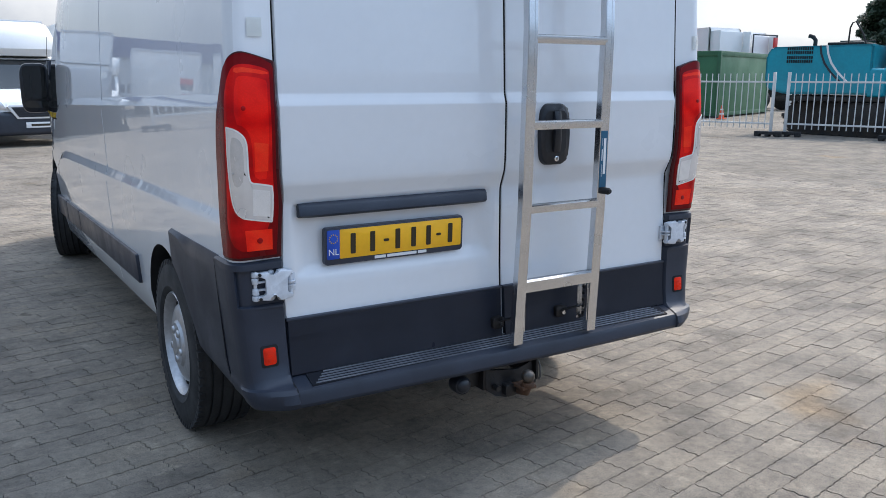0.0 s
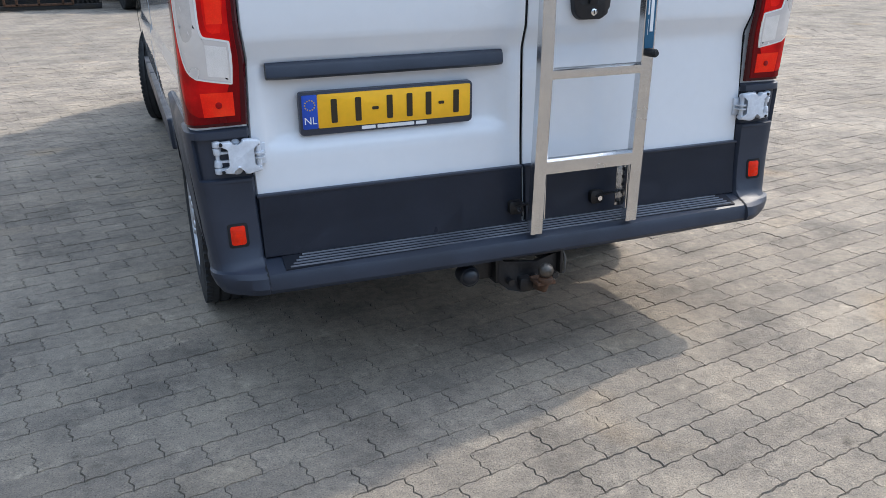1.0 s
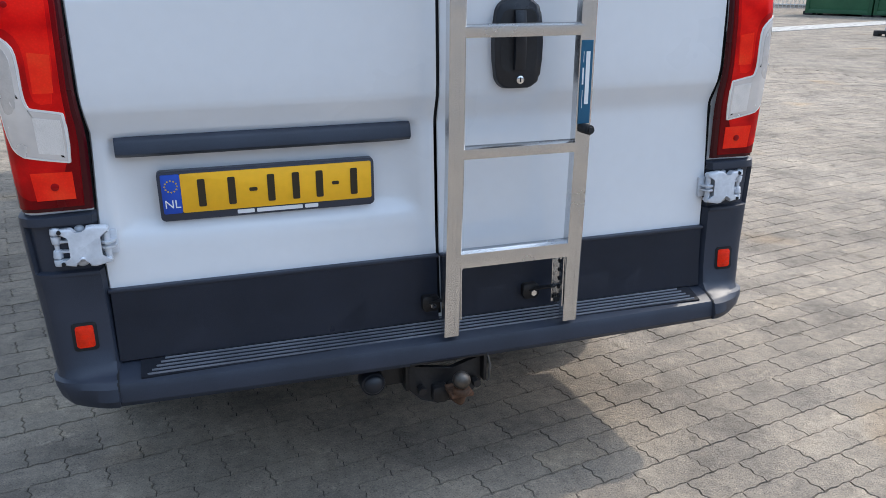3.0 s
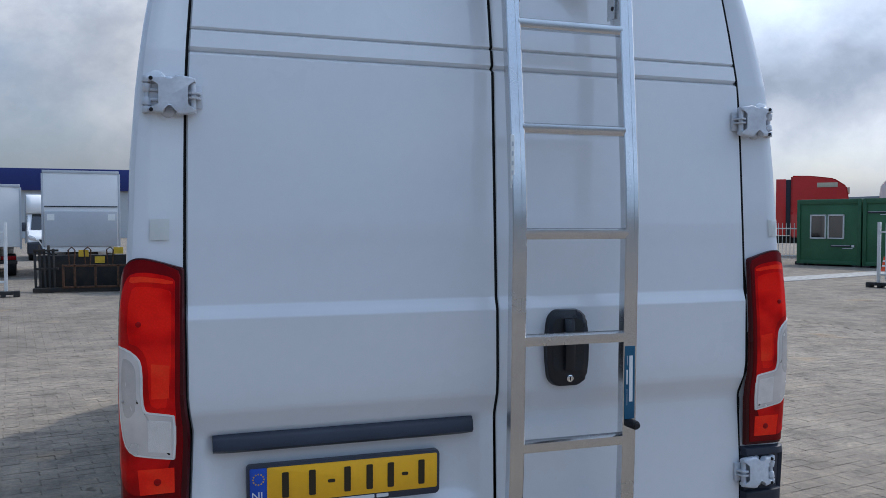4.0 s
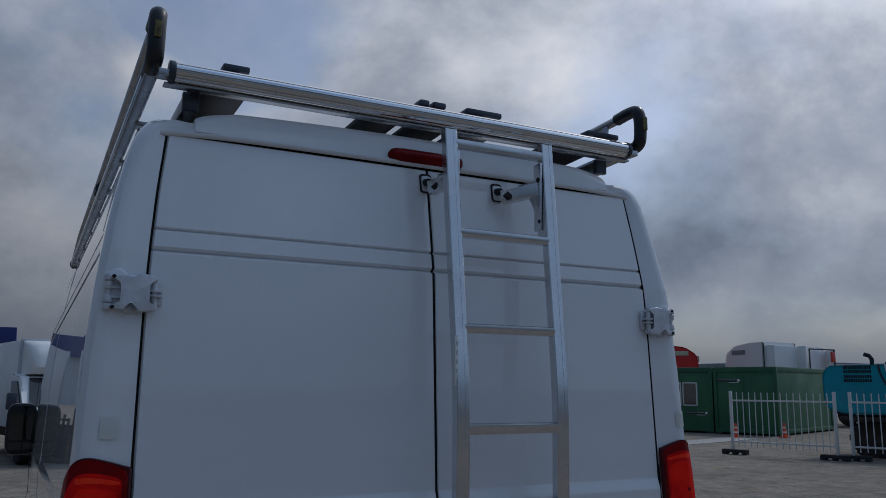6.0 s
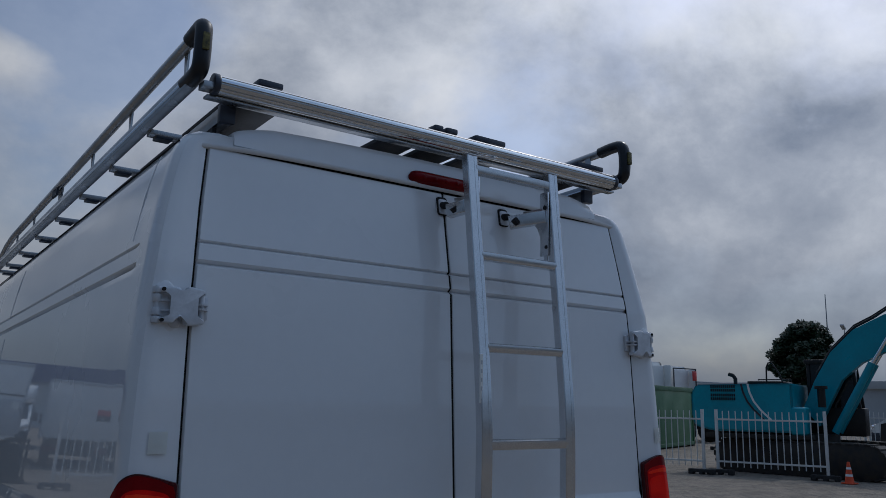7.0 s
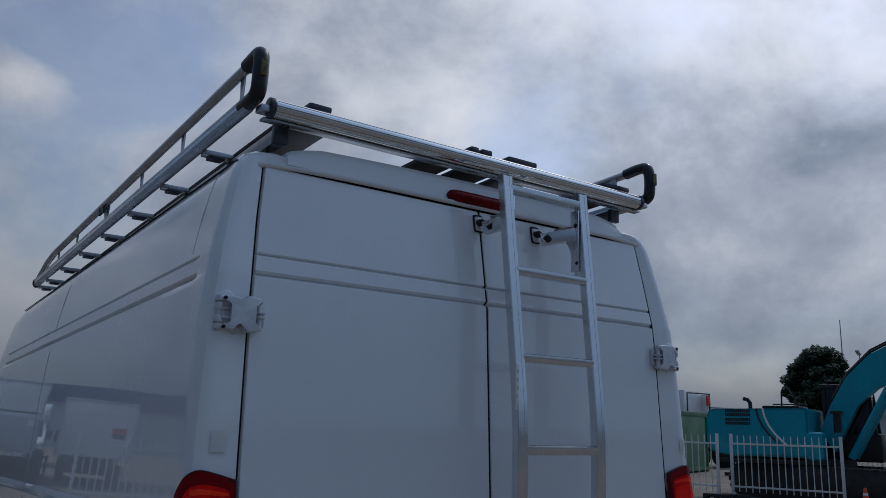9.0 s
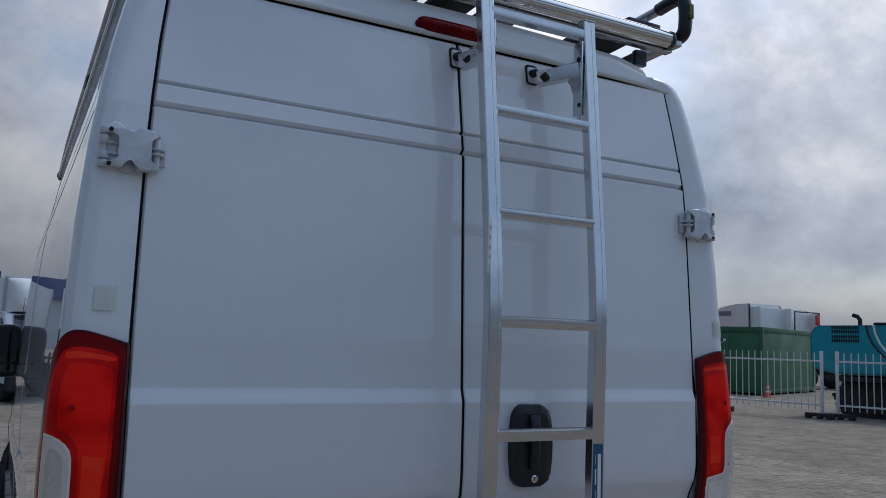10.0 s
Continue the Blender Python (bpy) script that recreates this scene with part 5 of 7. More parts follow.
# cab: mirrors, glass, grille
for s in (-1, 1):
    bm = nm()
    rings = []
    for k, (dy, sc) in enumerate(((0.0, 0.90), (0.006, 0.98), (0.03, 1.0), (0.08, 0.95), (0.125, 0.78), (0.15, 0.45))):
        rings.append([(s * (1.072 + u * sc * 0.104), 4.75 + dy, 1.390 + v * sc * 0.192) for u, v in [(math.copysign(abs(math.cos(a)) ** 0.45, math.cos(a)), math.copysign(abs(math.sin(a)) ** 0.45, math.sin(a))) for a in [2 * math.pi * j / 24 for j in range(24)]]])
    loft(bm, rings)
    mir = part("wing_mirror", bm, BLACK_P, van, "black door mirror with a wide-angle glass", 50)
    bm = nm()
    extrude_outline(bm, rounded(-0.082, 0.082, -0.092, 0.160, 0.03), lambda u, v: (s * (1.072 + u), 4.747, 1.400 + v), lambda u, v: (s * (1.072 + u), 4.753, 1.400 + v))
    part("mirror_glass", bm, MIRROR, mir)
    bm = nm()
    extrude_outline(bm, rounded(-0.082, 0.082, -0.162, -0.108, 0.015), lambda u, v: (s * (1.072 + u), 4.747, 1.400 + v), lambda u, v: (s * (1.072 + u), 4.753, 1.400 + v))
    part("wide_angle_glass", bm, MIRROR, mir)
    bm = nm()
    bar(bm, (s * 1.02, 4.80, 1.32), (s * 0.90, 4.86, 1.30), 0.05, 0.05, 0.01)
    bar(bm, (s * 1.02, 4.80, 1.48), (s * 0.90, 4.86, 1.46), 0.04, 0.04, 0.01)
    box(bm, (min(s * 0.93, s * 0.96), 4.80, 1.24), (max(s * 0.93, s * 0.96), 4.95, 1.60), 0.01)
    part("mirror_arm", bm, PLASTIC, mir)
    bm = nm()
    extrude_outline(bm, [(3.75, 1.28), (4.55, 1.28), (4.86, 1.34), (4.55, 1.62), (4.28, 1.86), (4.1, 1.96), (3.75, 1.98)], lambda u, v: (s * (side_x(v) * 0.985 + 0.006), u, v), lambda u, v: (s * (side_x(v) * 0.985 - 0.02), u, v))
    vpart("side_window", bm, GLASS, van, "dark cab side window")
    bm = nm()
    extrude_outline(bm, [(5.42, 0.98), (5.55, 1.00), (5.62, 1.16), (5.50, 1.28), (5.36, 1.32)], lambda u, v: (s * (0.945 - (u - 5.3) * 0.20), u, v), lambda u, v: (s * 0.80, u, v), 0.006)
    vpart("headlight", bm, CLEAR_LENS, van, "clear headlight")
bm = nm()
loft(bm, [[(-0.78, 4.33, 2.37), (-0.4, 4.31, 2.405), (0, 4.30, 2.415), (0.4, 4.31, 2.405), (0.78, 4.33, 2.37)], [(-0.85, 4.72, 2.02), (-0.42, 4.74, 2.06), (0, 4.75, 2.07), (0.42, 4.74, 2.06), (0.85, 4.72, 2.02)], [(-0.90, 5.14, 1.63), (-0.45, 5.17, 1.67), (0, 5.18, 1.68), (0.45, 5.17, 1.67), (0.90, 5.14, 1.63)]], False, False, False)
bmesh.ops.solidify(bm, geom=bm.faces, thickness=-0.015)
vpart("windscreen", bm, GLASS, van, "windscreen")
bm = nm()
box(bm, (-0.80, 5.72, 0.36), (0.80, 5.96, 0.78), 0.06, 3)
box(bm, (-0.55, 5.70, 0.80), (0.55, 5.90, 0.95), 0.03)
vpart("front_bumper", bm, PLASTIC, van, "dark grey front bumper")
# ---- ladder on the rear door ----
ladder = thing("ladder", "aluminium access ladder fixed to the rear door", "ladder", (0.18, -0.13, 0.52))


def lad_y(z):
    return pl(z, [(0.50, -0.114), (1.0, -0.146), (1.40, -0.1535), (1.55, -0.1560), (1.65, -0.1560), (1.75, -0.1510), (1.85, -0.1420), (1.95, -0.1310), (2.54, -0.064)])


for xc0, xc1, lab in ((0.008, 0.012, ""), (0.361, 0.372, "")):
    bm = nm()
    rings = []
    zt = 2.530
    for k in range(61):
        z = 0.510 + (zt - 0.510) * k / 60
        x = xc0 + (xc1 - xc0) * k / 60 - (0.012 * math.sin(math.pi * k / 60) if xc0 > 0.2 else 0.0)
        y = lad_y(z)
        rings.append([(x + 0.021 * a, y + 0.015 * b, z) for a, b in ((-1, -0.86), (-0.86, -1.0), (-0.30, -1.0), (-0.26, -0.93), (0.26, -0.93), (0.30, -1.0), (0.86, -1.0), (1, -0.86), (1, 1), (-1, 1))])
    loft(bm, rings)
    stile = part("stile", bm, ALU, ladder, "", 12)
    bm = nm()
    box(bm, (xc1 - 0.021, lad_y(2.53) - 0.017, zt - 0.001), (xc1 + 0.021, lad_y(2.53) + 0.016, zt + 0.004), 0.002)
    part("end_cap", bm, ALU_SAT, stile)
for zr, hh in ((0.732, 0.046), (1.020, 0.030), (1.317, 0.030), (1.611, 0.030), (1.902, 0.028), (2.196, 0.028), (2.487, 0.028)):
    bm = nm()
    y = lad_y(zr)
    rings = []
    for x in (0.026, 0.343 if zr < 2.1 else 0.350):
        rings.append([(x, y + 0.016 * b, zr + hh / 2 * a) for a, b in ((1, 0.9), (1, -0.35), (0.72, -0.95), (-0.1, -0.98), (-1, -0.80), (-1, 0.9))])
    loft(bm, rings)
    rung = part("rung", bm, ALU, ladder, "", 25)
    bm = nm()
    for j in range(4):
        bar(bm, (0.03, y - 0.004 + 0.005 * j, zr + hh / 2), (0.342, y - 0.004 + 0.005 * j, zr + hh / 2), 0.0016, 0.0016, 0)
    part("grip_line", bm, ALU_SAT, rung)
# printed blue label with its white bars
lx, ly = 0.352, lad_y(1.19) - 0.0165
bm = nm()
box(bm, (lx - 0.0165, ly - 0.0010, 1.080), (lx + 0.0165, ly + 0.0030, 1.290), 0.0005, 1)
lab = part("label", bm, STICKER_B, ladder, "blue label with white bars of print")
bm = nm()
box(bm, (lx - 0.002, ly - 0.0018, 1.130), (lx + 0.009, ly + 0.0005, 1.262))
box(bm, (lx - 0.011, ly - 0.0018, 1.180), (lx - 0.007, ly + 0.0005, 1.222))
box(bm, (lx - 0.0093, ly - 0.0018, 1.235), (lx - 0.0083, ly + 0.0005, 1.262))
box(bm, (lx - 0.0093, ly - 0.0018, 1.120), (lx - 0.0083, ly + 0.0005, 1.166))
part("print_bar", bm, PRINT_W, lab)
bm = nm()
cyl(bm, (0.352, lad_y(1.07) - 0.012, 1.068), (0.356, lad_y(1.07) - 0.052, 1.068), 0.013, 16, bevel=0.003)
cyl(bm, (0.356, lad_y(1.07) - 0.050, 1.068), (0.356, lad_y(1.07) - 0.058, 1.068), 0.008, 12)
part("knob", bm, RUBBER, ladder, "black rubber stop")
# worn tape halfway up the stile
bm = nm()
box(bm, (-0.014, lad_y(1.80) - 0.0175, 1.735), (-0.004, lad_y(1.80) - 0.012, 1.880), 0.0006, 1)
tape = part("worn_tape", bm, STICKER_G, ladder, "strip of worn printed tape")
bm = nm()
for k in range(5):
    box(bm, (-0.012, lad_y(1.80) - 0.0185, 1.745 + 0.026 * k), (-0.007, lad_y(1.80) - 0.012, 1.757 + 0.026 * k))
part("print_bar", bm, GREY_BOX, tape)
# brackets: top arms with clamps, lower straps
for x in (0.012, 0.366):
    bm = nm()
    xi = x - 0.024 if x > 0.2 else x + 0.024
    box(bm, (xi - 0.004, lad_y(2.36) - 0.004, 2.235), (xi + 0.002, lad_y(2.36) + 0.036, 2.46), 0.002)
    top = part("mount_bracket", bm, ALU, ladder, "drilled aluminium mounting bracket")
    bm = nm()
    xo = xi - 0.085 if x > 0.2 else xi - 0.045
    bar(bm, (xi, lad_y(2.36) + 0.010, 2.372), (xo, 0.020, 2.355), 0.030, 0.044, 0.003)
    extrude_outline(bm, [(0.0, 0.06), (0.0, -0.13), (0.012, -0.13), (0.018, -0.07), (0.040, -0.01), (0.075, 0.03), (0.10, 0.05), (0.10, 0.06)], lambda u, v: (xi - 0.2 * u, lad_y(2.35) + 0.006 + u, 2.345 + v), lambda u, v: (xi - 0.2 * u + 0.004, lad_y(2.35) + 0.006 + u, 2.345 + v))
    part("arm", bm, ALU, top)
    for p, q, rb in (((xi - 0.006, lad_y(2.36) + 0.010, 2.405), (xi + 0.008, lad_y(2.36) + 0.010, 2.405), 0.009), ((xi - 0.006, lad_y(2.28) + 0.014, 2.265), (xi + 0.008, lad_y(2.28) + 0.014, 2.265), 0.007), ((xo - 0.004, -0.01, 2.362), (xo + 0.010, -0.01, 2.350), 0.013)):
        bm = nm()
        cyl(bm, p, q, rb, 6)
        part("bolt", bm, RUBBER, top)
    bm = nm()
    extrude_outline(bm, rounded(xo - 0.018, xo + 0.016, 2.350, 2.402, 0.007), lambda u, v: (u, rear_y(v) - 0.010, v), lambda u, v: (u, rear_y(v) + 0.01, v), 0.002)
    part("clamp_plate", bm, HINGE_P, top, "pale plate in the door's top corner")
    bm = nm()
    extrude_outline(bm, rounded(xo - 0.0215, xo + 0.0185, 2.346, 2.410, 0.009), lambda u, v: (u, rear_y(v) - 0.006, v), lambda u, v: (u, rear_y(v) + 0.01, v), 0.001)
    part("clamp_gasket", bm, GAP, top, "black rubber gasket")
    bm = nm()
    cyl(bm, (xo - 0.004, rear_y(2.38) - 0.004, 2.380), (xo - 0.004, rear_y(2.38) - 0.034, 2.376), 0.0125, 14, bevel=0.004)
    part("buffer", bm, RUBBER, top, "black rubber buffer")
for x in (0.008, 0.361):
    xi = x - 0.026 if x > 0.2 else x + 0.026
    bm = nm()
    box(bm, (xi - 0.002, lad_y(0.64) - 0.006, 0.556), (xi + 0.002, lad_y(0.64) + 0.040, 0.712), 0.001)
    box(bm, (xi - 0.014, lad_y(0.64) + 0.037, 0.556), (xi + 0.002, lad_y(0.64) + 0.041, 0.712), 0.001)
    low = part("lower_bracket", bm, ALU, ladder, "drilled aluminium bracket at the ladder's foot")
    for k in range(5):
        bm = nm()
        cyl(bm, (xi - 0.004, lad_y(0.64) + 0.016, 0.582 + 0.026 * k), (xi + 0.004, lad_y(0.64) + 0.016, 0.582 + 0.026 * k), 0.006, 12)
        part("drilled_hole", bm, GAP, low)
    xo = xi - 0.058
    bm = nm()
    bar(bm, (xi - 0.002, lad_y(0.62) + 0.030, 0.606), (xo, -0.034, 0.580), 0.026, 0.004, 0.0008)
    extrude_outline(bm, rounded(xo - 0.024, xo + 0.024, 0.556, 0.600, 0.010), lambda u, v: (u, -0.046, v), lambda u, v: (u, -0.016, v), 0.003)
    part("foot_clamp", bm, BLACK_METAL, low, "black steel clamp on the door's trim")
    for p, q, rb, mt in (((xo + 0.004, -0.044, 0.576), (xo + 0.004, -0.058, 0.576), 0.009, CHROME), ((xi - 0.006, lad_y(0.66) + 0.014, 0.698), (xi + 0.008, lad_y(0.66) + 0.014, 0.698), 0.007, CHROME), ((xi - 0.010, lad_y(0.60) + 0.022, 0.566), (xi + 0.008, lad_y(0.60) + 0.022, 0.566), 0.008, RUBBER)):
        bm = nm()
        cyl(bm, p, q, rb, 6)
        part("bolt", bm, mt, low)

# ---- roof rack ----
rack = thing("roof_rack", "aluminium roof rack with railed sides and a rear roller", "roof rack", (0, 1.8, 2.46))


def rz(y):
    """Height of the rack's lower rail along the roof."""
    return 2.622 - 0.034 * y


RACK_L = 3.52
for s in (-1, 1):
    x = s * 0.862
    bm = nm()
    bar(bm, (x, 0.09, rz(0.09)), (x, RACK_L, rz(RACK_L)), 0.034, 0.044, 0.008)
    low = part("lower_rail", bm, ALU_SAT, rack, "", 30)
    bm = nm()
    bar(bm, (x - s * 0.002, 0.10, rz(0.1) - 0.004), (x - s * 0.002, RACK_L, rz(RACK_L) - 0.004), 0.042, 0.012, 0.002)
    part("rail_lip", bm, ALU, low)
    bm = nm()
    xt = s * 0.856
    pts = [(xt, 0.10, rz(0.1) + 0.140), (xt, 1.5, rz(1.5) + 0.122), (xt, 3.05, rz(3.05) + 0.105), (xt, 3.25, rz(3.25) + 0.085), (x, 3.52, rz(3.52) + 0.005)]
    tube(bm, pts, 0.017, 14)
    part("upper_rail", bm, ALU_SAT, rack, "", 50)
    for yp, wide in ((0.20, 0), (0.77, 0), (1.30, 0), (1.88, 1), (2.50, 0), (2.98, 0)):
        bm = nm()
        h = pl(yp, [(0.1, 0.140), (1.5, 0.122), (3.05, 0.105)])
        w = 0.075 if wide else 0.026
        extrude_outline(bm, [(-w * 0.9, -0.010), (w * 0.9, -0.010), (w * 0.7, 0.030), (w * 0.35, h * 0.5), (w * 0.6, h - 0.02), (w * 0.6, h - 0.006), (-w * 0.6, h - 0.006), (-w * 0.6, h - 0.02), (-w * 0.35, h * 0.5), (-w * 0.7, 0.030)], lambda u, v: (x - s * 0.014, yp + u, rz(yp) + v), lambda u, v: (x - s * 0.020, yp + u, rz(yp) + v), 0.001)
        post = part("rail_post", bm, ALU_SAT, rack, "", 30)
        if wide:
            bm = nm()
            for i in range(4):
                box(bm, (x + s * 0.0 - 0.001, yp - 0.045 + 0.026 * i, rz(yp) + 0.07), (x + s * 0.012 + 0.001, yp - 0.030 + 0.026 * i, rz(yp) + 0.105))
            part("clip", bm, PLASTIC, post)
    # curved black end caps joining the two rails
    bm = nm()
    pts = [(x, 0.135, rz(0.1)), (x, 0.07, rz(0.1) + 0.002), (x, 0.026, rz(0.1) + 0.010), (x, 0.018, rz(0.1) + 0.050), (x, 0.018, rz(0.1) + 0.108), (x - s * 0.003, 0.028, rz(0.1) + 0.144), (xt, 0.075, rz(0.1) + 0.146), (xt, 0.140, rz(0.1) + 0.139)]
    tube(bm, smooth_path(pts, 2), 0.0225, 18, 1.08)
    cap = part("end_cap", bm, BLACK_P, rack, "curved black plastic end cap", 60)
    bm = nm()
    box(bm, (x - 0.0095, -0.0115, rz(0.1) + 0.058), (x + 0.0095, -0.004, rz(0.1) + 0.108), 0.002)
    part("cap_label", bm, mat("worn_cap_label", (0.20, 0.17, 0.04), 0.6, var=0.3, scale=90, tint=(0.05, 0.045, 0.02)) if s < 0 else bpy.data.materials["worn_cap_label"], cap, "worn yellowish label")
    bm = nm()
    ball(bm, (x, 3.53, rz(3.52)), 0.026, 12, (0.9, 0.8, 1.2))
    part("front_cap", bm, PLASTIC, rack)
    # long foot rail above the gutter
    bm = nm()
    bar(bm, (s * 0.745, 0.12, rz(0.12) - 0.070), (s * 0.745, RACK_L, rz(RACK_L) - 0.068), 0.040, 0.046, 0.004)
    foot_rail = part("foot_rail", bm, ALU_SAT, rack, "", 30)
    bm = nm()
    box(bm, (s * 0.745 - 0.024, 0.105, rz(0.12) - 0.097), (s * 0.745 + 0.024, 0.128, rz(0.12) - 0.043), 0.005)
    part("rail_end", bm, TRIM_BLACK, foot_rail)
    bm = nm()
    bar(bm, (s * 0.762, 0.16, rz(0.16) - 0.108), (s * 0.762, RACK_L - 0.05, rz(RACK_L) - 0.100), 0.014, 0.022, 0.002)
    part("rubber_strip", bm, RUBBER, foot_rail)
# cross bars with dark treads
CROSS = [0.52, 0.98, 1.44, 1.91, 2.37, 2.83, 3.25, 3.50]
for k, y in enumerate(CROSS):
    bm = nm()
    bar(bm, (-0.85, y, rz(y) - 0.026), (0.85, y, rz(y) - 0.026), 0.044, 0.018, 0.003)
    cb = part("cross_bar", bm, ALU_SAT, rack, "", 30)
    for s in (-1, 1):
        bm = nm()
        box(bm, (s * 0.800 - 0.030, y - 0.0235, rz(y) - 0.045), (s * 0.800 + 0.022, y + 0.0235, rz(y) - 0.0335), 0.003)
        part("bar_clamp", bm, PLASTIC, cb)
# dark footboards along the roof
for x0, x1 in ((-0.748, -0.582), (-0.21, -0.075), (-0.040, 0.100), (0.135, 0.275), (0.50, 0.70)):
    bm = nm()
    bar(bm, ((x0 + x1) / 2, 0.072, rz(0.072) - 0.020), ((x0 + x1) / 2, RACK_L - 0.05, rz(RACK_L) - 0.020), x1 - x0, 0.014, 0.003)
    part("footboard", bm, mat("footboard_black", (0.03, 0.03, 0.032), 0.6, var=0.2, fine=120, bump=0.3) if x0 < -0.7 else bpy.data.materials["footboard_black"], rack, "black anti-slip footboard")
# load stops that show above the roller
for x, w in ((-0.620, 0.040), (0.006, 0.018), (0.062, 0.024), (0.236, 0.070), (0.752, 0.072)):
    bm = nm()
    box(bm, (x - w, 0.096, 2.660), (x + w, 0.150, 2.680), 0.006)
    box(bm, (x - 0.010, 0.115, rz(0.13) - 0.020), (x + 0.010, 0.140, 2.656))
    part("load_stop", bm, TRIM_BLACK, rack, "black rubber load stop")
# roller along the back
bm = nm()
NR = 80
ring = []
for k in range(NR):
    a = 2 * math.pi * k / NR
    r = 0.0285 - (0.0028 if k % 8 == 0 else 0.0)
    ring.append((0.040 + r * math.cos(a), 2.602 + r * math.sin(a)))
loft(bm, [[(x, y, z) for y, z in ring] for x in (-0.805, -0.20, 0.21, 0.212, 0.30, 0.302, 0.80)])
roller = part("roller", bm, ROLLER, rack, "shiny ribbed aluminium roller", 18)
bm = nm()
box(bm, (-0.83, 0.048, 2.565), (0.83, 0.080, 2.573), 0.002)
box(bm, (-0.82, 0.053, 2.572), (0.82, 0.076, 2.577), 0)
part("rear_beam", bm, ALU_SAT, rack, "grooved aluminium beam under the roller", 30)
for xr in (-0.822, 0.798):
    bm = nm()
    cyl(bm, (xr, 0.040, 2.602), (xr + 0.019, 0.040, 2.602), 0.031, 24, bevel=0.004)
    part("roller_end", bm, TRIM_BLACK, roller)
for s in (-1, 1):
    bm = nm()
    bar(bm, (s * 0.850, 0.045, 2.592), (s * 0.800, 0.045, 2.592), 0.045, 0.020, 0.003)
    part("roller_bracket", bm, ALU_SAT, roller)

SIT[0] = 1.0
# ---- ground ----
bm = nm()
R = 900.0
loft(bm, [[(-R, -R, -0.0062), (R, -R, -0.0062)], [(-R, R, -0.0062), (R, R, -0.0062)]], False, False, False)
ground = single("ground", bm, PAVED, "grey concrete block paving, stained and dusty", "ground", kind="structure", smooth=0)
D_F = Vector((0.345, -0.938))  # the line along which fence, cabins and digger stand
N_F = Vector((0.938, 0.345))


def at_f(o, a, b, z=0.0):
    """A point a metres along that line and b metres behind it, from o."""
    p = Vector(o) + D_F * a + N_F * b
    return Vector((p.x, p.y, z))


bm = nm()
bar(bm, (10.6, 15.55, 0.0), (21.6, 18.75, 0.0), 1.05, 0.022, 0.004)
single("kerb_line", bm, LINE_W, "worn pale concrete edging strip in the paving", "edging", kind="structure")


# ---- things across the yard ----
def fence_panel(length, pales, height=1.62):
    f = thing("fence_panel", "white steel bar fence panel on black plastic feet", "fence", group="yard fence panels")
    for a in (0.04, length - 0.04):
        bm = nm()
        box(bm, (a - 0.035, -0.035, 0.06), (a + 0.035, 0.035, height + 0.03), 0.005)
        part("post", bm, FENCE_W, f)
    for z in (0.33, height - 0.22):
        bm = nm()
        box(bm, (0.04, -0.02, z - 0.022), (length - 0.04, 0.02, z + 0.022), 0.004)
        part("rail", bm, FENCE_W, f)
    for k in range(pales):
        a = 0.04 + (length - 0.08) * (k + 1) / (pales + 1)
        bm = nm()
        cyl(bm, (a, 0, 0.20), (a, 0, height - 0.02), 0.013, 8)
        cyl(bm, (a, 0, height - 0.02), (a, 0, height), 0.013, 8, 0.003)
        part("pale", bm, FENCE_W, f)
    for a in (0.10, length - 0.10):
        bm = nm()
        box(bm, (a - 0.33, -0.11, 0.0), (a - 0.20, 0.11, 0.13), 0.015)
        box(bm, (a - 0.20, -0.11, 0.05), (a + 0.20, 0.11, 0.13), 0.015)
        box(bm, (a - 0.05, -0.11, 0.0), (a + 0.05, 0.11, 0.06), 0.005)
        box(bm, (a + 0.20, -0.11, 0.0), (a + 0.33, 0.11, 0.13), 0.015)
        part("foot", bm, FOOT, f, "black recycled plastic foot")
    return f


ang = math.atan2(D_F.y, D_F.x)


def fence_pose(p, a=0.0):
    return Matrix.Translation((p[0], p[1], 0)) @ Matrix.Rotation(ang + a, 4, "Z")


fp = fence_panel(2.70, 15)
fp.matrix_basis = fence_pose((15.88, 13.925))
copy_thing(fp, fence_pose((17.12, 11.28)))
copy_thing(fp, fence_pose((21.40, 26.02)))
copy_thing(fp, fence_pose((20.44, 28.62)))
for k in range(4):
    copy_thing(fp, fence_pose((27.4 + 0.96 * k, 18.6 - 2.61 * k)))


def cone(p):
    c = thing("traffic_cone", "orange traffic cone with white bands", "traffic cone", (p[0], p[1], 0), "traffic cones")
    o = Vector((p[0], p[1], 0))
    bm = nm()
    box(bm, o + Vector((-0.14, -0.14, 0)), o + Vector((0.14, 0.14, 0.03)), 0.01)
    part("base", bm, CONE_O, c)
    bm = nm()
    cyl(bm, o + Vector((0, 0, 0.03)), o + Vector((0, 0, 0.50)), 0.105, 20, 0.03)
    part("body", bm, CONE_O, c)
    for z in (0.17, 0.33):
        bm = nm()
        r0, r1 = 0.105 - 0.075 * (z - 0.03) / 0.47, 0.105 - 0.075 * (z + 0.07) / 0.47
        cyl(bm, o + Vector((0, 0, z)), o + Vector((0, 0, z + 0.08)), r0 + 0.002, 20, r1 + 0.002)
        part("band", bm, PRINT_W, c)


cone((21.52, 19.05))
cone((23.20, 18.40))
cone((17.80, 8.15))


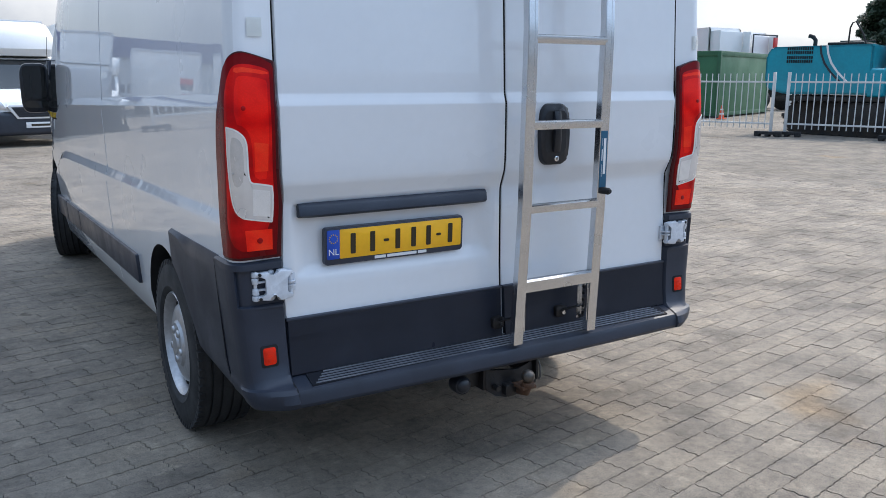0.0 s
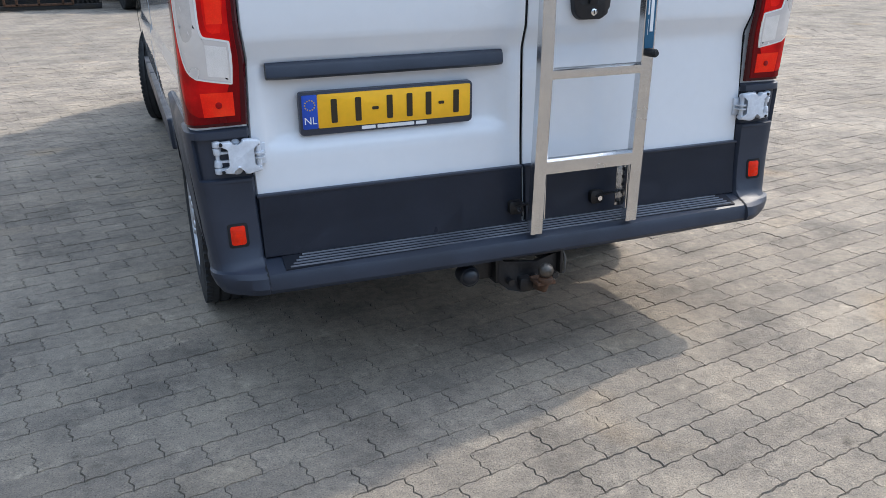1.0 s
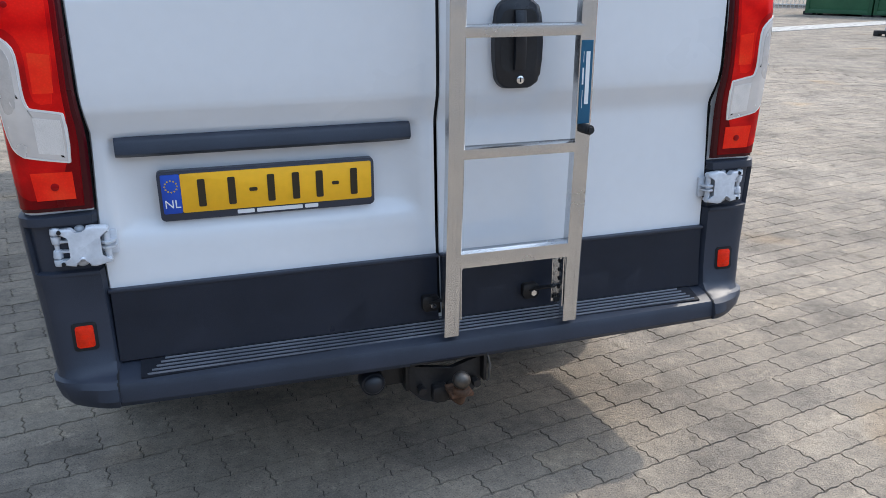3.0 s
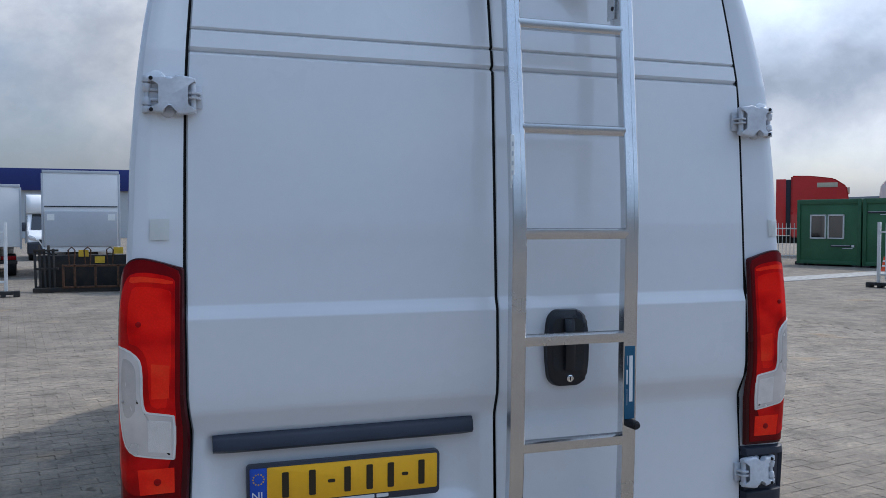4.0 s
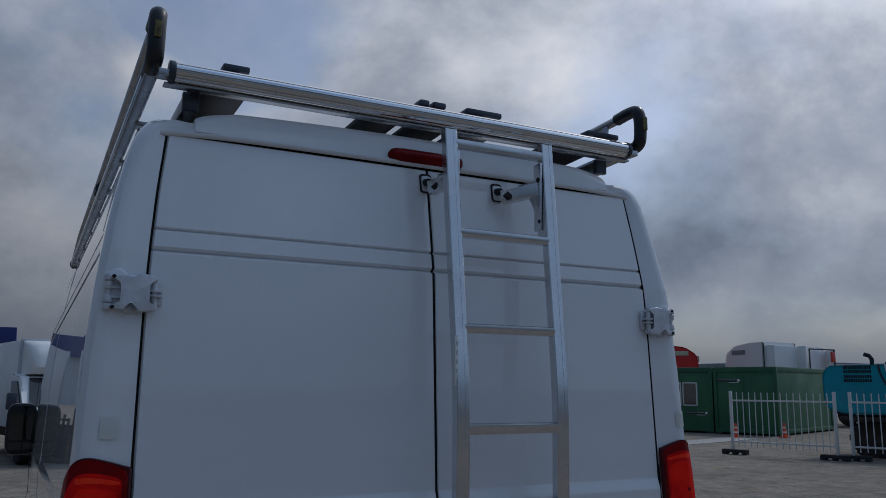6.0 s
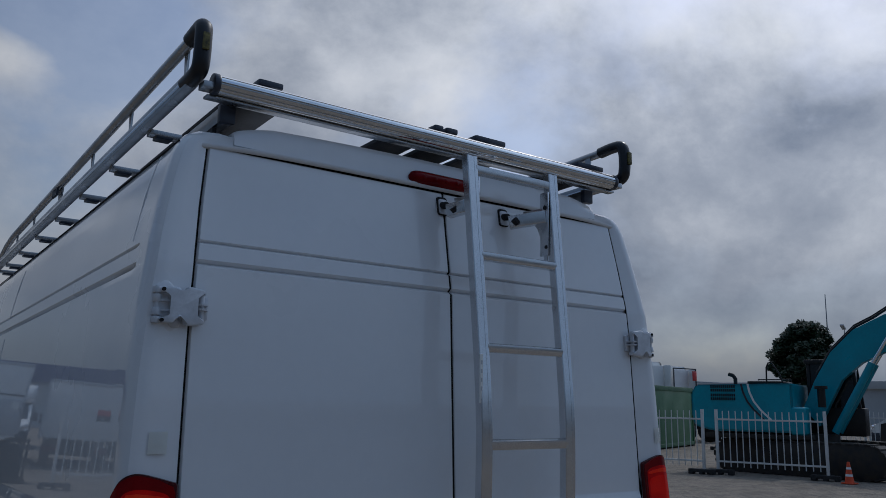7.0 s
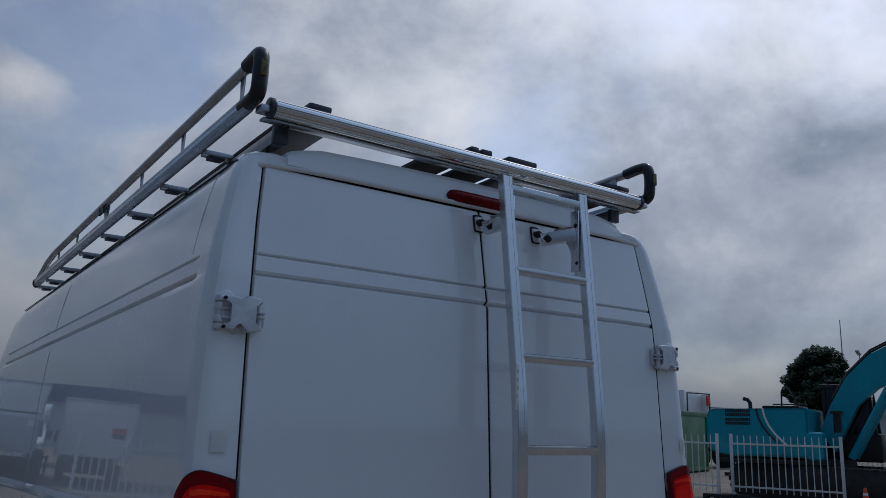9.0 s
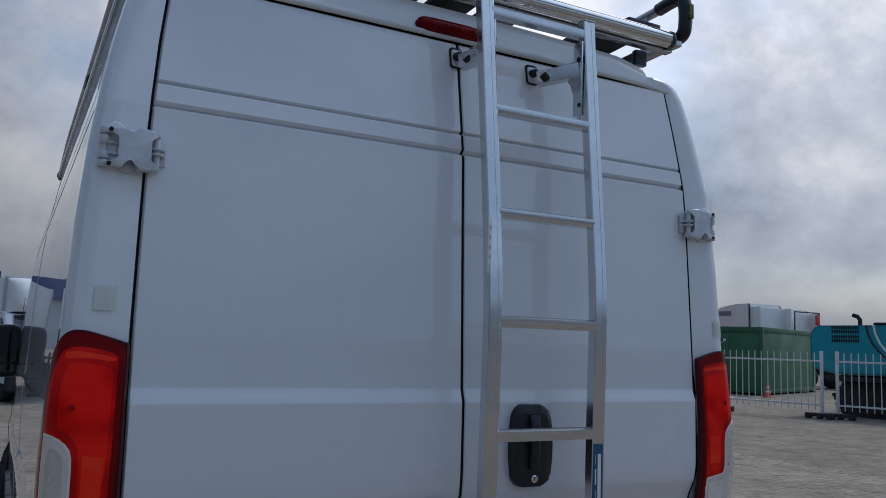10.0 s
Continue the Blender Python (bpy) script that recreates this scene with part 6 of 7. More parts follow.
def cabin(o, has_window):
    c = thing("site_cabin", "green steel site cabin with white window frames" if has_window else "green steel site cabin with plain panels", "site cabin", o, "green site cabins")
    m = Matrix.Translation(o) @ Matrix.Rotation(ang, 4, "Z")
    W, D, H = 2.44, 6.05, 2.50

    def add(name, boxes, material, parent, lab="", bev=0.01):
        bm = nm()
        for lo, hi in boxes:
            box(bm, lo, hi, bev)
        bmesh.ops.transform(bm, matrix=m, verts=bm.verts)
        return part(name, bm, material, parent, lab)
    add("wall", [((0.04, 0.04, 0.14), (W - 0.04, D - 0.04, H - 0.10))], GREEN, c, "", 0.005)
    add("frame", [((0, 0, 0.06), (0.13, 0.13, H)), ((W - 0.13, 0, 0.06), (W, 0.13, H)), ((0, D - 0.13, 0.06), (0.13, D, H)), ((W - 0.13, D - 0.13, 0.06), (W, D, H)), ((0.13, 0.0, H - 0.17), (W - 0.13, 0.13, H)), ((0.13, 0.0, 0.06), (W - 0.13, 0.13, 0.20)), ((0, 0.13, H - 0.17), (0.1, D - 0.13, H)), ((W - 0.1, 0.13, H - 0.17), (W, D - 0.13, H)), ((W - 0.1, 0.13, 0.06), (W, D - 0.13, 0.2))], GREEN_D, c)
    add("roof", [((0.03, 0.03, H - 0.06), (W - 0.03, D - 0.03, H + 0.02))], GREEN_D, c)
    for bx, by in ((0.0, 0.0), (W - 0.3, 0.0), (0.0, D - 0.3), (W - 0.3, D - 0.3)):
        add("block", [((bx, by, 0.0), (bx + 0.3, by + 0.3, 0.06))], FOOT, c)
    if has_window:
        for x0 in (0.52, 1.20):
            fr = add("window", [((x0, 0.0, 1.02), (x0 + 0.05, 0.06, 1.94)), ((x0 + 0.57, 0.0, 1.02), (x0 + 0.62, 0.06, 1.94)), ((x0, 0.0, 1.02), (x0 + 0.62, 0.06, 1.07)), ((x0, 0.0, 1.89), (x0 + 0.62, 0.06, 1.94))], FENCE_W, c, "white framed window", 0.004)
            add("pane", [((x0 + 0.05, 0.022, 1.07), (x0 + 0.57, 0.040, 1.89))], GLASS, fr, "", 0)
        sg = add("sign", [((1.32, 0.020, 0.72), (2.22, 0.042, 0.80))], NAVY, c, "narrow sign with bars of print", 0.002)
    else:
        sg = add("sign", [((0.16, 0.020, 1.97), (0.98, 0.042, 2.05))], NAVY, c, "narrow sign with bars of print", 0.002)
        add("panel_rib", [((x, 0.022, 0.3), (x + 0.03, 0.052, 2.2)) for x in (1.15,)], GREEN_D, c)
    x0, z0 = (1.32, 0.72) if has_window else (0.16, 1.97)
    add("print_bar", [((x0 + 0.02, 0.012, z0 + 0.055), (x0 + 0.72, 0.018, z0 + 0.066)), ((x0 + 0.78, 0.012, z0), (x0 + 0.88, 0.018, z0 + 0.085)), ((x0 + 0.45, 0.012, z0 - 0.05), (x0 + 0.82, 0.018, z0 - 0.03))], PRINT_W, sg, "", 0)


CAB_O = at_f((21.98, 23.65), 0, 0)
cabin(CAB_O, True)
cabin(at_f((21.98, 23.65), 2.50, 0), False)


def tractor_unit(o, turn, paint, lab, stretch=(1.0, 1.2, 1.0), marker=False):
    """A lorry cab with its roof deflector, seen over the cabins."""
    c = thing("lorry_cab", lab, "lorry", o, "lorry cabs behind the cabins")
    m = Matrix.Translation(o) @ Matrix.Rotation(turn, 4, "Z") @ Matrix.Diagonal((*stretch, 1))

    def add(name, fn, material, parent, label=""):
        bm = nm()
        fn(bm)
        bmesh.ops.transform(bm, matrix=m, verts=bm.verts)
        return part(name, bm, material, parent, label)

    def shell_fn(bm):
        loft(bm, [[(x, y, z) for y, z in ((0, 0.9), (0, 2.6), (0.10, 3.35), (0.55, 3.72), (1.4, 3.86), (2.1, 3.88), (2.1, 0.9))] for x in (-1.2, -1.15, 1.15, 1.2)])
        bmesh.ops.bevel(bm, geom=list(bm.edges), offset=0.06, segments=2, affect="EDGES")
    cab = add("cab", shell_fn, paint, c)
    add("windscreen", lambda b: box(b, (-1.05, -0.012, 1.85), (1.05, 0.05, 2.62), 0.01), GLASS, cab)
    add("cab_back", lambda b: box(b, (-1.12, 2.08, 1.0), (1.12, 2.30, 3.70), 0.02), NAVY if paint is RED_CAB else paint, cab)
    if marker:
        add("marker_panel", lambda b: box(b, (-1.18, 2.66, 3.10), (-0.82, 2.72, 3.62), 0.01), RED_CAB, cab, "red marker panel")
        add("dark_edge", lambda b: [box(b, (x, 2.655, 2.6), (x + 0.06, 2.70, 3.74), 0.005) for x in (-1.2, 1.14)] + [box(b, (-1.2, 2.655, 3.70), (1.2, 2.70, 3.76), 0.005)], NAVY, cab)
    for sx in (-1, 1):
        add("side_deflector", lambda b: box(b, (sx * 1.16 - 0.03, 2.28, 1.0), (sx * 1.16 + 0.03, 2.65, 3.72), 0.02), paint, cab)
        add("name_panel", lambda b: box(b, (sx * 1.20 - 0.022, 0.42, 3.30), (sx * 1.20 + 0.022, 1.15, 3.52), 0.004), CREAM if paint is RED_CAB else WALL_G, cab)
    add("front_panel", lambda b: box(b, (-0.8, -0.02, 3.0), (0.8, 0.3, 3.3), 0.01), CREAM if paint is RED_CAB else WALL_G, cab)
    add("chassis", lambda b: box(b, (-0.45, 0.3, 0.6), (0.45, 5.8, 0.95), 0.03), DARK_STEEL, c)
    for y in (0.9, 4.6):
        for sx in (-1, 1):
            add("wheel", lambda b: cyl(b, (sx * 0.85, y, 0.5), (sx * 1.2, y, 0.5), 0.5, 28, bevel=0.05), TYRE, c)
    return c


tractor_unit((30.2, 29.5, 0), radians(47.8), RED_CAB, "red lorry cab with a cream name panel on its roof", (1.0, 1.22, 1.01))
tractor_unit((32.6, 28.9, 0), math.pi, WHITE_BOX, "white lorry cab with a tall roof deflector", (0.95, 1.2, 1.03))
tractor_unit((35.1, 29.1, 0), math.pi, WHITE_BOX, "white lorry cab with a red marker panel on its back", (0.8, 1.2, 0.99), True)


def excavator(o):
    """Tracked digger; x along its boom, y across."""
    e = thing("excavator", "teal tracked excavator with its boom raised, parked behind the fence", "excavator", o)
    m = Matrix.Translation(o) @ Matrix.Rotation(ang, 4, "Z")

    slew = Matrix.Translation((0.41, 0, 0)) @ Matrix.Rotation(radians(-16), 4, "Z")

    def add(name, fn, material, parent, label="", smooth=35):
        bm = nm()
        fn(bm)
        if name in ("track", "shoe_chain", "undercarriage") or parent.name.startswith("track"):
            bmesh.ops.transform(bm, matrix=slew, verts=bm.verts)
        bmesh.ops.transform(bm, matrix=m, verts=bm.verts)
        return part(name, bm, material, parent, label, smooth)

    for ys in (-1.0, 1.0):
        outline = []
        r, L = 0.42, 3.7
        for k in range(13):
            a = radians(-90 + 180 * k / 12)
            outline.append((L / 2 + r * math.cos(a), 0.44 + r * math.sin(a)))
        for k in range(13):
            a = radians(90 + 180 * k / 12)
            outline.append((-L / 2 + r * math.cos(a), 0.44 + r * math.sin(a)))
        tr = add("track", lambda b: extrude_outline(b, outline, lambda u, v: (u, ys - 0.28, v), lambda u, v: (u, ys + 0.28, v), 0.02), DARK_STEEL, e, "black steel crawler track")

        def shoes(b):
            n = 44
            per = 2 * L + 2 * math.pi * r
            for k in range(n):
                d = per * k / n
                if d < L:
                    x, z, a = -L / 2 + d, 0.44 - r, 0
                elif d < L + math.pi * r:
                    t = (d - L) / r
                    x, z, a = L / 2 + r * math.sin(t), 0.44 - r * math.cos(t), -t
                elif d < 2 * L + math.pi * r:
                    x, z, a = L / 2 - (d - L - math.pi * r), 0.44 + r, math.pi
                else:
                    t = (d - 2 * L - math.pi * r) / r
                    x, z, a = -L / 2 - r * math.sin(t), 0.44 + r * math.cos(t), math.pi - t
                box(b, (-0.07, -0.30, -0.022), (0.07, 0.30, 0.012), 0, 1, Matrix.Translation((x, ys, z)) @ Matrix.Rotation(a, 4, "Y"))
        add("shoe_chain", shoes, DARK_STEEL, tr, "", 0)
        add("roller", lambda b: [cyl(b, (x, ys - 0.30, 0.22), (x, ys + 0.30, 0.22), 0.10, 14) for x in (-1.2, -0.7, -0.2, 0.3, 0.8, 1.3)], BLACK_METAL, tr)
    add("undercarriage", lambda b: (box(b, (-0.9, -0.8, 0.42), (0.9, 0.8, 0.85), 0.06), cyl(b, (0, 0, 0.8), (0, 0, 1.05), 0.6, 32)), DARK_STEEL, e)

    def house(b):
        loft(b, [[(x, y, z) for x, z in ((-2.46, 1.20), (-2.54, 1.45), (-2.54, 2.10), (-2.40, 2.32), (0.1, 2.36), (0.1, 1.08), (-2.0, 1.08))] for y in (-1.22, -1.15, 1.15, 1.22)])
        bmesh.ops.bevel(b, geom=list(b.edges), offset=0.05, segments=2, affect="EDGES")
        box(b, (0.0, -1.22, 1.02), (0.42, -0.50, 1.75), 0.10, 3)
    hs = add("engine_house", house, TEAL, e, "teal engine house with louvred vents")
    for z in (1.90, 2.00, 2.13, 2.23):
        for k in range(12):
            add("vent_slot", lambda b: box(b, (-2.00 + 0.056 * k, -1.235, z), (-1.965 + 0.056 * k, -1.215, z + 0.075)), GAP, hs, "", 0)
    for dx, paint in ((0.0, NAVY), (0.17, WHITE_BOX)):
        way = [(-1.18 + dx, 2.34), (-1.14 + dx, 2.12), (-1.04 + dx, 1.88), (-0.88 + dx, 1.66), (-0.62 + dx, 1.40)]
        add("stripe", lambda b: [bar(b, (p[0], -1.226, p[1]), (q[0], -1.226, q[1]), 0.016, 0.05, 0, (1, 0, 0)) for p, q in zip(way, way[1:])], paint, hs)
    add("skirt", lambda b: box(b, (-2.2, -1.20, 0.90), (0.5, 1.20, 1.03), 0.03), DARK_STEEL, e)
    add("exhaust", lambda b: tube(b, [(-1.5, -0.5, 2.30), (-1.5, -0.5, 2.50), (-1.56, -0.5, 2.59), (-1.68, -0.5, 2.63)], 0.055, 12), RUBBER, e, "curved black exhaust pipe")
    add("top_cover", lambda b: (box(b, (-1.1, -0.9, 2.34), (-0.2, 0.6, 2.43), 0.04), cyl(b, (0.75, -0.85, 1.75), (0.75, -0.85, 2.22), 0.10, 16), cyl(b, (0.75, -0.85, 2.22), (0.75, -0.85, 2.30), 0.16, 16)), BLACK_METAL, e)
    add("handrail", lambda b: tube(b, [(-0.55, -1.1, 2.18), (-0.53, -1.1, 2.78), (-0.48, -1.1, 2.90), (-0.40, -1.1, 2.92), (-0.20, -1.12, 2.60), (0.02, -1.15, 1.95)], 0.022, 8), BLACK_METAL, e, "dark tube handrail")
    add("handrail", lambda b: tube(b, [(-1.2, 0.9, 2.30), (-1.2, 0.9, 2.52), (-0.3, 0.9, 2.52), (-0.3, 0.9, 2.30)], 0.02, 8), BLACK_METAL, e, "dark tube handrail")

    cf = add("operator_cab", lambda b: box(b, (0.2, 0.4, 1.0), (1.6, 1.25, 1.75), 0.04), BLACK_METAL, e, "dark operator's cab")
    add("cab_roof", lambda b: box(b, (0.15, 0.35, 2.93), (1.50, 1.28, 3.05), 0.03), BLACK_METAL, cf)
    for x, y in ((0.25, 0.45), (0.25, 1.2), (1.55, 0.45), (1.55, 1.2)):
        add("cab_post", lambda b: bar(b, (x, y, 1.0), (x if x < 1 else 1.35, y, 3.0), 0.09, 0.09, 0.01), BLACK_METAL, cf)
    add("cab_glass", lambda b: box(b, (0.27, 0.47, 1.75), (1.40, 1.19, 2.93), 0), GLASS, cf, "", 0)
    add("floodlight", lambda b: bar(b, (1.45, 1.1, 3.05), (1.5, 1.1, 3.22), 0.12, 0.10, 0.01), BLACK_METAL, cf)

    # boom, a bent box beam rising ahead of the cab
    top = [(0.20, 1.75), (0.50, 2.45), (0.93, 3.20), (1.53, 3.80), (2.30, 4.18), (2.90, 4.24), (3.6, 4.12), (4.6, 3.80), (5.7, 3.40), (6.9, 2.92)]
    bot = [(0.55, 1.25), (0.85, 1.85), (1.18, 2.48), (1.68, 2.92), (2.25, 3.20), (2.85, 3.33), (3.6, 3.34), (4.6, 3.18), (5.7, 2.98), (6.95, 2.68)]

    def boom(b):
        loft(b, [[(t[0], -0.22, t[1]), (t[0], 0.22, t[1]), (q[0], 0.22, q[1]), (q[0], -0.22, q[1])] for t, q in zip(top, bot)])
    bo_ = add("boom", boom, TEAL, e, "curved teal boom", 25)
    add("hose", lambda b: [tube(b, [(x, y, z + dz) for x, z in ((0.55, 2.62), (0.95, 3.27), (1.55, 3.87), (2.0, 4.10), (2.35, 4.33), (2.8, 4.42), (3.4, 4.36), (4.2, 4.02))], 0.026, 8) for y, dz in ((-0.14, 0.0), (-0.05, 0.06), (0.1, 0.02))], RUBBER, bo_, "black hydraulic hoses")
    add("ram", lambda b: [cyl(b, (0.95, y, 1.10), (1.94, y, 2.91), 0.095, 14) for y in (-0.36, 0.36)], TEAL, bo_, "teal hydraulic ram")
    add("ram_rod", lambda b: [cyl(b, (1.94, y, 2.91), (2.42, y, 3.70), 0.048, 12) for y in (-0.30, 0.30)], CHROME, bo_)
    add("stick", lambda b: loft(b, [[(6.6, -0.18, 3.35), (6.6, 0.18, 3.35), (7.1, 0.18, 3.25), (7.1, -0.18, 3.25)], [(6.55, -0.16, 2.2), (6.55, 0.16, 2.2), (7.0, 0.16, 2.2), (7.0, -0.16, 2.2)], [(6.3, -0.12, 0.75), (6.3, 0.12, 0.75), (6.55, 0.12, 0.75), (6.55, -0.12, 0.75)]]), TEAL, e)
    add("bucket", lambda b: extrude_outline(b, [(6.3, 0.8), (6.65, 0.75), (6.75, 0.3), (6.5, 0.0), (5.9, 0.02), (5.7, 0.35), (5.9, 0.3), (6.2, 0.35)], lambda u, v: (u, -0.5, v), lambda u, v: (u, 0.5, v), 0.02), DARK_STEEL, e)


EXC_O = at_f((18.75, 10.9), 0.75, 0.75)
excavator(EXC_O)


def loader(o, turn):
    """Wheel loader half hidden behind the digger's boom."""
    e = thing("wheel_loader", "weathered yellow-brown wheel loader with a glazed cab", "wheel loader", o)
    m = Matrix.Translation(o) @ Matrix.Rotation(turn, 4, "Z")

    def add(name, fn, material, parent, label=""):
        bm = nm()
        fn(bm)
        bmesh.ops.transform(bm, matrix=m, verts=bm.verts)
        return part(name, bm, material, parent, label)
    add("chassis", lambda b: (box(b, (-3.0, -0.75, 0.75), (1.6, 0.75, 1.35), 0.06), box(b, (-3.1, -0.85, 1.35), (-0.9, 0.85, 2.15), 0.15, 3)), LOADER_Y, e)
    for x in (-1.9, 1.1):
        for y in (-1.0, 1.0):
            w = add("wheel", lambda b: cyl(b, (x, y - 0.28, 0.75), (x, y + 0.28, 0.75), 0.75, 36, bevel=0.10), TYRE, e)
            add("rim", lambda b: cyl(b, (x, y - 0.30, 0.75), (x, y + 0.30, 0.75), 0.36, 28, bevel=0.03), LOADER_Y, w)
            add("mudguard", lambda b: loft(b, [[(x + 0.86 * math.cos(a), y - 0.3, 0.75 + 0.86 * math.sin(a)), (x + 0.86 * math.cos(a), y + 0.3, 0.75 + 0.86 * math.sin(a)), (x + 0.90 * math.cos(a), y + 0.3, 0.75 + 0.90 * math.sin(a)), (x + 0.90 * math.cos(a), y - 0.3, 0.75 + 0.90 * math.sin(a))] for a in [radians(20 + 14 * k) for k in range(11)]]), BLACK_METAL, w)

    def frame_fn(b):
        for x, y in ((-0.85, -0.7), (-0.85, 0.7), (0.55, -0.7), (0.55, 0.7), (-0.2, -0.72), (-0.2, 0.72)):
            bar(b, (x, y, 1.4), (x, y, 3.0), 0.08, 0.08, 0.01)
        box(b, (-1.0, -0.85, 2.98), (0.75, 0.85, 3.14), 0.05)
        box(b, (-0.9, -0.75, 1.35), (0.6, 0.75, 1.75), 0.03)
    cf = add("cab", frame_fn, BLACK_METAL, e, "glazed cab with dark posts")
    add("pane", lambda b: (box(b, (-0.82, -0.73, 1.76), (0.52, -0.715, 2.95)), box(b, (-0.82, 0.715, 1.76), (0.52, 0.73, 2.95)), box(b, (0.55, -0.66, 1.76), (0.565, 0.66, 2.95))), glass_mat("cab_glass", (0.55, 0.62, 0.62)), cf)
    add("seat", lambda b: (box(b, (-0.5, -0.28, 1.75), (0.0, 0.28, 1.95), 0.05), box(b, (-0.55, -0.26, 1.9), (-0.40, 0.26, 2.6), 0.05)), RUBBER, cf)
    add("lift_arm", lambda b: [bar(b, (1.2, y, 1.8), (2.9, y, 0.7), 0.16, 0.30, 0.03) for y in (-0.5, 0.5)], LOADER_Y, e)
    add("bucket", lambda b: extrude_outline(b, [(2.8, 1.3), (2.7, 0.3), (3.0, 0.05), (3.9, 0.02), (3.1, 0.35), (3.0, 1.25)], lambda u, v: (u, -1.3, v), lambda u, v: (u, 1.3, v), 0.02), DARK_STEEL, e)


loader((27.9, 8.6, 0), ang + radians(165))


def box_truck(o, turn, lab, squat=1.0, rear_grey=False, length=4.2, width=2.1, top=2.85, floor=0.75, logo=False, group="white box vans"):
    """A small box van: y runs from its nose to its tail."""
    c = thing("box_van", lab, "box van", o, group)
    m = Matrix.Translation(o) @ Matrix.Rotation(turn, 4, "Z") @ Matrix.Diagonal((1, 1, squat, 1))

    def add(name, fn, material, parent, label=""):
        bm = nm()
        fn(bm)
        bmesh.ops.transform(bm, matrix=m, verts=bm.verts)
        return part(name, bm, material, parent, label)
    h = width / 2
    bx = add("box_body", lambda b: box(b, (-h, 1.75, floor), (h, 1.75 + length, top), 0.05), WHITE_BOX, c)
    for x, dy in ((-h, 0), (h, 0), (-h, length - 0.04), (h, length - 0.04)):
        add("corner_rail", lambda b: box(b, (x - 0.03, 1.74 + dy, floor - 0.05), (x + 0.03, 1.80 + dy, top - 0.062), 0.01), GREY_BOX, bx)
    for dy in (1.73, 1.70 + length):
        add("top_rail", lambda b: box(b, (-h, dy, top - 0.06), (h, dy + 0.07, top + 0.025), 0.01), GREY_BOX, bx)
    # luton nose over the cab
    add("luton_nose", lambda b: loft(b, [[(x, y, z) for y, z in ((1.8, top - 0.02), (1.20, top - 0.05 - k), (0.95 + k, top - 0.16 - k), (0.78 + k, top - 0.42), (0.74 + k, top - 0.70), (0.84 + k, top - 0.86), (1.8, top - 0.90))] for x, k in ((-h + 0.04, 0.14), (-h + 0.10, 0.05), (-h + 0.24, 0.0), (h - 0.24, 0.0), (h - 0.10, 0.05), (h - 0.04, 0.14))]), WHITE_BOX, bx)

    def cabshape(b):
        loft(b, [[(x * k, y, z) for y, z in ((-0.10, 0.38), (-0.12, 0.95), (0.0, 1.12), (0.42, 1.30), (0.95, 2.02), (1.75, 2.10), (1.75, 0.38))] for x, k in ((-0.97, 1), (-0.90, 1.02), (0.90, 1.02), (0.97, 1))])
        bmesh.ops.bevel(b, geom=list(b.edges), offset=0.04, segments=2, affect="EDGES")
    cb = add("cab", cabshape, WHITE_BOX, c, "white cab with a dark bumper")
    add("windscreen", lambda b: loft(b, [[(-0.84, 0.40, 1.335), (0.84, 0.40, 1.335)], [(-0.78, 0.90, 2.00), (0.78, 0.90, 2.00)]], False, False, False), GLASS, cb)
    add("bumper", lambda b: box(b, (-1.0, -0.20, 0.26), (1.0, 0.25, 0.80), 0.09, 3), NAVY, cb, "dark bumper")
    gr = add("grille", lambda b: extrude_outline(b, [(-0.44, 0.64), (0.44, 0.64), (0.62, 0.92), (0.58, 0.96), (-0.58, 0.96), (-0.62, 0.92)], lambda u, v: (u, -0.228, v), lambda u, v: (u, -0.10, v), 0.01), WHITE_BOX, cb, "black grille in a white surround")
    add("grille_mesh", lambda b: extrude_outline(b, [(-0.41, 0.68), (0.41, 0.68), (0.55, 0.91), (-0.55, 0.91)], lambda u, v: (u, -0.234, v), lambda u, v: (u, -0.22, v)), BLACK_P, gr)
    add("grille_bar", lambda b: [box(b, (-0.44 - 0.03 * k, -0.240, 0.72 + 0.05 * k), (0.44 + 0.03 * k, -0.233, 0.732 + 0.05 * k)) for k in range(4)], NAVY, gr)
    for sx in (-1, 1):
        add("headlight", lambda b: extrude_outline(b, [(sx * 0.62, 0.86), (sx * 0.92, 0.90), (sx * 0.97, 1.04), (sx * 0.90, 1.10), (sx * 0.70, 1.02)], lambda u, v: (u, -0.17 + 0.16 * (abs(u) - 0.6), v), lambda u, v: (u, 0.1, v), 0.01), CLEAR_LENS, cb)
    add("plate_bar", lambda b: box(b, (-0.28, -0.215, 0.43), (0.28, -0.195, 0.56), 0.003), PRINT_W, cb, "white plate with a plain dark bar")
    add("print_bar", lambda b: box(b, (-0.18, -0.220, 0.47), (0.20, -0.212, 0.52)), PRINT_K, cb)
    for sx in (-1, 1):
        mr = add("mirror", lambda b: box(b, (sx * 1.14 - 0.10, 0.62, 1.25), (sx * 1.14 + 0.10, 0.78, 1.65), 0.05), TRIM_BLACK, cb, "black door mirror")
        add("side_window", lambda b: extrude_outline(b, [(0.55, 1.32), (1.6, 1.32), (1.6, 1.92), (1.05, 1.92)], lambda u, v: (sx * 0.998, u, v), lambda u, v: (sx * 0.95, u, v)), GLASS, cb)
        for y in (0.75, 1.75 + length * 0.72):
            add("wheel", lambda b: cyl(b, (sx * 0.70, y, 0.34), (sx * 0.95, y, 0.34), 0.34, 28, bevel=0.03), TYRE, c)
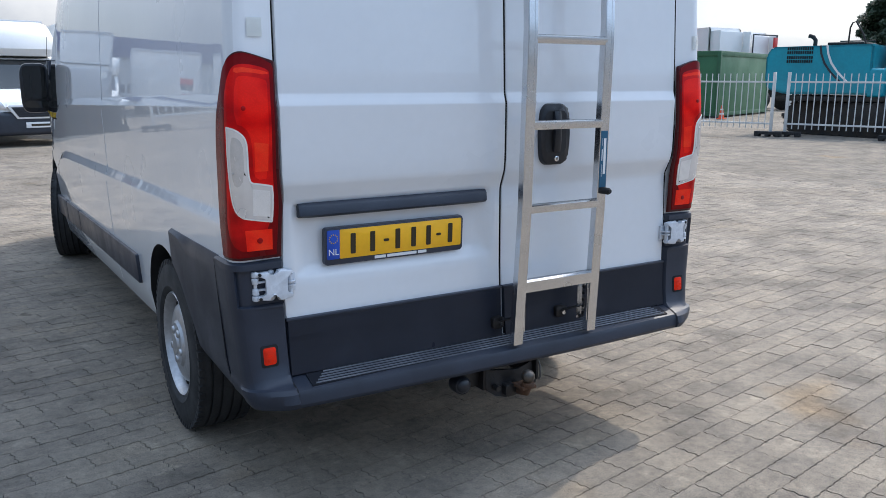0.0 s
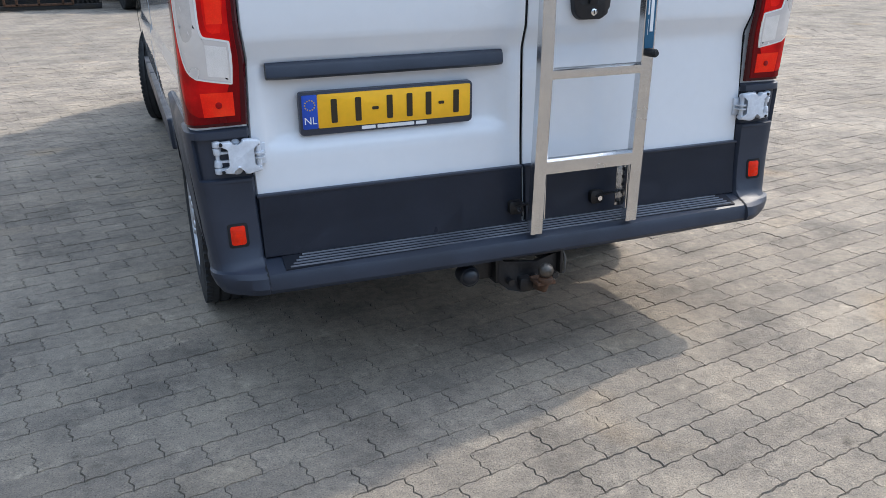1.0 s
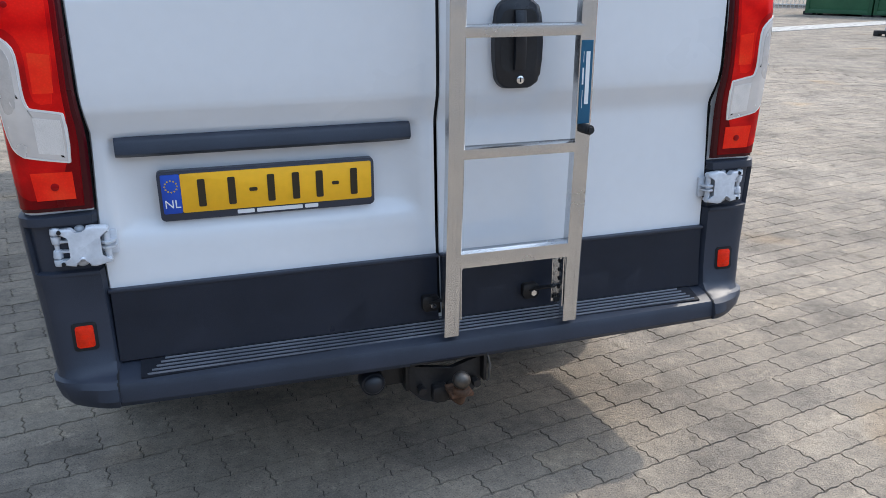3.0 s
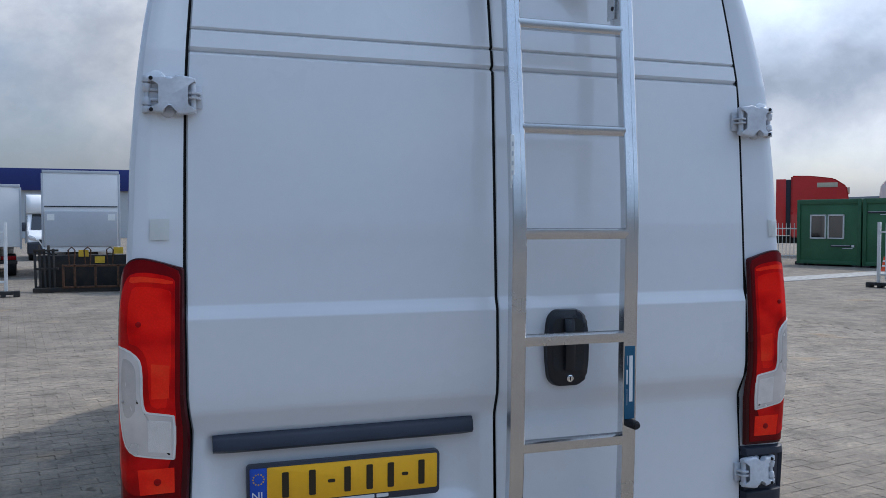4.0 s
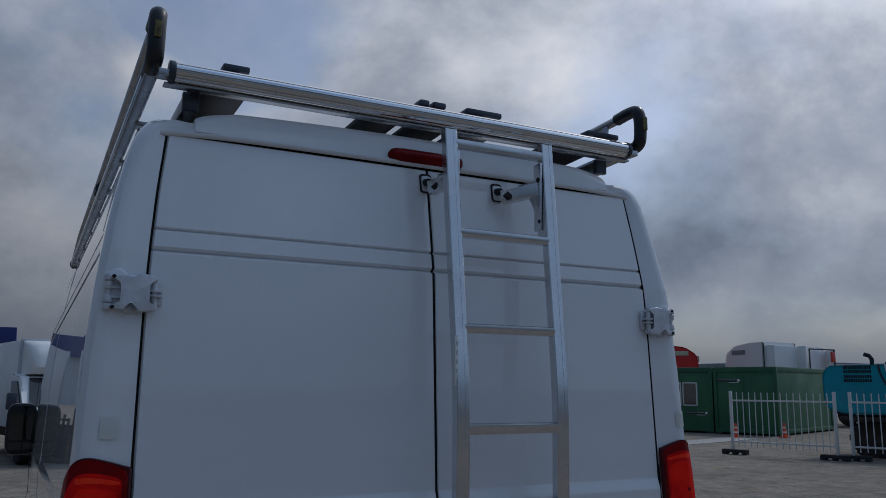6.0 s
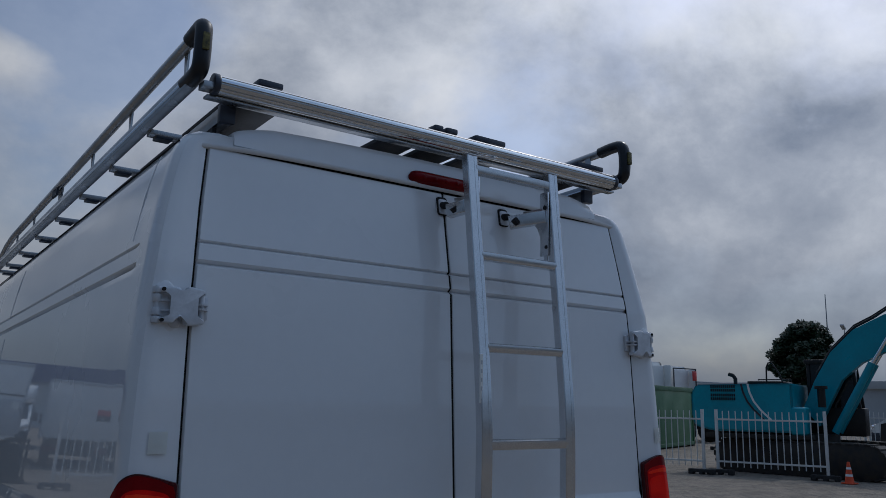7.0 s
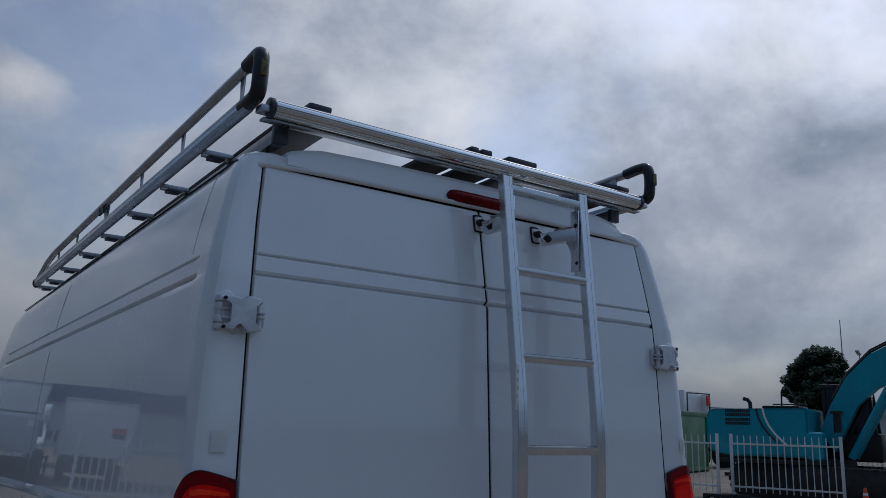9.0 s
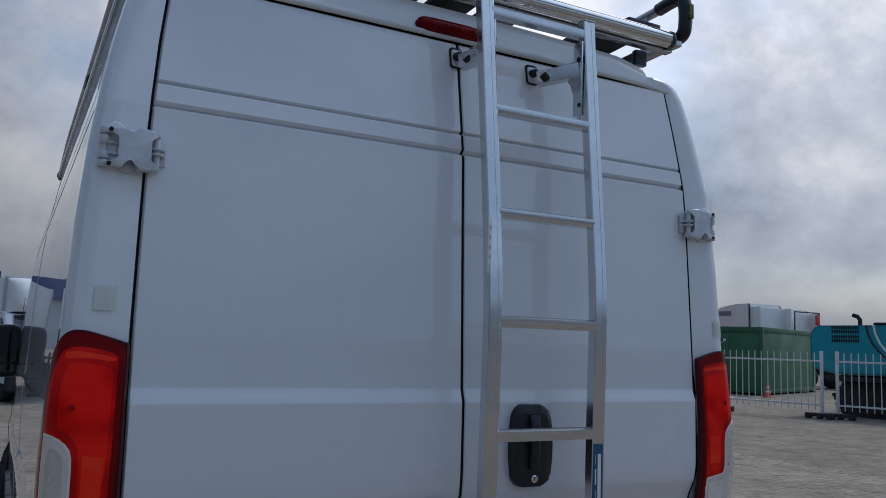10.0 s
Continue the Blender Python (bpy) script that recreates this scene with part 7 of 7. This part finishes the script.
        add("rear_lamp", lambda b: box(b, (sx * 0.72 - 0.20, 1.74 + length, 0.52), (sx * 0.72 + 0.20, 1.80 + length, 0.64), 0.01), RED_DEEP, c)
    add("chassis", lambda b: box(b, (-0.45, 1.2, 0.42), (0.45, 1.7 + length, 0.72), 0.02), DARK_STEEL, c)
    add("under_bar", lambda b: box(b, (-0.95, 1.72 + length, 0.40), (0.95, 1.80 + length, 0.50), 0.01), DARK_STEEL, c)
    if rear_grey:
        add("tail_lift", lambda b: box(b, (-h + 0.06, 1.76 + length, floor), (h - 0.06, 1.83 + length, floor + 1.05), 0.015), GREY_BOX, bx, "grey folded tail lift platform")
        add("panel_joint", lambda b: box(b, (-h + 0.05, 1.755 + length, floor + 1.18), (h - 0.05, 1.775 + length, floor + 1.21), 0.002), NAVY, bx)
        for x in (-h + 0.22, h - 0.22):
            add("lift_mark", lambda b: box(b, (x - 0.10, 1.828 + length, floor + 0.78), (x + 0.10, 1.834 + length, floor + 0.97)), STICKER_G, bx)
        add("rear_sill", lambda b: box(b, (-h, 1.74 + length, floor - 0.16), (h, 1.80 + length, floor - 0.01), 0.01), WHITE_BOX, bx)
    if logo:
        add("red_mark", lambda b: box(b, (h - 0.62, 1.752 + length, 1.74), (h - 0.22, 1.758 + length, 1.92)), RED_CAB, bx)
        add("navy_mark", lambda b: box(b, (h - 0.62, 1.752 + length, 1.56), (h - 0.22, 1.758 + length, 1.735)), NAVY, bx)
    return c


box_truck((0.05, 17.4, 0), 0.20, "white box van with a rounded nose over its cab, parked facing", length=3.8, width=1.66, top=2.95, squat=0.92)
box_truck((-4.22, 29.9, 0), math.pi + 0.10, "white box van with a grey folded tail lift, seen from behind", rear_grey=True, length=3.9, width=2.1, top=3.16, floor=0.92)
box_truck((-7.55, 30.2, 0), math.pi + 0.20, "white box van with a red and navy tail mark", logo=True, length=3.9, width=2.1, top=2.75, floor=0.9)
box_truck((-6.1, 36.5, 0), 0.16, "white box van parked behind the others, its cab showing between them", length=3.8, top=2.9)
box_truck((2.2, 19.5, 0), 0.02, "white box van parked in the row", length=3.8, top=2.85)


def stillage(o):
    """Dark steel forks and cages standing in front of the vans."""
    c = thing("steel_stillage", "dark steel cage frames with forks and yellow labels", "steel frame", o)
    o = Vector(o)

    def add(name, fn, material, lab=""):
        bm = nm()
        fn(bm)
        bmesh.ops.translate(bm, vec=o, verts=bm.verts)
        return part(name, bm, material, c, lab)
    for x in (-1.15, 0.95):
        for k in range(5):
            add("cage_post", lambda b: bar(b, (x + 0.10 * k - 0.1, 0, 0.02), (x + 0.10 * k - 0.14, 0.1, 1.02 + 0.08 * (k % 2)), 0.05, 0.05, 0.005), DARK_STEEL)
        for z in (0.08, 0.55, 0.98):
            add("cage_rail", lambda b: bar(b, (x - 0.15, 0.05, z), (x + 0.38, 0.05, z), 0.05, 0.05, 0.005), DARK_STEEL)
    add("base_frame", lambda b: [bar(b, (-1.3, y, 0.06), (1.35, y, 0.06), 0.10, 0.10, 0.01) for y in (-0.1, 0.5)] + [box(b, (-1.22, 0.3, 0.10), (1.28, 0.5, 0.86), 0.02)], DARK_STEEL)
    add("rusty_rail", lambda b: [bar(b, (-0.65, -0.15, z), (0.75, -0.15, z), 0.05, 0.05, 0.005) for z in (0.12, 0.62)] + [bar(b, (x, -0.15, 0.1), (x, -0.15, 0.65), 0.05, 0.05, 0.005) for x in (-0.65, -0.4, 0.05, 0.55, 0.75)], RUST)
    for x, z in ((-0.36, 0.82), (0.0, 0.66), (0.42, 0.88)):
        add("label", lambda b: box(b, (x, 0.27, z), (x + 0.22, 0.298, z + 0.16)), YELLOW, "yellow label")
    for x in (-0.55, -0.2, 0.3):
        add("loop", lambda b: tube(b, [(x, 0.2, 0.6), (x - 0.03, 0.2, 0.98), (x + 0.05, 0.2, 1.05), (x + 0.12, 0.2, 0.98), (x + 0.1, 0.2, 0.6)], 0.018, 6), RUST)


stillage((-2.82, 18.75, 0))
copy_thing(fp, Matrix.Translation((-7.14, 17.34, 0)) @ Matrix.Rotation(radians(8), 4, "Z"))


def hall(name, lo, hi, wall_m, roof_m, lab, band=0.9):
    c = thing(name, lab, "warehouse", ((lo[0] + hi[0]) / 2, (lo[1] + hi[1]) / 2, 0))
    bm = nm()
    box(bm, (lo[0], lo[1], 0), (hi[0], hi[1], hi[2]), 0)
    part("wall", bm, wall_m, c, "", 0)
    bm = nm()
    box(bm, (lo[0] - 0.4, lo[1] - 0.4, hi[2]), (hi[0] + 0.4, hi[1] + 0.4, hi[2] + band), 0.05)
    part("roof", bm, roof_m, c)
    return c


hall("warehouse", (-60, 92, 0), (-2, 120, 5.0), WALL_W, WALL_B, "long pale warehouse with a dark blue band along its roof", 2.3)
hall("warehouse", (96, 78, 0), (160, 100, 4.6), WALL_W, WALL_G, "long pale grey warehouse in the distance")
hall("warehouse", (-70, -62, 0), (70, -42, 4.8), WALL_G, WALL_G, "long grey warehouse closing the yard")
hall("warehouse", (95, 30, 0), (120, 70, 4.0), WALL_W, WALL_W, "low white warehouse in the distance")


def tree(o, height, spread, seed):
    rng = random.Random(seed)
    t = thing("tree", "dark green broadleaf tree behind the machines", "tree", o)
    o = Vector(o)
    bm = nm()
    tube(bm, [o, o + Vector((0.1, 0, height * 0.25)), o + Vector((-0.1, 0.1, height * 0.5))], 0.28, 10)
    for k in range(7):
        a = k * 0.9
        s0 = o + Vector((0, 0, height * (0.3 + 0.04 * k)))
        tube(bm, [s0, s0 + Vector((math.cos(a) * spread * 0.35, math.sin(a) * spread * 0.35, height * 0.15)), s0 + Vector((math.cos(a) * spread * 0.6, math.sin(a) * spread * 0.6, height * 0.28))], 0.10, 6)
    part("trunk", bm, BARK, t)
    vs, fs = [], []
    clumps = []
    for k in range(150):
        a, h = rng.uniform(0, 6.283), rng.random()
        rr = spread * math.sin(math.pi * (0.18 + 0.78 * h)) ** 0.7 * rng.uniform(0.35, 1.0)
        clumps.append((Vector((rr * math.cos(a), rr * math.sin(a), height * (0.28 + 0.70 * h))), rng.uniform(0.55, 1.1) * spread * 0.24))
    for c, r in clumps:
        for _ in range(260):
            d = Vector((rng.gauss(0, 1), rng.gauss(0, 1), rng.gauss(0, 0.8))).normalized() * r * rng.uniform(0.55, 1.05)
            p = o + c + d
            u = Vector((rng.gauss(0, 1), rng.gauss(0, 1), rng.gauss(0, 1))).normalized()
            w = u.orthogonal().normalized()
            s = rng.uniform(0.11, 0.20)
            i = len(vs)
            vs += [p - u * s, p + w * s * 0.55, p + u * s, p - w * s * 0.55]
            fs.append((i, i + 1, i + 2, i + 3))
    me = bpy.data.meshes.new("crown")
    me.from_pydata([tuple(v) for v in vs], [], fs)
    me.materials.append(LEAF)
    cr = new("crown", me)
    cr.parent = t
    cr.matrix_parent_inverse = t.matrix_basis.inverted()
    cr["kind"] = "stuff"


box_truck((33.6, 15.2, 0), math.pi + 0.41, "white box van standing beyond the digger", length=4.6, top=3.3)
tree((51.6, 28.4, 0), 7.4, 2.2, 4)


def mast(p, h, lamp, lab):
    c = thing("lamp_post" if lamp else "antenna_mast", lab, "lamp post" if lamp else "mast", (p[0], p[1], 0))
    o = Vector((p[0], p[1], 0))
    bm = nm()
    cyl(bm, o, o + Vector((0, 0, h)), 0.07, 10, 0.03)
    part("pole", bm, ALU_SAT, c)
    if lamp:
        bm = nm()
        bar(bm, o + Vector((0, 0, h)), o + Vector((-0.5, -0.1, h + 0.25)), 0.25, 0.10, 0.02)
        part("lamp_head", bm, GREY_BOX, c)


mast((52.2, 27.1), 9.4, False, "thin grey mast rising behind the digger")
mast((52.7, 26.2), 7.0, True, "grey lamp post with an angled head")

# ---- paving stones ----


def stone_outline(inset, z):
    """Interlocking stone with zigzag edges."""
    hl, hw = PAVE_L / 2 - inset, PAVE_W / 2 - inset
    A, S = 0.0032, 0.0055

    def zig(k, n, a):
        return 0.0 if k in (0, n) else a * (1 if k % 2 else -1)
    out = []
    for k in range(9):
        out.append((-hl + 2 * hl * k / 8, -hw + zig(k, 8, A), z))
    for k in range(1, 6):
        out.append((hl + zig(k, 5, S), -hw + 2 * hw * k / 5, z))
    for k in range(1, 9):
        out.append((hl - 2 * hl * k / 8, hw + zig(8 - k, 8, A), z))
    for k in range(1, 5):
        out.append((-hl + zig(5 - k, 5, S), hw - 2 * hw * k / 5, z))
    return out


JOINT = mat("joint_soil", (0.060, 0.054, 0.047), 0.95, var=0.3, scale=2.2, fine=60, bump=0.4, tint=(0.19, 0.170, 0.142), spec=0.1)
bm = nm()
loft(bm, [[(-5.4, -3.1, -0.0052), (8.9, -3.1, -0.0052)], [(-5.4, 8.9, -0.0052), (8.9, 8.9, -0.0052)]], False, False, False)
part("joint_soil", bm, JOINT, ground, "dark soil and sand in the joints", 0)
top_ring, low_ring = stone_outline(0.0023, 0.0), stone_outline(0.0010, -0.0100)
NS = len(top_ring)
stone_f = [tuple(range(NS))] + [(i, i + NS, (i + 1) % NS + NS, (i + 1) % NS) for i in range(NS)]
stone_me = bpy.data.meshes.new("paving_stone")
stone_me.from_pydata(top_ring + low_ring, [], stone_f)
stone_me.materials.append(PAVER)
pt = radians(PAVE_TURN)
ca, sa = math.cos(pt), math.sin(pt)
rng = random.Random(3)
vs, fs = [], []
count = 0
PAVE_OFF = (0.093, 0.013)
for r in range(-64, 150):
    for k in range(-64, 74):
        u = (k + 0.5 * (r % 2)) * PAVE_L
        v = r * PAVE_W
        x, y = PAVE_OFF[0] + u * ca - v * sa, PAVE_OFF[1] + u * sa + v * ca
        if not (-5.5 < x < 9.0 and -3.2 < y < 9.0):
            continue
        tip = Matrix.Translation((x, y, rng.uniform(-0.0018, 0.0006))) @ Matrix.Rotation(pt + rng.gauss(0, 0.006), 4, "Z") @ Matrix.Rotation(rng.gauss(0, 0.006), 4, "X") @ Matrix.Rotation(rng.gauss(0, 0.004), 4, "Y")
        if count < 300 and -0.95 < x < 1.75 and -1.05 < y < 0.20:
            ob = new("paving_stone", stone_me)
            ob.parent = ground
            ob.matrix_basis = tip
            count += 1
            continue
        i0 = len(vs)
        vs += [tuple(tip @ Vector(p)) for p in top_ring + low_ring]
        fs += [tuple(a + i0 for a in f) for f in stone_f]
me = bpy.data.meshes.new("paving_stones")
me.from_pydata(vs, [], fs)
me.materials.append(PAVER)
ps = new("paving_stones", me)
ps.parent = ground
ps["kind"] = "stuff"
